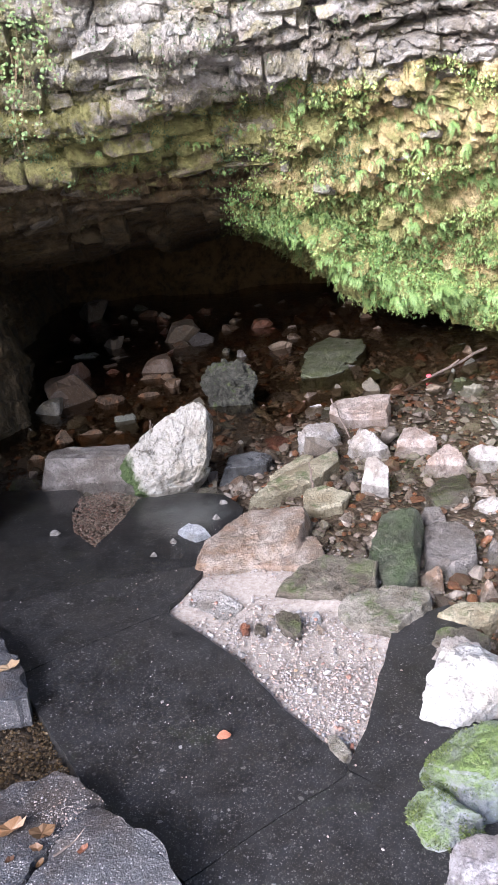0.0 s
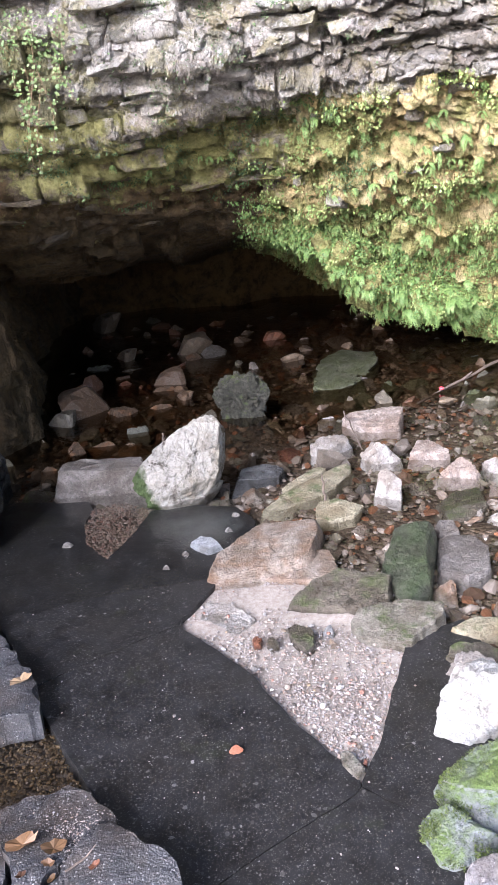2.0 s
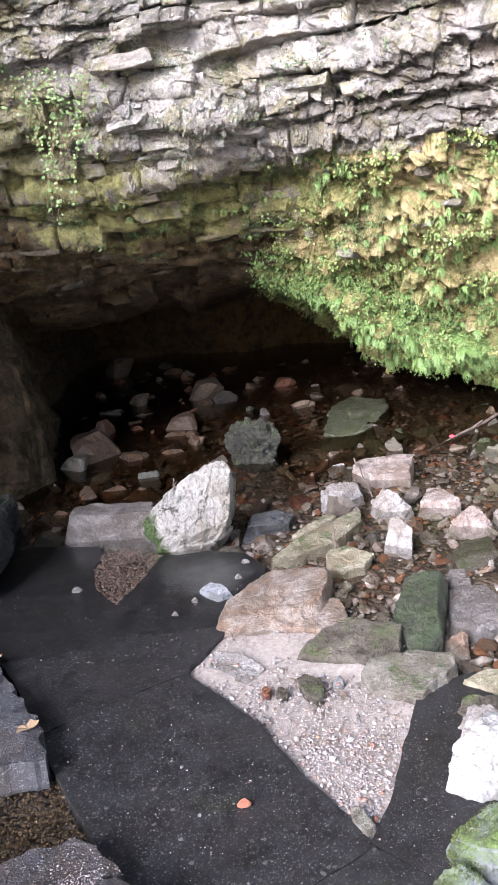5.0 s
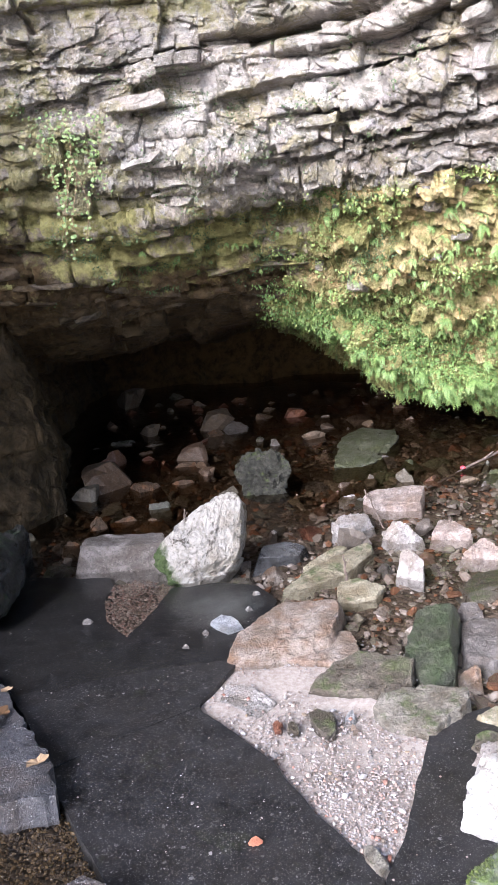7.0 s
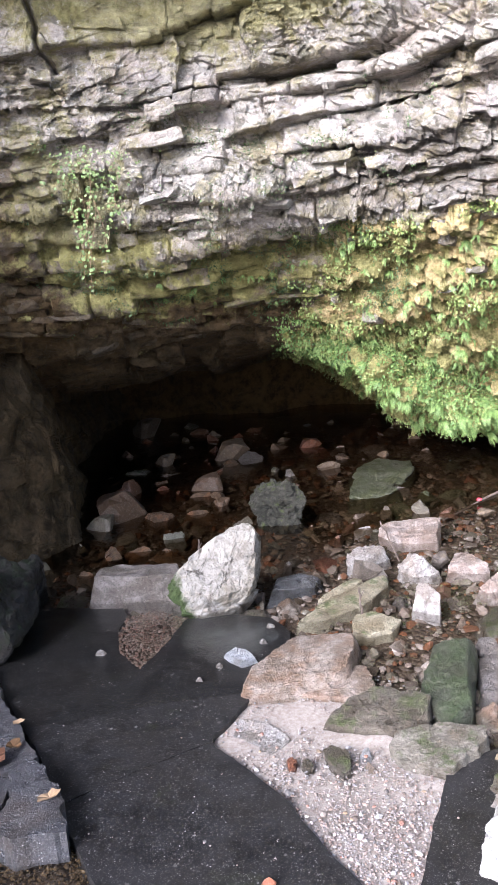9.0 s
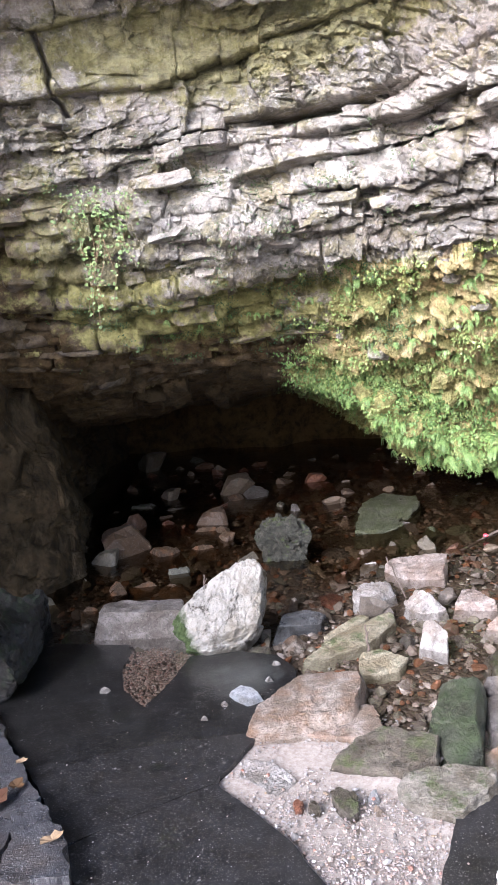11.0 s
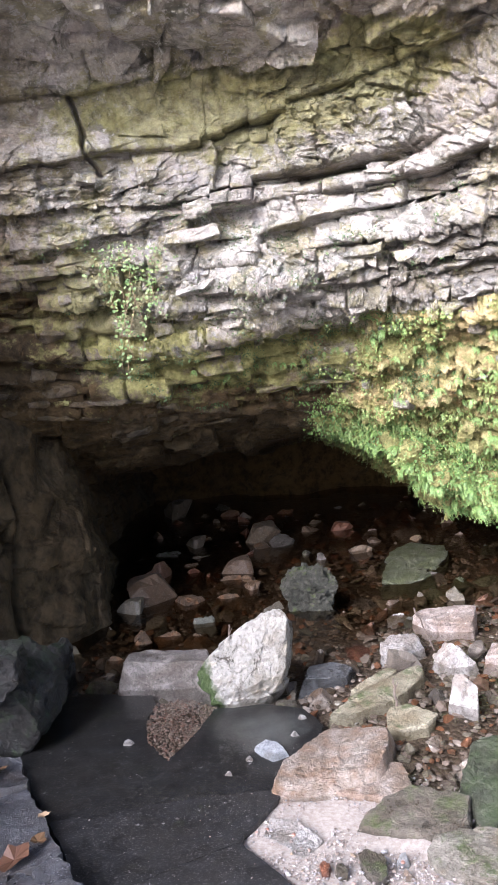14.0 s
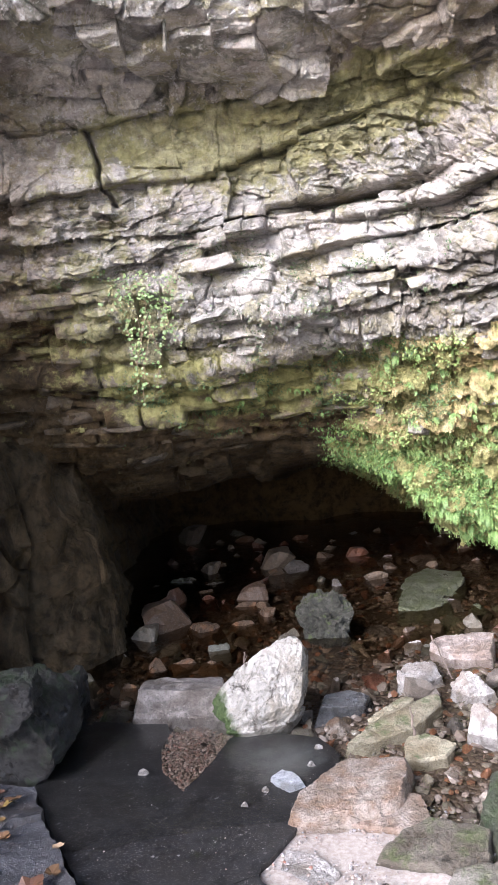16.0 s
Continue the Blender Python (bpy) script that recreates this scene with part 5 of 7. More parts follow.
def build_water():
    xs, ys = np.linspace(-2.4, 2.8, 90), np.linspace(0.4, 10.5, 150)
    x, y = np.meshgrid(xs, ys)
    p = np.stack([x, y, x * 0], -1).reshape(-1, 3)
    p[:, 2] = -0.016 + 0.036 * np.clip((p[:, 1] - 2.75 - 0.25 * p[:, 0]) / 0.35, 0, 1) + 0.95 * (stream_slope(p[:, 0], p[:, 1]) + 0.075) + 0.018 * np.clip((p[:, 0] - 0.2) / 0.25, 0, 1) * np.clip((p[:, 1] - 3.15) / 0.2, 0, 1) - 0.016 * np.clip((p[:, 1] - 4.2) / 0.8, 0, 1) + fbm(p * 6, 2, 120) * 0.0012
    ob = mesh_object("water", p, grid_faces(len(ys), len(xs))[:, ::-1], WATER)
    # how dark the water's tint is: set by place, growing into the cave
    add_attribute(ob, "depth", np.maximum(np.clip((p[:, 1] - 3.8 - 0.55 * np.clip(p[:, 0] - 0.1, 0, 1)) / 0.6, 0, 1), 0.3 * np.clip((p[:, 0] - 0.05 * p[:, 1] - 0.05) / 0.3, 0, 1) * np.clip((p[:, 1] - 2.75) / 0.3, 0, 1)))
    ob.visible_shadow = False
    return tagged(ob, "clear shallow stream water over stones and concrete", "water", kind="structure")


water = build_water()


# ---- gravel ----
slab_piece("gravel_patch", [(-0.34, 2.6), (-0.2, 2.3), (0.0, 2.0), (0.26, 1.6), (0.36, 1.6), (0.46, 1.85), (0.64, 2.3), (0.5, 2.75), (0.0, 3.05), (-0.3, 2.9)], -0.026, 0.05, PALE_SAND, 8, "pale pinkish sand under the gravel", 0.008, 0.006, "gravel")

def scatter_gravel(name, label, count, area, size, material, seed, lift=0.0):
    """Many little stones in one mesh; area(rng) gives a place (x, y, z)."""
    rng = random.Random(seed)
    dirs, tri = sphere(1)
    V, F = [], []
    for k in range(count):
        at = area(rng)
        if at is None:
            continue
        s = rng.uniform(*size) * (0.6 + 0.8 * rng.random() ** 3)
        v = dirs * np.array([rng.uniform(0.7, 1.3), rng.uniform(0.6, 1.1), rng.uniform(0.4, 0.8)]) * s
        v = v * (1 + 0.22 * (hashed(np.arange(len(v)), np.int64(k), np.int64(seed))[:, None] - 0.5))
        a = rng.uniform(0, 6.28)
        v = np.stack([v[:, 0] * math.cos(a) - v[:, 1] * math.sin(a), v[:, 0] * math.sin(a) + v[:, 1] * math.cos(a), v[:, 2]], 1)
        V.append(v + np.array(at) + (0, 0, lift))
        F.append(tri + len(dirs) * len(F))
    ob = mesh_object(name, np.concatenate(V), np.concatenate(F), material, smooth=False)
    return tagged(ob, label, "gravel", kind="stuff")


def in_hole(rng):
    x, y = rng.uniform(-0.28, 0.62), rng.uniform(1.64, 2.95)
    if y > 2.1 and rng.random() < min(0.92, 0.4 + 0.9 * (y - 2.1)) + 0.4 * noise.noise(Vector((x * 7, y * 7, 1))):
        return None
    return None if inside(SLAB_OUT, x, y) else (x, y, -0.022 + 0.010 * rng.random() + 0.02 * max(0, 1.9 - y))


def in_small_hole(rng):
    x, y = rng.uniform(-0.82, -0.4), rng.uniform(3.05, 3.76)
    return (x, y, -0.008 + 0.014 * rng.random()) if inside(HOLE, x, y) else None


def in_pool(rng):
    x, y = rng.uniform(-1.1, -0.42), rng.uniform(1.5, 2.05)
    return None if inside(SLAB_OUT, x, y) else (x, y, -0.045 + 0.02 * rng.random())


def in_stream(rng):
    x, y = rng.uniform(-1.3, 2.3), 2.1 + 5.2 * rng.random() ** 1.5
    return None if inside(SLAB_OUT, x, y) else (x, y, float(bed_height(x, y)) + 0.012)


def on_ledge(rng):
    x, y = rng.gauss(-0.47, 0.05), rng.gauss(1.47, 0.05)
    return None if inside(SLAB_OUT, x + 0.012, y + 0.012) or inside(SLAB_OUT, x, y) else (x, y, 0.086)


scatter_gravel("gravel_patch", "pale pinkish gravel in the broken-out slab", 24000, in_hole, (0.0028, 0.0062), PALE_GRAVEL, 201)
scatter_gravel("gravel_patch", "larger mixed pebbles strewn over the pale gravel", 640, in_hole, (0.006, 0.013), MIXED_GRAVEL, 207, 0.004)
scatter_gravel("gravel_patch", "reddish brown gravel in a small slab hole", 3600, in_small_hole, (0.004, 0.009), BROWN_GRAVEL, 202)
scatter_gravel("gravel_patch", "brown gravel in a puddle beside the ledge", 4200, in_pool, (0.0035, 0.008), POOL_GRAVEL, 203)
scatter_gravel("gravel_patch", "wet brown gravel between the stream stones", 9000, in_stream, (0.010, 0.028), WET_GRAVEL, 204)
scatter_gravel("gravel_patch", "pale chippings on the concrete ledge", 700, on_ledge, (0.0012, 0.003), PALE_GRAVEL, 205)


def on_slab(rng):
    x, y = rng.uniform(-1.2, 0.75), rng.uniform(1.1, 3.6)
    return (x, y, 0.001) if inside(SLAB_OUT, x, y) else None


scatter_gravel("stone_chips", "tiny pale stone chips on the wet slab", 560, on_slab, (0.0012, 0.004), PALE_GRAVEL, 206)


# ---- stones placed one by one ----
hull_stone("boulder", "large pale angular boulder with a green side", BOULDER, 300, -0.08, -0.62, (-0.47, 3.66, 0.227), (-0.40, 3.72, 0.313), (-0.19, 3.78, 0.435), (-0.10, 3.82, 0.452), (-0.06, 3.78, 0.387), (-0.09, 3.66, 0.148), (-0.26, 3.60, 0.116), (-0.44, 3.56, 0.058), (-0.55, 3.80, 0.117), (-0.55, 3.74, 0.066), (-0.48, 3.62, 0.012), (-0.24, 3.80, 0.006), (-0.08, 3.86, 0.042), (-0.04, 4.00, 0.110), (-0.04, 4.00, 0.269), (-0.50, 3.95, 0.06), rough=0.75, scored=(0.45, 0.0, 0.9), level=6, category="boulder")
hull_stone("block", "rectangular grey stone block lying in the stream", GREY_STONE, 301, -0.08, 0.1, (-0.97, 3.82, 0.041), (-0.95, 3.84, 0.175), (-0.95, 4.02, 0.165), (-0.52, 4.02, 0.160), (-0.49, 3.84, 0.158), (-0.50, 3.80, 0.010), rough=0.4, category="block")
upright_stone("stone", "knobbly pitted green-grey stone", [(-0.103, 0.185), (-0.005, 0.271), (0.176, 0.293), (0.260, 0.183), (0.242, 0.031), (0.152, -0.046), (-0.029, -0.031)], 5.15, 0.3, PUMICE, 302, rough=3.2)
hull_stone("stone", "upright bright white stone in the water", WHITE_STONE, 303, -0.08, -0.15, (0.68, 3.45, 0.02), (0.72, 3.49, 0.170), (0.75, 3.48, 0.180), (0.81, 3.39, 0.150), (0.80, 3.37, 0.09), (0.75, 3.41, 0.01), (0.80, 3.50, 0.13), rough=0.45)
hull_stone("boulder", "chalky white rough boulder on the slab", BRIGHT_STONE, 304, 0.0, -0.12, (0.515, 1.784, 0.022), (0.538, 1.820, 0.070), (0.563, 1.858, 0.120), (0.620, 1.918, 0.150), (0.677, 1.876, 0.170), (0.724, 1.842, 0.170), (0.787, 1.798, 0.140), (0.804, 1.784, 0.080), (0.696, 1.753, 0.060), (0.625, 1.752, 0.022), (0.72, 1.98, 0.13), (0.84, 1.9, 0.1), rough=1.0, category="boulder")
hull_stone("stone", "flat green algae-covered stone", GREEN_STONE, 305, -0.04, 0.15, (0.63, 5.42, 0.100), (0.80, 6.21, 0.120), (1.01, 6.46, 0.130), (1.26, 6.26, 0.140), (1.19, 5.87, 0.140), (1.01, 5.49, 0.110), (0.88, 5.40, 0.090), (0.76, 5.32, 0.070), rough=0.9)
hull_stone("stone", "pinkish angular stone in the water", PINK_STONE, 306, -0.06, 0.05, (0.70, 4.55, 0.120), (0.75, 4.61, 0.130), (0.96, 4.55, 0.150), (1.00, 4.56, 0.170), (1.08, 4.49, 0.180), (1.01, 4.30, 0.140), (0.89, 4.32, 0.120), (0.79, 4.38, 0.100), rough=0.5)
hull_stone("stone", "squarish tan stone in the water", PINK_STONE, 307, -0.06, 0.16, (0.97, 3.86, 0.110), (1.04, 4.00, 0.130), (1.10, 3.97, 0.140), (1.17, 3.80, 0.130), (1.13, 3.79, 0.110), rough=0.4)
hull_stone("stone", "white jagged angular stone", WHITE_STONE, 308, -0.06, 0.25, (0.71, 3.95, 0.090), (0.77, 3.95, 0.170), (0.81, 3.92, 0.170), (0.86, 3.85, 0.130), (0.92, 3.87, 0.070), (0.79, 3.84, 0.100), rough=1.1)
hull_stone("stone", "grey and white angular stone", WHITE_STONE, 309, -0.07, 0.2, (0.45, 4.10, 0.090), (0.46, 4.15, 0.110), (0.52, 4.19, 0.130), (0.62, 4.17, 0.140), (0.67, 4.16, 0.130), (0.69, 4.13, 0.070), (0.57, 4.05, 0.090), rough=0.7)
hull_stone("stone", "long layered green-brown slab stone", YELLOW_STONE, 310, -0.08, 0.05, (0.12, 3.46, 0.020), (0.24, 3.59, 0.030), (0.31, 3.66, 0.050), (0.49, 3.75, 0.070), (0.62, 3.85, 0.090), (0.63, 3.79, 0.060), (0.46, 3.56, 0.040), (0.32, 3.48, 0.030), (0.20, 3.41, 0.010), rough=0.5, layered=0.35)
hull_stone("stone", "narrow yellowish slab leaning behind a longer one", YELLOW_STONE, 410, -0.08, 0.08, (0.24, 3.67, 0.040), (0.32, 3.75, 0.060), (0.45, 3.86, 0.075), (0.50, 3.82, 0.075), (0.33, 3.67, 0.050), rough=0.5)
hull_stone("stone", "flat yellowish stone in the water", YELLOW_STONE, 311, -0.08, -0.2, (0.38, 3.37, 0.050), (0.41, 3.42, 0.060), (0.50, 3.42, 0.070), (0.61, 3.33, 0.060), (0.55, 3.25, 0.050), (0.43, 3.22, 0.045), (0.37, 3.27, 0.045), rough=0.4)
hull_stone("stone", "large flat tan stone at the slab edge", TAN_STONE, 312, -0.07, 0.04, (-0.136, 2.833, 0.040), (-0.10, 2.97, 0.060), (0.02, 3.08, 0.070), (0.10, 3.18, 0.080), (0.35, 3.16, 0.095), (0.35, 3.06, 0.095), (0.30, 2.90, 0.085), (0.262, 2.854, 0.070), (0.079, 2.825, 0.050), (-0.113, 2.799, 0.030), rough=0.55)
hull_stone("stone", "reddish brown flat stone under a tan one", TAN_STONE, 313, -0.08, 0.12, (0.028, 2.827, 0.000), (0.154, 2.892, 0.010), (0.31, 2.98, 0.030), (0.38, 2.94, 0.040), (0.403, 2.796, 0.020), (0.284, 2.767, 0.000), rough=0.6)
hull_stone("stone", "dark green angular stone", DEEP_GREEN_STONE, 314, -0.08, 0.13, (0.578, 2.800, 0.030), (0.63, 2.90, 0.060), (0.68, 3.00, 0.090), (0.77, 2.95, 0.130), (0.83, 2.98, 0.120), (0.87, 2.98, 0.060), (0.740, 2.691, 0.100), (0.730, 2.612, 0.060), (0.647, 2.576, 0.020), (0.596, 2.621, 0.020), rough=0.7)
hull_stone("stone", "dark wet cracked flat stone", DARK_STONE, 315, -0.08, 0.12, (0.182, 2.587, 0.000), (0.209, 2.644, 0.020), (0.384, 2.747, 0.050), (0.500, 2.713, 0.060), (0.593, 2.660, 0.050), (0.552, 2.552, 0.030), (0.516, 2.533, 0.020), (0.422, 2.508, 0.020), (0.287, 2.545, 0.000), rough=1.0)
hull_stone("stone", "lichen-spotted flat stone on the slab corner", LICHEN_STONE, 316, -0.06, -0.1, (0.381, 2.405, 0.020), (0.424, 2.449, 0.040), (0.502, 2.468, 0.055), (0.622, 2.445, 0.065), (0.725, 2.418, 0.065), (0.717, 2.366, 0.050), (0.668, 2.341, 0.045), (0.572, 2.247, 0.035), (0.504, 2.253, 0.025), (0.412, 2.323, 0.005), (0.380, 2.381, 0.000), rough=0.7)
hull_stone("stone", "smooth pale stone bedded in the gravel", WHITE_STONE, 317, -0.07, 0.1, (-0.18, 2.56, -0.022), (-0.15, 2.68, -0.012), (-0.05, 2.64, -0.008), (0.04, 2.53, -0.014), (-0.03, 2.44, -0.024), rough=0.25)
angular_stone("stone", "small round brown stone", 0.82, 2.62, 0.092, 0.141, 0.110, -0.082, TAN_STONE, 318)
angular_stone("pebble", "bluish grey pebble on the gravel", 0.30, 2.39, 0.077, 0.041, 0.105, -0.085, BLUE_STONE, 319)
angular_stone("pebble", "reddish pebble on the gravel", 0.30, 2.33, 0.054, 0.024, 0.090, -0.085, TAN_STONE, 320)
angular_stone("brick_fragment", "small orange brick fragment on the wet slab", -0.06, 1.81, 0.046, 0.023, 0.025, 0, BRICK, 321)
hull_stone("stone", "rough white-grey stone behind the white boulder", WHITE_STONE, 322, -0.03, 0.22, (0.658, 2.075, 0.030), (0.679, 2.09, 0.070), (0.741, 2.08, 0.080), (0.798, 2.045, 0.060), (0.738, 2.035, 0.030), rough=0.9)
hull_stone("boulder", "mossy blue-grey boulder beside the slab", MOSS_STONE, 323, -0.02, 0.0, (0.474, 1.595, 0.030), (0.508, 1.599, 0.060), (0.572, 1.630, 0.080), (0.596, 1.650, 0.090), (0.657, 1.633, 0.120), (0.729, 1.633, 0.130), (0.682, 1.482, 0.110), (0.605, 1.437, 0.050), (0.538, 1.420, 0.030), (0.536, 1.487, 0.110), (0.471, 1.533, 0.030), rough=0.7, category="boulder")
hull_stone("boulder", "low mossy grey boulder beside the slab", MOSS_STONE, 324, -0.01, 0.0, (0.402, 1.475, 0.030), (0.433, 1.483, 0.060), (0.473, 1.484, 0.070), (0.512, 1.396, 0.080), (0.566, 1.385, 0.060), (0.556, 1.391, 0.030), (0.444, 1.345, 0.010), (0.416, 1.362, 0.020), (0.397, 1.443, 0.020), rough=0.7, category="boulder")
hull_stone("boulder", "pale speckled grey boulder beside the slab", SPECKLED_STONE, 325, -0.01, 0.0, (0.432, 1.244, 0.030), (0.442, 1.266, 0.070), (0.453, 1.277, 0.110), (0.496, 1.276, 0.130), (0.594, 1.268, 0.140), (0.552, 1.136, 0.100), (0.487, 1.160, 0.060), rough=0.6, category="boulder")
hull_stone("stone", "bluish white stone in shallow water", BLUE_STONE, 326, -0.01, 0.2, (-0.23, 3.16, 0.020), (-0.18, 3.20, 0.032), (-0.13, 3.18, 0.032), (-0.09, 3.11, 0.020), (-0.15, 3.08, 0.018), rough=0.8)
angular_stone("pebble", "small whitish pebble on the wet slab", -0.01, 3.45, 0.042, 0.030, 0.022, 0.0, WHITE_STONE, 530, level=3)
angular_stone("pebble", "small whitish pebble on the wet slab", -0.05, 3.29, 0.039, 0.028, 0.022, 0.0, WHITE_STONE, 528, level=3)
angular_stone("pebble", "small whitish pebble on the wet slab", -0.33, 2.96, 0.031, 0.022, 0.022, 0.0, WHITE_STONE, 522, level=3)
angular_stone("pebble", "small whitish pebble on the wet slab", -0.25, 3.08, 0.034, 0.024, 0.022, 0.0, WHITE_STONE, 524, level=3)
angular_stone("pebble", "small whitish pebble on the wet slab", -0.82, 3.27, 0.056, 0.040, 0.022, 0.0, WHITE_STONE, 540, level=3)
hull_stone("pebble", "flat greenish pebble at the tip of the hole", LICHEN_STONE, 327, -0.05, 0.0, (0.241, 1.760, 0.012), (0.268, 1.762, 0.016), (0.301, 1.685, 0.016), (0.273, 1.658, 0.010), (0.259, 1.682, 0.010), (0.241, 1.716, 0.010), rough=0.5, level=4)
hull_stone("stone", "dark olive stone half sunk in the gravel", DARK_STONE, 427, -0.06, 0.0, (0.150, 2.425, 0.000), (0.181, 2.439, 0.012), (0.240, 2.389, 0.014), (0.237, 2.302, 0.008), (0.206, 2.278, 0.000), (0.163, 2.359, 0.000), rough=0.6, level=4)
hull_stone("pebble", "small reddish pebble on the gravel", DARK_BRICK, 428, -0.05, 0.0, (0.016, 2.382, 0.000), (0.033, 2.385, 0.008), (0.055, 2.368, 0.008), (0.045, 2.340, 0.000), (0.023, 2.335, -0.000), rough=0.5, level=3)
hull_stone("pebble", "small dark pebble on the gravel", DARK_STONE, 429, -0.05, 0.0, (0.067, 2.353, 0.000), (0.081, 2.379, 0.008), (0.106, 2.356, 0.008), (0.110, 2.326, 0.000), (0.085, 2.321, 0.000), rough=0.5, level=3)
angular_stone("stone", "tan stone by the stream edge", 1.92, 4.71, 0.193, 0.310, 0.149, 0.027, TAN_STONE, 328)
angular_stone("stone", "rounded mossy green stone", 1.67, 4.85, 0.220, 0.211, 0.126, 0.021, GREEN_STONE, 329)
angular_stone("stone", "small white stone in the stream", 1.52, 4.67, 0.103, 0.032, 0.116, 0.011, WHITE_STONE, 330)
hull_stone("stone", "crumbly pinkish grey stone", PINK_STONE, 331, -0.06, 0.22, (1.04, 3.58, 0.040), (1.10, 3.62, 0.110), (1.16, 3.63, 0.160), (1.21, 3.57, 0.140), (1.26, 3.55, 0.080), (1.22, 3.50, 0.040), rough=1.0)
hull_stone("stone", "pale grey stone in the stream", WHITE_STONE, 332, -0.05, 0.16, (1.30, 3.66, 0.100), (1.36, 3.66, 0.120), (1.44, 3.58, 0.130), (1.43, 3.51, 0.080), (1.32, 3.54, 0.060), rough=0.6)
angular_stone("stone", "whitish stone half out of the water", 1.23, 3.13, 0.139, 0.150, 0.137, -0.066, WHITE_STONE, 333)
hull_stone("stone", "broad flat dark stone under the water", DARK_STONE, 334, -0.08, 0.15, (0.96, 3.32, 0.035), (1.08, 3.43, 0.045), (1.21, 3.45, 0.055), (1.19, 3.25, 0.045), (1.08, 3.16, 0.030), (0.98, 3.15, 0.030), rough=0.3)
hull_stone("stone", "small grey stone in the stream", GREY_STONE, 335, -0.07, 0.15, (0.88, 3.07, 0.030), (0.91, 3.10, 0.060), (0.97, 3.09, 0.060), (0.98, 3.02, 0.040), (0.92, 3.00, 0.030), rough=0.5)
hull_stone("stone", "broad flat grey-brown stone under the water", GREY_STONE, 336, -0.08, 0.13, (0.87, 2.97, 0.020), (0.92, 3.00, 0.030), (1.02, 2.98, 0.035), (1.064, 2.878, 0.030), (1.013, 2.711, 0.020), (0.911, 2.674, 0.015), (0.816, 2.739, 0.010), rough=0.3)
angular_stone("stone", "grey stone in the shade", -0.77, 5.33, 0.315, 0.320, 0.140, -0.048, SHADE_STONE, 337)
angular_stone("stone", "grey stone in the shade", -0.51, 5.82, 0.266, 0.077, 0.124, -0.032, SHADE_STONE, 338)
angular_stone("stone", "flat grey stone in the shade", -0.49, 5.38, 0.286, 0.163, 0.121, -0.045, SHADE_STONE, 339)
angular_stone("stone", "angular grey-brown stone in the stream", -0.10, 6.90, 0.352, 0.518, 0.170, -0.012, GREY_STONE, 340)
angular_stone("stone", "wet dark green stone", 0.95, 5.19, 0.239, 0.104, 0.109, -0.019, GREEN_STONE, 341)
angular_stone("stone", "wet dark green stone", 1.18, 5.35, 0.185, 0.228, 0.118, -0.001, GREEN_STONE, 342)
angular_stone("stone", "small pale grey stone", 1.03, 5.54, 0.203, 0.062, 0.119, -0.002, GREY_STONE, 343)
angular_stone("stone", "mossy green stone in the stream", 1.93, 5.71, 0.230, 0.199, 0.104, 0.068, GREEN_STONE, 344)
hull_stone("stone", "broad flat greenish stone", YELLOW_STONE, 345, -0.07, 0.1, (0.732, 2.314, 0.020), (0.812, 2.342, 0.035), (0.904, 2.329, 0.040), (0.953, 2.299, 0.040), (0.903, 2.258, 0.020), (0.808, 2.254, 0.010), rough=0.5)
hull_stone("stone", "dark brown flat stone", DARK_STONE, 346, -0.06, 0.1, (0.663, 2.158, 0.010), (0.710, 2.205, 0.030), (0.807, 2.185, 0.040), (0.855, 2.128, 0.030), (0.816, 2.079, 0.010), (0.703, 2.105, 0.004), rough=0.6)
angular_stone("stone", "narrow upright grey stone", 0.23, 6.28, 0.127, 0.109, 0.147, -0.022, GREY_STONE, 347)
angular_stone("stone", "small orange stone in the stream", 0.61, 5.91, 0.110, 0.033, 0.110, -0.022, TAN_STONE, 348)
angular_stone("stone", "small tan flake in the stream", 0.18, 5.16, 0.131, 0.076, 0.090, -0.048, TAN_STONE, 349)
angular_stone("stone", "dark wet stone in the stream", 1.55, 4.43, 0.196, 0.290, 0.106, -0.002, DARK_STONE, 350)
angular_stone("stone", "reddish brown stone under the water", 0.34, 4.27, 0.150, 0.209, 0.030, -0.01, DARK_BRICK, 351)
hull_stone("stone", "glossy dark grey stone under the water", BLUE_GREY, 352, -0.08, 0.15, (0.01, 3.86, 0.030), (0.04, 3.98, 0.050), (0.17, 4.01, 0.060), (0.27, 3.96, 0.050), (0.24, 3.86, 0.030), rough=0.4)
angular_stone("stone", "rust-coloured stone under the water", 0.09, 3.76, 0.165, 0.204, 0.085, -0.085, TAN_STONE, 353)
angular_stone("stone", "pale stone under the water", -0.08, 3.67, 0.177, 0.228, 0.085, -0.085, DARK_STONE, 354)
angular_stone("stone", "rusty brown stone under the water", 0.57, 3.20, 0.154, 0.138, 0.103, -0.083, TAN_STONE, 355)
angular_stone("stone", "rusty brown stone under the water", 0.66, 2.99, 0.145, 0.096, 0.102, -0.082, TAN_STONE, 356)
angular_stone("stone", "yellowish grey stone in the stream", 1.47, 4.08, 0.168, 0.050, 0.115, -0.017, YELLOW_STONE, 357)
angular_stone("stone", "small reddish stone in the stream", 1.28, 3.42, 0.119, 0.041, 0.117, -0.056, PINK_STONE, 358)
angular_stone("stone", "thin whitish flake of stone", 1.13, 3.19, 0.088, 0.102, 0.119, -0.067, WHITE_STONE, 359)
angular_stone("stone", "grey stone in the stream", 1.12, 2.78, 0.102, 0.162, 0.108, -0.076, GREY_STONE, 360)
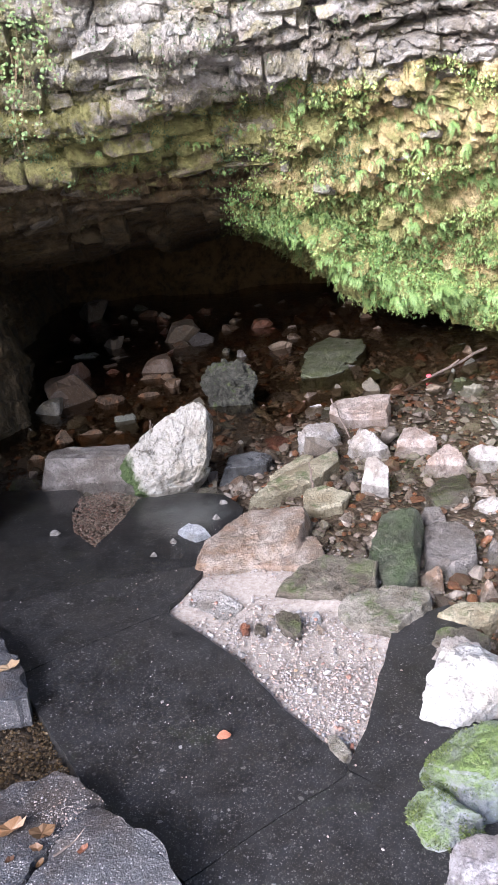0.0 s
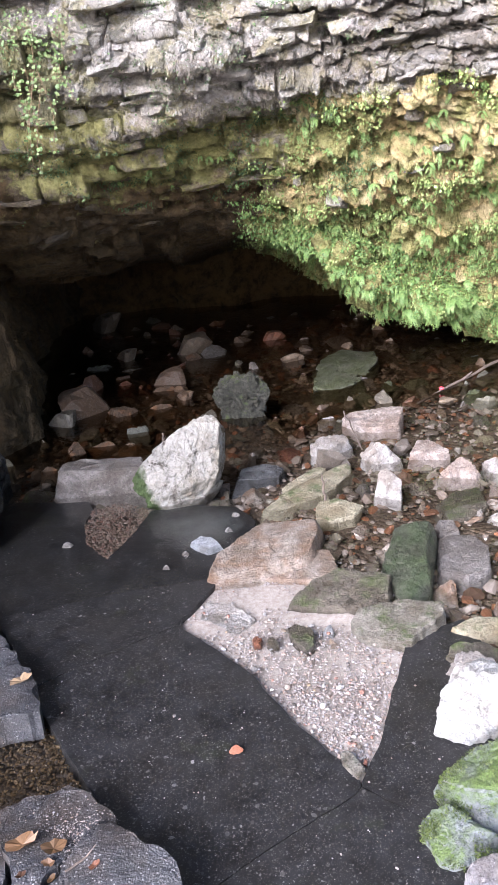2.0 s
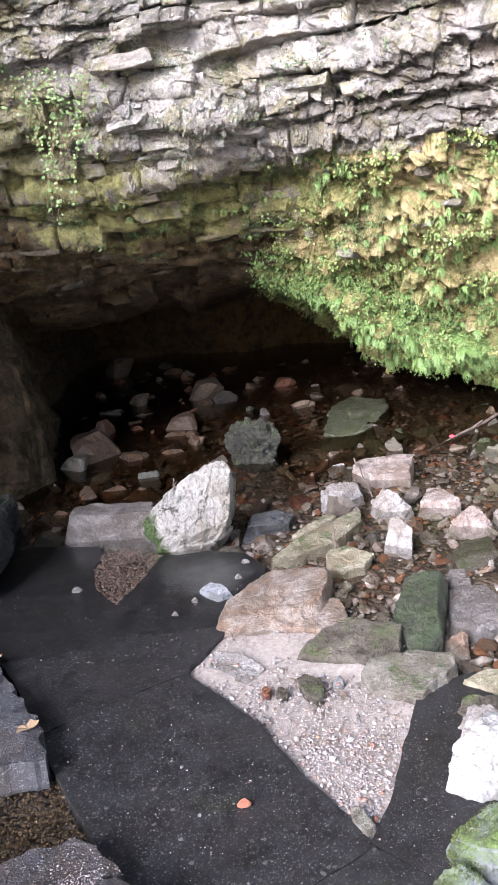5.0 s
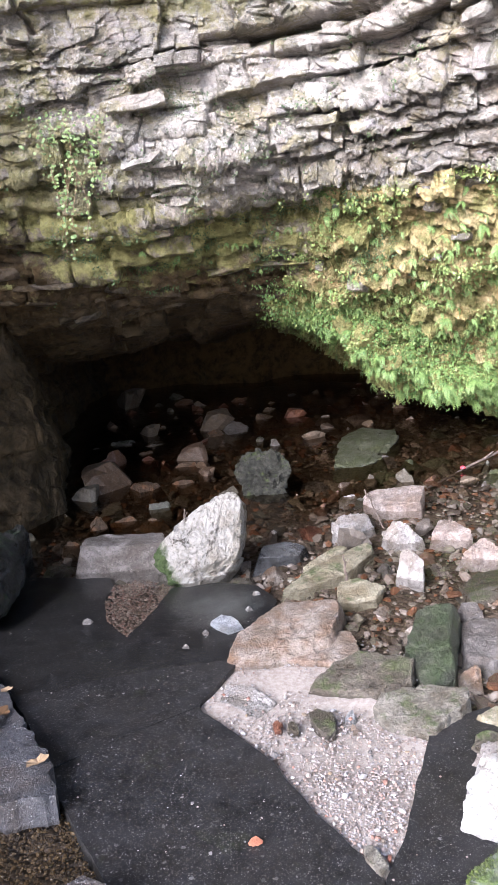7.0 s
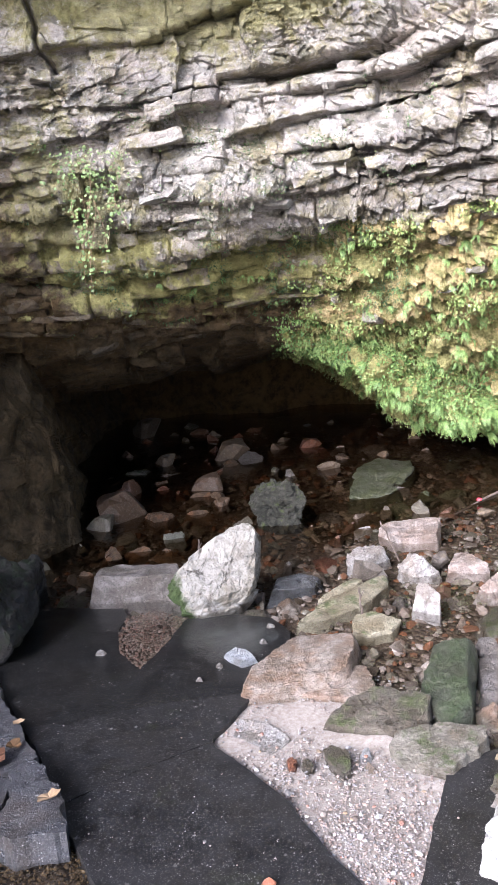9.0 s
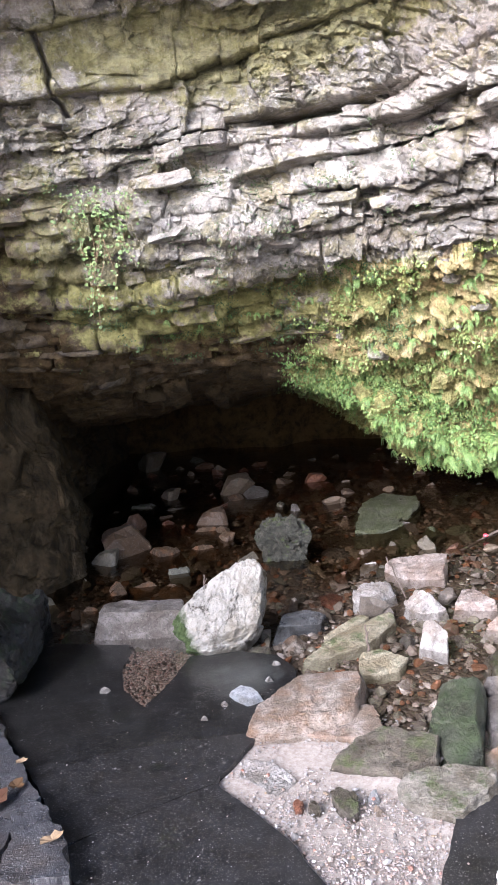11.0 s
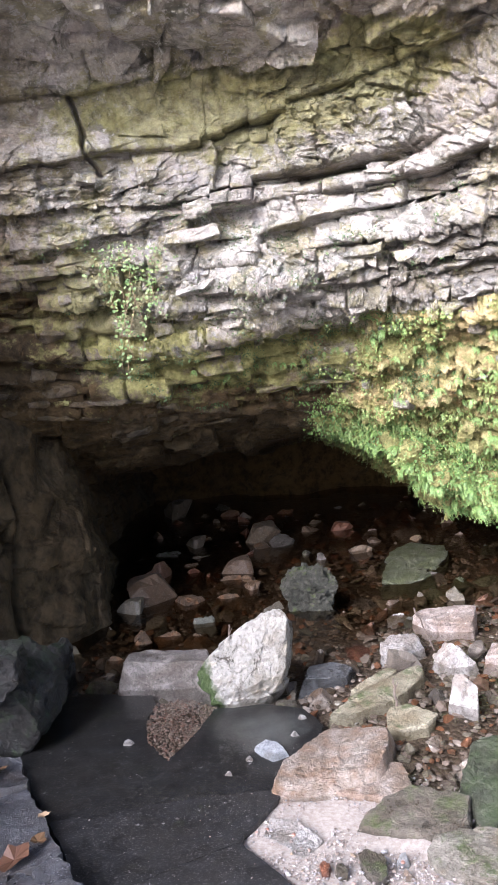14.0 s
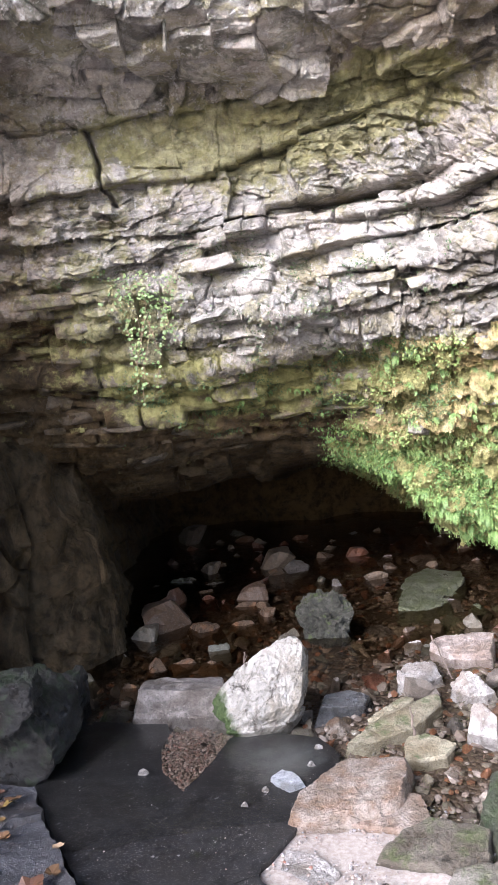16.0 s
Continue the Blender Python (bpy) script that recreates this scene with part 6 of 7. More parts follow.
angular_stone("stone", "orange-brown stone in the stream", 0.99, 2.50, 0.083, 0.080, 0.103, -0.081, TAN_STONE, 361)
angular_stone("stone", "pitted grey stone in the stream", 0.67, 3.64, 0.115, 0.185, 0.115, -0.079, GREY_STONE, 362)
angular_stone("stone", "pinkish wet stone in the stream", 0.93, 3.59, 0.127, 0.203, 0.095, -0.069, PINK_STONE, 363)
angular_stone("stone", "whitish flat stone in the stream", 0.66, 4.73, 0.161, 0.048, 0.128, -0.049, WHITE_STONE, 364)
angular_stone("stone", "wet grey stone in the stream", 0.46, 5.19, 0.236, 0.204, 0.085, -0.05, GREY_STONE, 365)
angular_stone("stone", "small brown stone in the stream", 0.91, 3.38, 0.066, 0.073, 0.102, -0.071, TAN_STONE, 366)
angular_stone("stone", "orange-brown stone in the stream", 1.46, 6.58, 0.215, 0.103, 0.118, 0.06, TAN_STONE, 367)
angular_stone("stone", "small green mossy stone", 1.58, 6.13, 0.156, 0.048, 0.101, 0.057, GREEN_STONE, 368)
angular_stone("stone", "dark stone by the wall", 1.85, 6.41, 0.162, 0.065, 0.100, 0.087, DARK_STONE, 369)
angular_stone("stone", "wet greenish stone in the stream", 1.41, 5.38, 0.217, 0.089, 0.095, 0.021, GREEN_STONE, 370)
angular_stone("stone", "angular grey stone in the dark", 0.51, 8.31, 0.306, 0.275, 0.123, 0.034, GREY_STONE, 371)
angular_stone("stone", "flat grey stone in the dark", 0.89, 8.03, 0.294, 0.090, 0.081, 0.061, GREY_STONE, 372)
angular_stone("stone", "reddish stone in the dark", 1.35, 7.66, 0.234, 0.087, 0.101, 0.085, TAN_STONE, 373)
angular_stone("stone", "reddish stone in the dark", 1.26, 8.26, 0.241, 0.160, 0.086, 0.096, TAN_STONE, 374)
angular_stone("stone", "pinkish stone in the stream", 0.75, 7.10, 0.157, 0.103, 0.114, 0.02, PINK_STONE, 375)
angular_stone("stone", "dark red stone in the stream", 0.58, 7.13, 0.195, 0.059, 0.110, 0.009, DARK_BRICK, 376)
angular_stone("stone", "pinkish flat stone in the stream", 1.08, 7.01, 0.333, 0.243, 0.098, 0.04, PINK_STONE, 377)
angular_stone("stone", "brown stone in the stream", 0.43, 6.84, 0.177, 0.054, 0.100, -0.005, SHADE_STONE, 378)
angular_stone("stone", "dark red stone in the dark", -0.24, 8.02, 0.182, 0.054, 0.124, 0.029, DARK_BRICK, 379)
angular_stone("stone", "dark angular stone in the stream", -0.81, 8.71, 0.271, 0.404, 0.140, 0.043, DARK_STONE, 380)
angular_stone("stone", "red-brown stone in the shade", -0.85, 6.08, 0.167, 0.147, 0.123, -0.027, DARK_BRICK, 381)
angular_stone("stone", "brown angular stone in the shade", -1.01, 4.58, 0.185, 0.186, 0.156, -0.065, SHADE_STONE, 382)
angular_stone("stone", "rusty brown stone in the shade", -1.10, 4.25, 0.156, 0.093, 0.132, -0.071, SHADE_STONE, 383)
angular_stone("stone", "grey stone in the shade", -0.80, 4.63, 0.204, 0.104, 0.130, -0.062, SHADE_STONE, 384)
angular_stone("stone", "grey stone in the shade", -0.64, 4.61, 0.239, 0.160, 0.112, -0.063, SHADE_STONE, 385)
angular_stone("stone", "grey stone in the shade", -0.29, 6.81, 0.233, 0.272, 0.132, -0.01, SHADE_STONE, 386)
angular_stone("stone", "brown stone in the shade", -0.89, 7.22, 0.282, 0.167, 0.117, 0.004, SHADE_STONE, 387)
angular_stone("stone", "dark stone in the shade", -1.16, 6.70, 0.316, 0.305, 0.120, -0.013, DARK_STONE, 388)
angular_stone("stone", "dark stone in the shade", 0.10, 6.48, 0.146, 0.234, 0.121, -0.018, DARK_STONE, 389)
angular_stone("stone", "dark stone in the shade", -1.14, 3.95, 0.195, 0.204, 0.103, -0.08, DARK_STONE, 390)
angular_stone("stone", "brown stone in the stream", 1.30, 4.45, 0.165, 0.050, 0.090, -0.012, TAN_STONE, 391)
upright_stone("boulder", "dark wet boulder with moss in the shaded corner", [(-1.692, 0.323), (-1.461, 0.410), (-1.311, 0.375), (-1.203, 0.246), (-1.187, 0.107), (-1.338, -0.105), (-1.677, -0.126)], 3.42, 0.45, SHADED_BLACK_STONE, 392, rough=1.2, category='boulder')
upright_stone("stone", "mossy pale-edged stone on the dark boulder", [(-1.562, 0.464), (-1.428, 0.497), (-1.272, 0.477), (-1.254, 0.385), (-1.369, 0.272), (-1.580, 0.268)], 3.22, 0.2, SHADED_BLACK_STONE, 393, rough=1.0)
upright_stone("stone", "tall dark stone against the side wall", [(-1.466, 0.158), (-1.360, 0.266), (-1.292, 0.198), (-1.309, -0.091), (-1.400, -0.217), (-1.481, -0.214)], 4, 0.2, SHADED_BLACK_STONE, 394)


# ---- loose stones in the stream and the cave ----
def loose_stones():
    rng = random.Random(77)
    protos = []
    for k in range(14):
        r = random.Random(900 + k)
        ns, ds = [], []
        dims = (1.0, r.uniform(0.6, 0.95), r.uniform(0.28, 0.55))
        for _ in range(9):
            n = np.array([r.gauss(0, 1), r.gauss(0, 1), r.gauss(0, 1)])
            n /= np.linalg.norm(n)
            ns.append(n), ds.append(1 / math.sqrt(sum((c / d) ** 2 for c, d in zip(n, dims))) * r.uniform(0.6, 0.95))
        v, f = cut_body(np.array(ns), np.array(ds), 3, 60)
        protos.append((chipped(v, f, 0.9, 900 + k, 1.0, 0.3), f))
    meshes = {}
    taken = [(o.location.x, o.location.y, max(o.dimensions.x, o.dimensions.y) * 0.42) for o in scene.objects if o.get("category") in ("stone", "boulder", "block")]
    made = 0
    for _ in range(6000):
        if made >= 290:
            break
        y = 2.2 + 6.3 * rng.random() ** 0.85
        x = rng.uniform(-1.45, 2.1 if y < 6 else 1.5)
        size = rng.uniform(0.03, 0.075) * (1 + 0.12 * max(0, y - 3.5)) * (0.7 + rng.random() ** 2)
        if inside(SLAB_OUT, x, y) or (y < 3.0 and x < 0.62):
            continue
        if any(math.hypot(x - a, y - b) < c + size * 0.75 for a, b, c in taken):
            continue
        taken.append((x, y, size * 0.9))
        k = rng.randrange(len(protos))
        # the farthest stones take colours that already hold the cave's shade
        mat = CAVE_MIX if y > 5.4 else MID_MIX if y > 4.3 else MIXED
        key = (k, mat.name)
        if key not in meshes:
            ob = mesh_object("stone", *protos[k], mat, smooth=False)
            meshes[key] = ob.data
        else:
            ob = new("stone", meshes[key])
        s = size
        ob.matrix_world = Matrix.Translation((x, y, float(bed_height(x, y)) + size * 0.2 + rng.uniform(0.0, 0.05 if y < 5.2 else 0.03))) @ Euler((rng.gauss(0, 0.2), rng.gauss(0, 0.2), rng.uniform(0, 6.28))).to_matrix().to_4x4() @ Matrix.Diagonal((s, s, s, 1))
        tagged(ob, "loose brown stone on the dark cave floor" if y > 5.2 else "loose wet stone in the shallow stream", "stone", "loose stream stones")
        made += 1


loose_stones()


def rubble():
    """Small broken stones that fill the bed, in one mesh."""
    rng = random.Random(88)
    forms = []
    for k in range(10):
        r = random.Random(950 + k)
        n = np.array([[r.gauss(0, 1), r.gauss(0, 1), r.gauss(0, 1)] for _ in range(9)])
        n /= np.linalg.norm(n, axis=1, keepdims=True)
        v, f = cut_body(n, np.array([r.uniform(0.6, 0.95) for _ in n]), 2, 60)
        forms.append((v * np.array((1.0, r.uniform(0.6, 0.95), r.uniform(0.35, 0.6))), f))
    V, F, count = [], [], 0
    while count < 1700:
        y = 2.15 + 6.2 * rng.random()
        x = rng.uniform(-1.45, 2.2)
        if inside(SLAB_OUT, x, y) or (y < 2.9 and x < 0.6):
            continue
        v, f = forms[rng.randrange(10)]
        a, s = rng.uniform(0, 6.28), rng.uniform(0.014, 0.042)
        c, d = math.cos(a) * s, math.sin(a) * s
        w = np.stack([v[:, 0] * c - v[:, 1] * d, v[:, 0] * d + v[:, 1] * c, v[:, 2] * s], 1)
        w[:, 2] += w[:, 0] * rng.uniform(-0.3, 0.3)
        F.append(f + count * len(v))
        V.append(w + np.array((x, y, float(bed_height(x, y)) + s * rng.uniform(0.2, 0.9))))
        count += 1
    ob = mesh_object("rubble", np.concatenate(V), np.concatenate(F), WET_GRAVEL, smooth=False)
    tagged(ob, "small broken wet stones covering the stream bed", "rubble", kind="stuff")


rubble()


# ---- plants on the cliff ----
def blade(points, widths):
    """A thin leaf along a line of points: places and triangles."""
    v, f = [], []
    for (p, side), w in zip(points, widths):
        v += [p - side * w, p + side * w]
    for i in range(len(points) - 1):
        a = 2 * i
        f += [(a, a + 1, a + 3), (a, a + 3, a + 2)]
    return v, f


def fern_fronds(seed, fronds, length):
    """The drooping fronds of a tuft, each with paired leaflets; it grows along -y and hangs down."""
    rng = random.Random(seed)
    made = []

    def add(v, f):
        V, F = made[-1]
        k = len(V)
        V.extend(v)
        F.extend((a + k, b + k, c + k) for a, b, c in f)

    for i in range(fronds):
        made.append(([], []))
        out = Vector((rng.uniform(-0.9, 0.9), -rng.uniform(0.5, 1.0), rng.uniform(-0.5, 0.5))).normalized()
        L = length * rng.uniform(0.6, 1.15)
        p, d = Vector((0, 0, 0)), out.copy()
        line = []
        for k in range(9):
            line.append((p.copy(), d.copy()))
            d = (d + Vector((0, 0, -0.23))).normalized()
            p = p + d * (L / 8)
        for k in range(1, 9):
            q, d = line[k]
            side = d.cross(Vector((0, 0, 1)))
            side = side.normalized() if side.length > 1e-3 else Vector((1, 0, 0))
            w = L * 0.26 * math.sin(min(1.0, k / 2.2) * 1.4) * (1.08 - k / 9)
            for s in (-1, 1):
                tip = q + side * s * w + d * w * 0.35 + Vector((0, 0, -0.15 * w))
                mid = q + (tip - q) * 0.5
                b = d * L * 0.055
                add([q - b * 0.4, mid - b, tip, mid + b], [(0, 1, 2), (0, 2, 3)])
        add(*blade([(q, Vector((1, 0, 0)) * 0.3) for q, d in line], [0.002] * 9))
    return [([tuple(v) for v in V], F) for V, F in made]


def fern_mesh(seed, fronds, length):
    """The same tuft as one body."""
    V, F = [], []
    for v, f in fern_fronds(seed, fronds, length):
        F += [(a + len(V), b + len(V), c + len(V)) for a, b, c in f]
        V += v
    return V, F


def frame_at(place, out, turn, scale):
    """A pose on the cliff: -y along the outward direction, z kept upright."""
    y = -Vector(out)
    y.z *= 0.4
    y.normalize()
    x = y.cross(Vector((0, 0, 1))).normalized()
    z = x.cross(y)
    m = Matrix((x, y, z)).transposed().to_4x4()
    return Matrix.Translation(place) @ m @ Matrix.Rotation(turn, 4, "Y") @ Matrix.Diagonal((scale, scale, scale, 1))


def fern_weight(x, v):
    """Where ferns grow: thick on the right, thinning out to the middle."""
    right = min(1, max(0, (x - 0.3) / 0.45)) * (1 if 4.75 < v < 9.6 else 0)
    mid = 0.28 if (-0.6 < x < 0.4 and 4.9 < v < 6.2) else 0
    fringe = 1.5 if (x > 0.55 and 8.3 < v < 9.5) else 0
    band = 0.9 if (x > 0.35 and 7.2 < v < 8.3) else 0
    bare = 0.75 if (0.75 < x < 1.3 and 4.5 < v < 5.3) else 0
    return max(right * 0.62, mid, fringe, band) * (1 - bare)


def plant_ferns():
    rng = random.Random(41)
    kinds = [fern_fronds(500 + k, rng.randint(5, 8), 1.0) for k in range(7)]
    data = []
    made = 0
    for _ in range(20000):
        if made >= 290:
            break
        x, v = (rng.uniform(0.8, 1.95), rng.uniform(8.72, 9.02)) if made < 40 else (rng.uniform(-0.65, 2.1), rng.uniform(4.7, 9.65))
        clump = 0.5 + 0.5 * float(lattice(np.array([[x * 4.5, v * 2.2, 3.0]]), 91)[0])
        if made >= 40 and rng.random() > fern_weight(x, v) * clump * 1.4:
            continue
        place, out = on_cliff(x, v)
        k = rng.randrange(len(kinds))
        if k >= len(data):
            k = len(data)
            ob = new("fern")
            data.append([mesh_object("frond", v, f, FERN, ob, smooth=False).data for v, f in kinds[k]])
        else:
            ob = new("fern")
            for me in data[k]:
                new("frond", me).parent = ob
        low = v > 8.3
        ob.matrix_world = frame_at(Vector(place) + Vector(out) * 0.012, out, rng.uniform(-0.5, 0.5), rng.uniform(0.035, 0.055) if x < 0.4 else rng.uniform(0.045, 0.08) if not low else rng.uniform(0.07, 0.125))
        tagged(ob, "small bright green fern hanging from the damp rock", "fern", "ferns on the cliff")
        made += 1


plant_ferns()


def leaf_cover(name, label, count, where, size, material, seed, hang=0.5):
    """A carpet of small leaves on the cliff in one mesh."""
    rng = random.Random(seed)
    V, F = [], []
    tries = 0
    while len(F) < count * 2 and tries < count * 12:
        tries += 1
        x, v, w = where(rng)
        if rng.random() > w:
            continue
        place, out = on_cliff(x, v)
        for _ in range(rng.randint(2, 5)):
            s = rng.uniform(*size)
            p = Vector(place) + Vector((rng.gauss(0, 0.013), rng.gauss(0, 0.006), rng.gauss(0, 0.013))) + Vector(out) * rng.uniform(0.004, 0.022)
            d = (Vector(out) * rng.uniform(0.3, 1.0) + Vector((rng.gauss(0, 0.6), rng.gauss(0, 0.3), rng.gauss(0, 0.5) - hang))).normalized()
            side = d.cross(Vector((rng.gauss(0, 1), rng.gauss(0, 1), rng.gauss(0, 1)))).normalized()
            up = side.cross(d) * s * 0.2
            k = len(V)
            V += [p, p + d * s * 0.5 + side * s * 0.42 + up, p + d * s, p + d * s * 0.5 - side * s * 0.42 + up]
            F += [(k, k + 1, k + 2), (k, k + 2, k + 3)]
    ob = mesh_object(name, [tuple(v) for v in V], F, material, smooth=False)
    return tagged(ob, label, "moss", kind="stuff")


def right_cover(rng):
    x, v = rng.uniform(0.2, 2.1), rng.uniform(4.6, 9.65)
    c = float(lattice(np.array([[x * 6, v * 3, 8.0]]), 95)[0])
    return x, v, max(0.0, min(1.0, (x - 0.15) / 0.5)) * min(1, max(0, 0.22 + 1.7 * c + 0.35 * (v > 7) + 0.5 * (v > 8.4)))


def ledge_cover(rng):
    x, v = rng.uniform(-1.3, 0.9), rng.uniform(3.0, 6.4)
    c = float(lattice(np.array([[x * 5, v * 5, 2.0]]), 96)[0])
    return x, v, min(1, max(0, 0.12 + 0.9 * (c - 0.15))) * (1.0 if v > 4.6 else 0.35)


leaf_cover("moss_cover", "yellow-green moss and small leaves on damp rock", 26000, right_cover, (0.008, 0.022), LEAFLET, 611)
leaf_cover("moss_cover", "sparse moss and tiny leaves along the rock ledges", 8000, ledge_cover, (0.006, 0.014), DEEP_LEAF, 612)


def lip_cover(rng):
    x = rng.uniform(0.1, 2.0)
    v = rng.uniform(7.6, 9.15) if x > 0.4 else rng.uniform(6.5, 8.3)
    c = float(lattice(np.array([[x * 7, v * 3, 5.0]]), 98)[0])
    return x, v, min(1.0, max(0.0, (x - 0.1) / 0.3)) * min(1.0, 0.55 + 0.8 * c + 0.3 * (v > 8.5))


leaf_cover("moss_cover", "dense dark green leaves round the cave lip", 12000, lip_cover, (0.010, 0.024), LIP_LEAF, 613, 0.8)


def fern_cover():
    """The many lesser fern tufts between the large ones, in one mesh."""
    rng = random.Random(43)
    kinds = [fern_mesh(540 + k, 4, 1.0) for k in range(5)]
    kinds = [(np.array(v), np.array(f)) for v, f in kinds]
    V, F, count, total = [], [], 0, 0
    while count < 860:
        x, v = rng.uniform(0.25, 2.0), rng.uniform(4.7, 9.6)
        clump = 0.5 + 0.5 * float(lattice(np.array([[x * 5.5, v * 2.6, 6.0]]), 97)[0])
        if rng.random() > fern_weight(x, v) * clump * 1.3:
            continue
        place, out = on_cliff(x, v)
        m = np.array(frame_at(Vector(place) + Vector(out) * 0.012, out, rng.uniform(-0.6, 0.6), rng.uniform(0.028, 0.06)))
        vs, fs = kinds[rng.randrange(5)]
        V.append(vs @ m[:3, :3].T + m[:3, 3])
        F.append(fs + total)
        total += len(vs)
        count += 1
    ob = mesh_object("fern_cover", np.concatenate(V), np.concatenate(F), FERN, smooth=False)
    tagged(ob, "dense small green fern tufts on damp rock", "ferns", kind="stuff")


fern_cover()


def tube(bm, points, r0, r1, sides=5):
    """A tapered stem through points."""
    rings = []
    for i, p in enumerate(points):
        d = (points[min(i + 1, len(points) - 1)] - points[max(i - 1, 0)]).normalized()
        a = d.cross(Vector((0.3, 0.8, 0.52))).normalized()
        b = d.cross(a)
        r = r0 + (r1 - r0) * i / (len(points) - 1)
        rings.append([bm.verts.new(p + (a * math.cos(t) + b * math.sin(t)) * r) for t in (6.2832 * k / sides for k in range(sides))])
    for a, b in zip(rings, rings[1:]):
        for k in range(sides):
            bm.faces.new((a[k], a[(k + 1) % sides], b[(k + 1) % sides], b[k]))
    bm.faces.new(rings[0][::-1]), bm.faces.new(rings[-1])


def heart_leaf(bm, p, d, n, s):
    """One rounded leaf of five corners, slightly folded."""
    side = d.cross(n).normalized()
    pts = [p, p + d * s * 0.25 + side * s * 0.5, p + d * s * 0.7 + side * s * 0.38, p + d * s - n * s * 0.1, p + d * s * 0.7 - side * s * 0.38, p + d * s * 0.25 - side * s * 0.5]
    mid = bm.verts.new(p + d * s * 0.5 - n * s * 0.08)
    vs = [bm.verts.new(q) for q in pts]
    for a, b in zip(vs, vs[1:] + vs[:1]):
        bm.faces.new((mid, a, b))


def trailing_plant():
    rng = random.Random(52)
    thing = tagged(new("trailing_plant"), "pale green trailing plant hanging down the cliff face", "plant")
    base, out = on_cliff(-0.80, 3.5)
    thing.location = base
    base = Vector(base)
    leaves = bmesh.new()

    def leaf_at(p, s):
        d = Vector((rng.gauss(0, 0.6), -abs(rng.gauss(0.3, 0.3)), rng.gauss(-0.5, 0.5))).normalized()
        n = Vector((rng.gauss(0, 0.4), -1, rng.gauss(0.4, 0.4))).normalized()
        heart_leaf(leaves, p - base, d, n, s)

    # a bushy cushion on the ledge that thins out downwards
    for _ in range(380):
        v = 3.42 + abs(rng.gauss(0, 0.34))
        x = rng.gauss(-0.79, 0.125 - 0.03 * min(1.5, v - 3.4))
        p, o = on_cliff(x, v)
        leaf_at(Vector(p) + Vector(o) * rng.uniform(0.005, 0.06), rng.uniform(0.007, 0.018))
    # long strands that hang free
    for k, (x0, v0, drop, lean) in enumerate(((-0.86, 3.95, 0.46, -0.02), (-0.80, 4.0, 0.50, -0.03), (-0.84, 4.0, 0.38, 0.02), (-0.68, 3.9, 0.22, 0.03), (-0.90, 3.9, 0.24, -0.02), (-0.78, 3.95, 0.44, 0.03), (-0.74, 3.9, 0.30, 0.02), (-0.82, 3.8, 0.56, -0.05))):
        p, o = on_cliff(x0, v0)
        p = Vector(p) + Vector((0, -0.05, 0.0))
        pts = [p + Vector((lean * f + 0.02 * math.sin(5 * f + k), -0.02 * f + 0.012 * math.sin(7 * f + 2 * k), -drop * f)) for f in (i / 12 for i in range(13))]
        bm = bmesh.new()
        tube(bm, [q - base for q in pts], 0.0022, 0.001)
        part("stem", bm, STEM, thing)
        for q in pts[:-1]:
            for _ in range(rng.choice((1, 2, 3))):
                leaf_at(q + Vector((rng.gauss(0, 0.014), rng.gauss(0, 0.008), rng.gauss(0, 0.012))), rng.uniform(0.012, 0.022))
    part("leaves", leaves, VINE_LEAF, thing, "small round pale green leaves")


trailing_plant()


# ---- litter ----
def dry_leaf(x, y, z, size, turn, material, label, seed):
    """A curled fallen leaf with five lobes."""
    rng = random.Random(seed)
    bm = bmesh.new()
    n = 15
    rim = []
    for i in range(n):
        a = 6.2832 * i / n
        r = size * 0.5 * (0.72 + 0.28 * abs(math.cos(2.5 * a))) * rng.uniform(0.9, 1.1)
        px, py = r * math.cos(a) * 1.15, r * math.sin(a) * 0.75
        rim.append(bm.verts.new((px, py, size * (0.9 * (py / size) ** 2 + 0.5 * (px / size) ** 2) * rng.uniform(0.5, 1.5))))
    mid = bm.verts.new((0, 0, -0.002))
    for a, b in zip(rim, rim[1:] + rim[:1]):
        bm.faces.new((mid, a, b))
    me = bpy.data.meshes.new("fallen_leaf")
    bm.to_mesh(me)
    bm.free()
    me.materials.append(material)
    ob = new("fallen_leaf", me)
    ob.matrix_world = pose(x, y, z, rng.uniform(-14, 14), rng.uniform(-14, 14), turn)
    return tagged(ob, label, "leaf", "fallen leaves")


dry_leaf(-0.745, 2.12, 0.09, 0.075, 20, PALE_LEAF, "pale crumpled dry leaf on the concrete", 1)
dry_leaf(-0.58, 1.45, 0.10, 0.075, 10, DRY_LEAF, "curled brown dry leaf on the ledge", 2)
dry_leaf(-0.50, 1.43, 0.10, 0.06, 35, DRY_LEAF, "curled ochre dry leaf on the ledge", 3)
dry_leaf(-1.02, 2.36, 0.062, 0.13, 60, DRY_LEAF, "rust-brown fallen leaf on wet concrete", 4)
dry_leaf(-0.97, 2.46, 0.062, 0.07, 80, DRY_LEAF, "reddish fallen leaf on wet concrete", 5)
dry_leaf(-1.00, 2.62, 0.060, 0.045, 15, PALE_LEAF, "small yellow fallen leaf on wet concrete", 6)
leaf_rng = random.Random(8)
for k in range(30):
    f = leaf_rng.random()
    dry_leaf(-1.16 - 0.28 * leaf_rng.random() - 0.10 * f, 2.45 + 0.62 * f, 0.060, leaf_rng.uniform(0.035, 0.085), leaf_rng.uniform(0, 360), DRY_LEAF, "brown fallen leaf on the wet ledge", 20 + k)
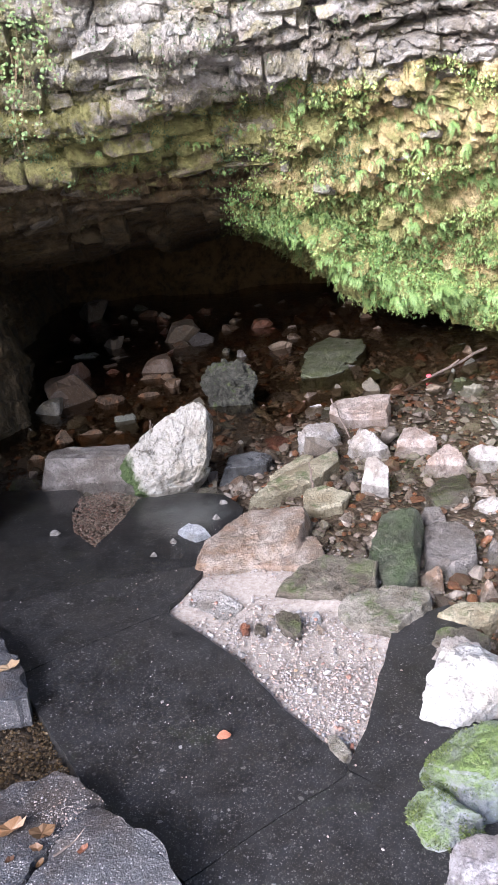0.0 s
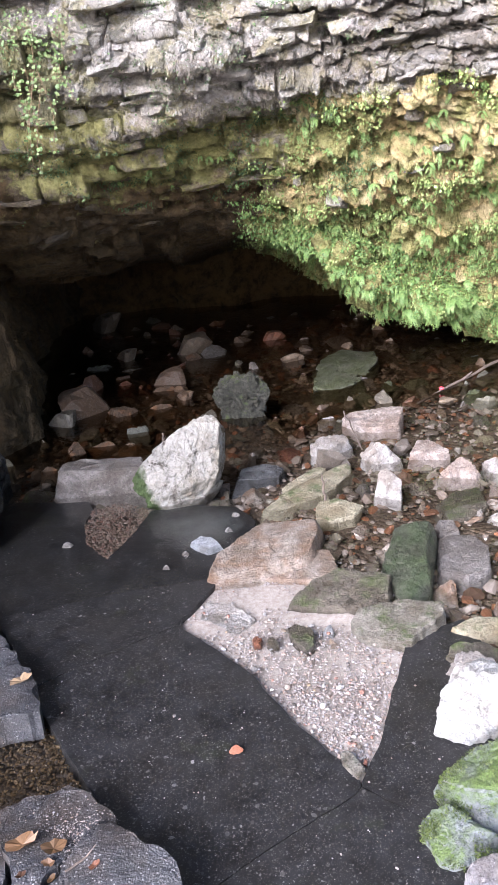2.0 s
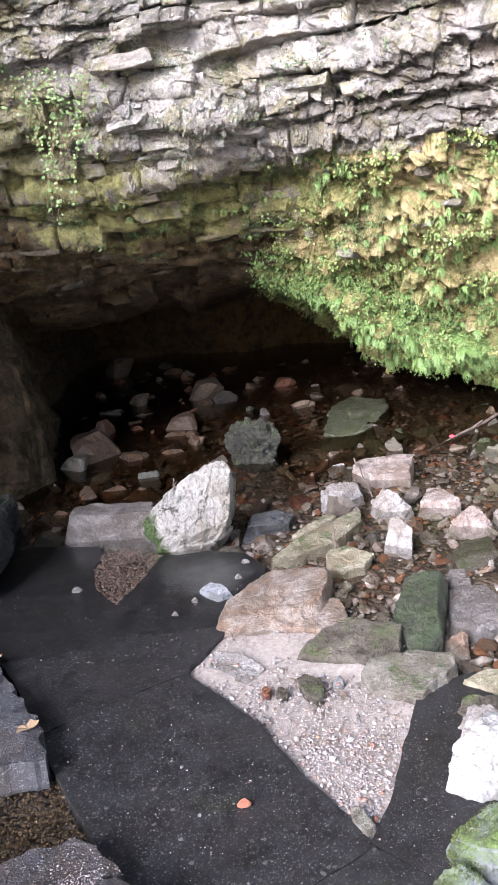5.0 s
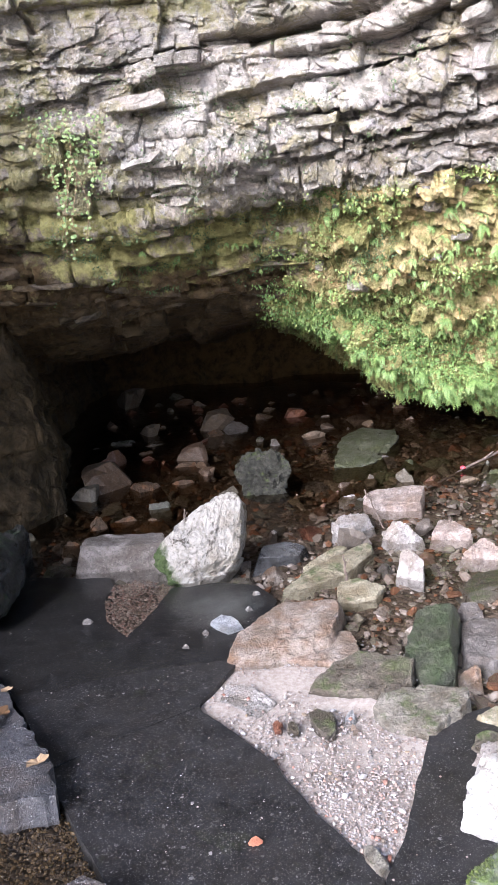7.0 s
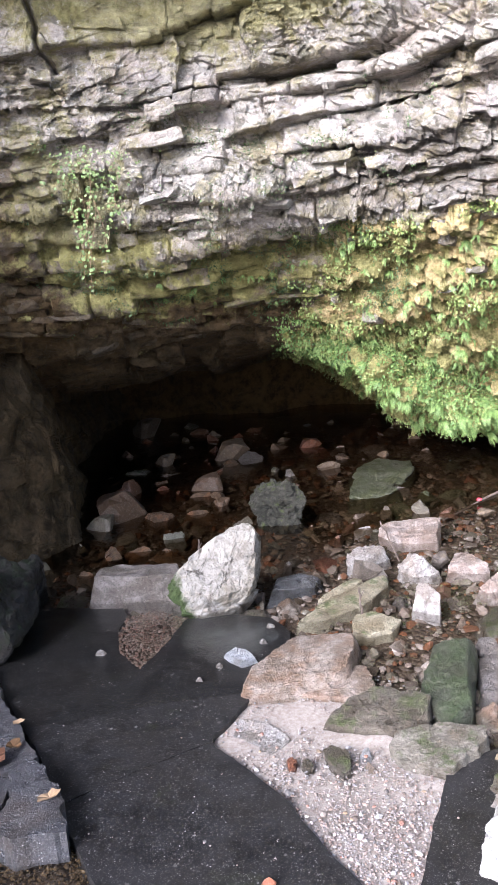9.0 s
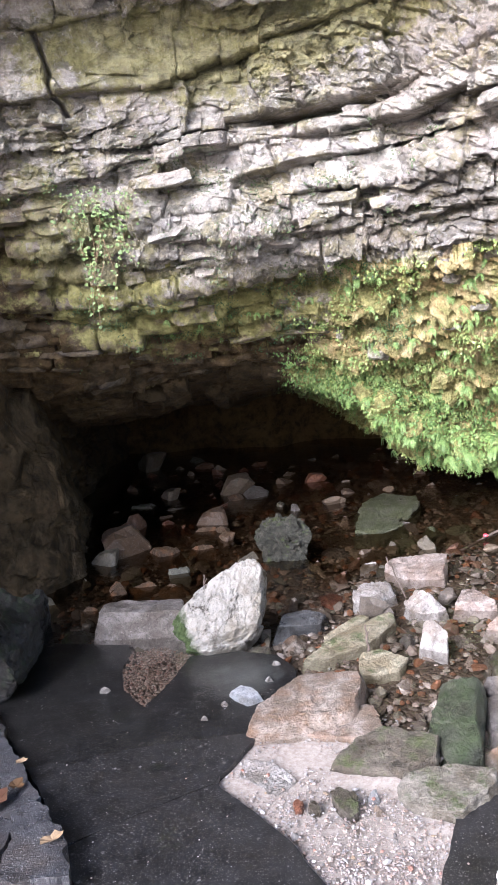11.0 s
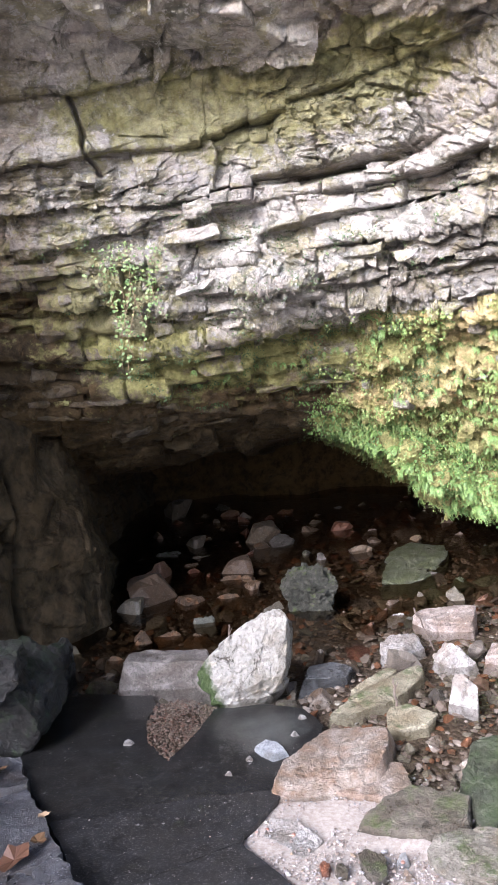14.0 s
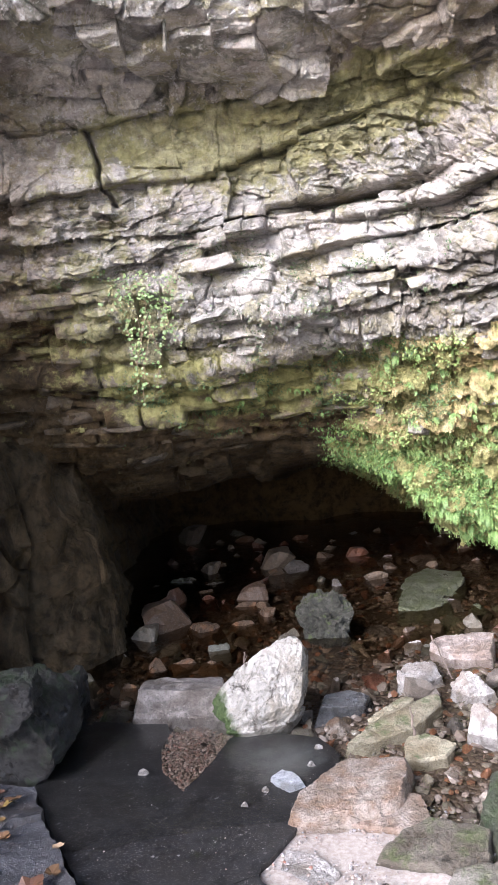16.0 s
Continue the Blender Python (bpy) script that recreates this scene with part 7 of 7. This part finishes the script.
for k in range(4):
    dry_leaf(-0.35 - 0.35 * leaf_rng.random(), 1.30 + 0.12 * leaf_rng.random(), 0.10, leaf_rng.uniform(0.02, 0.035), leaf_rng.uniform(0, 360), DRY_LEAF, "scrap of brown leaf on the ledge", 60 + k)


def twig(name, a, b, r0, r1, label, bend=0.02, seed=1):
    rng = random.Random(seed)
    a, b = Vector(a), Vector(b)
    pts = [a.lerp(b, i / 7) + Vector((rng.gauss(0, bend * 0.3), rng.gauss(0, bend * 0.3), rng.gauss(0, bend * 0.3))) for i in range(8)]
    bm = bmesh.new()
    tube(bm, pts, r0, r1, 7)
    tube(bm, [pts[4], pts[4] + (b - a) * 0.08 + Vector((0.02, 0, 0.03))], r1 * 0.9, r1 * 0.4, 5)
    me = bpy.data.meshes.new(name)
    bm.to_mesh(me)
    bm.free()
    me.materials.append(TWIG)
    return tagged(new(name, me), label, "stick")


twig("stick", (1.17, 4.78, 0.07), (2.02, 5.40, 0.20), 0.008, 0.011, "long bare grey stick lying across the stones", 0.015, 3)
twig("twig", (0.44, 3.44, 0.03), (0.42, 3.42, 0.20), 0.007, 0.004, "short brown twig leaning on a stone", 0.01, 4)
twig("twig", (0.72, 4.55, 0.16), (0.74, 4.05, 0.08), 0.005, 0.004, "thin brown twig on the stones", 0.01, 5)
twig("twig", (-0.44, 4.42, 0.02), (-0.42, 4.42, 0.16), 0.007, 0.005, "short dark twig standing between stones", 0.01, 6)
twig("twig", (-0.46, 1.36, 0.10), (-0.38, 1.42, 0.10), 0.003, 0.002, "thin dark twig on the ledge", 0.005, 7)

bm = bmesh.new()
bmesh.ops.create_icosphere(bm, subdivisions=2, radius=0.02)
for v in bm.verts:
    v.co.z *= 0.6
    v.co += Vector((noise.noise(v.co * 60), noise.noise(v.co * 60 + Vector((3, 1, 2))), 0)) * 0.004
me = bpy.data.meshes.new("plastic_scrap")
bm.to_mesh(me)
bm.free()
me.materials.append(RED_PLASTIC)
scrap = new("plastic_scrap", me)
scrap.location = (1.46, 4.95, 0.145)
tagged(scrap, "small scrap of bright red plastic on the stones", "plastic scrap")


# ---- moss tufts on the boulders by the slab ----
def boulder_moss():
    rng = random.Random(93)
    V, F = [], []
    for ob in [o for o in scene.objects if o.get("category") == "boulder" and "mossy" in o.get("label", "")]:
        for p in ob.data.polygons:
            if p.normal.z < 0.05 or rng.random() > 0.75:
                continue
            c = ob.location + p.center
            if noise.noise(c * 16) < 0.02:
                continue
            for _ in range(3):
                d = (p.normal + Vector((rng.gauss(0, 0.5), rng.gauss(0, 0.5), rng.gauss(0, 0.4)))).normalized()
                side = d.cross(Vector((rng.gauss(0, 1), rng.gauss(0, 1), rng.gauss(0, 1)))).normalized()
                s = rng.uniform(0.003, 0.008)
                q = c + Vector((rng.gauss(0, 0.003), rng.gauss(0, 0.003), 0))
                k = len(V)
                V += [tuple(q - side * s * 0.3), tuple(q + side * s * 0.3), tuple(q + d * s)]
                F.append((k, k + 1, k + 2))
    ob = mesh_object("moss_cushion", V, F, MOSS_TUFT, smooth=False)
    tagged(ob, "short green moss cushions on the grey boulders", "moss", kind="stuff")


boulder_moss()
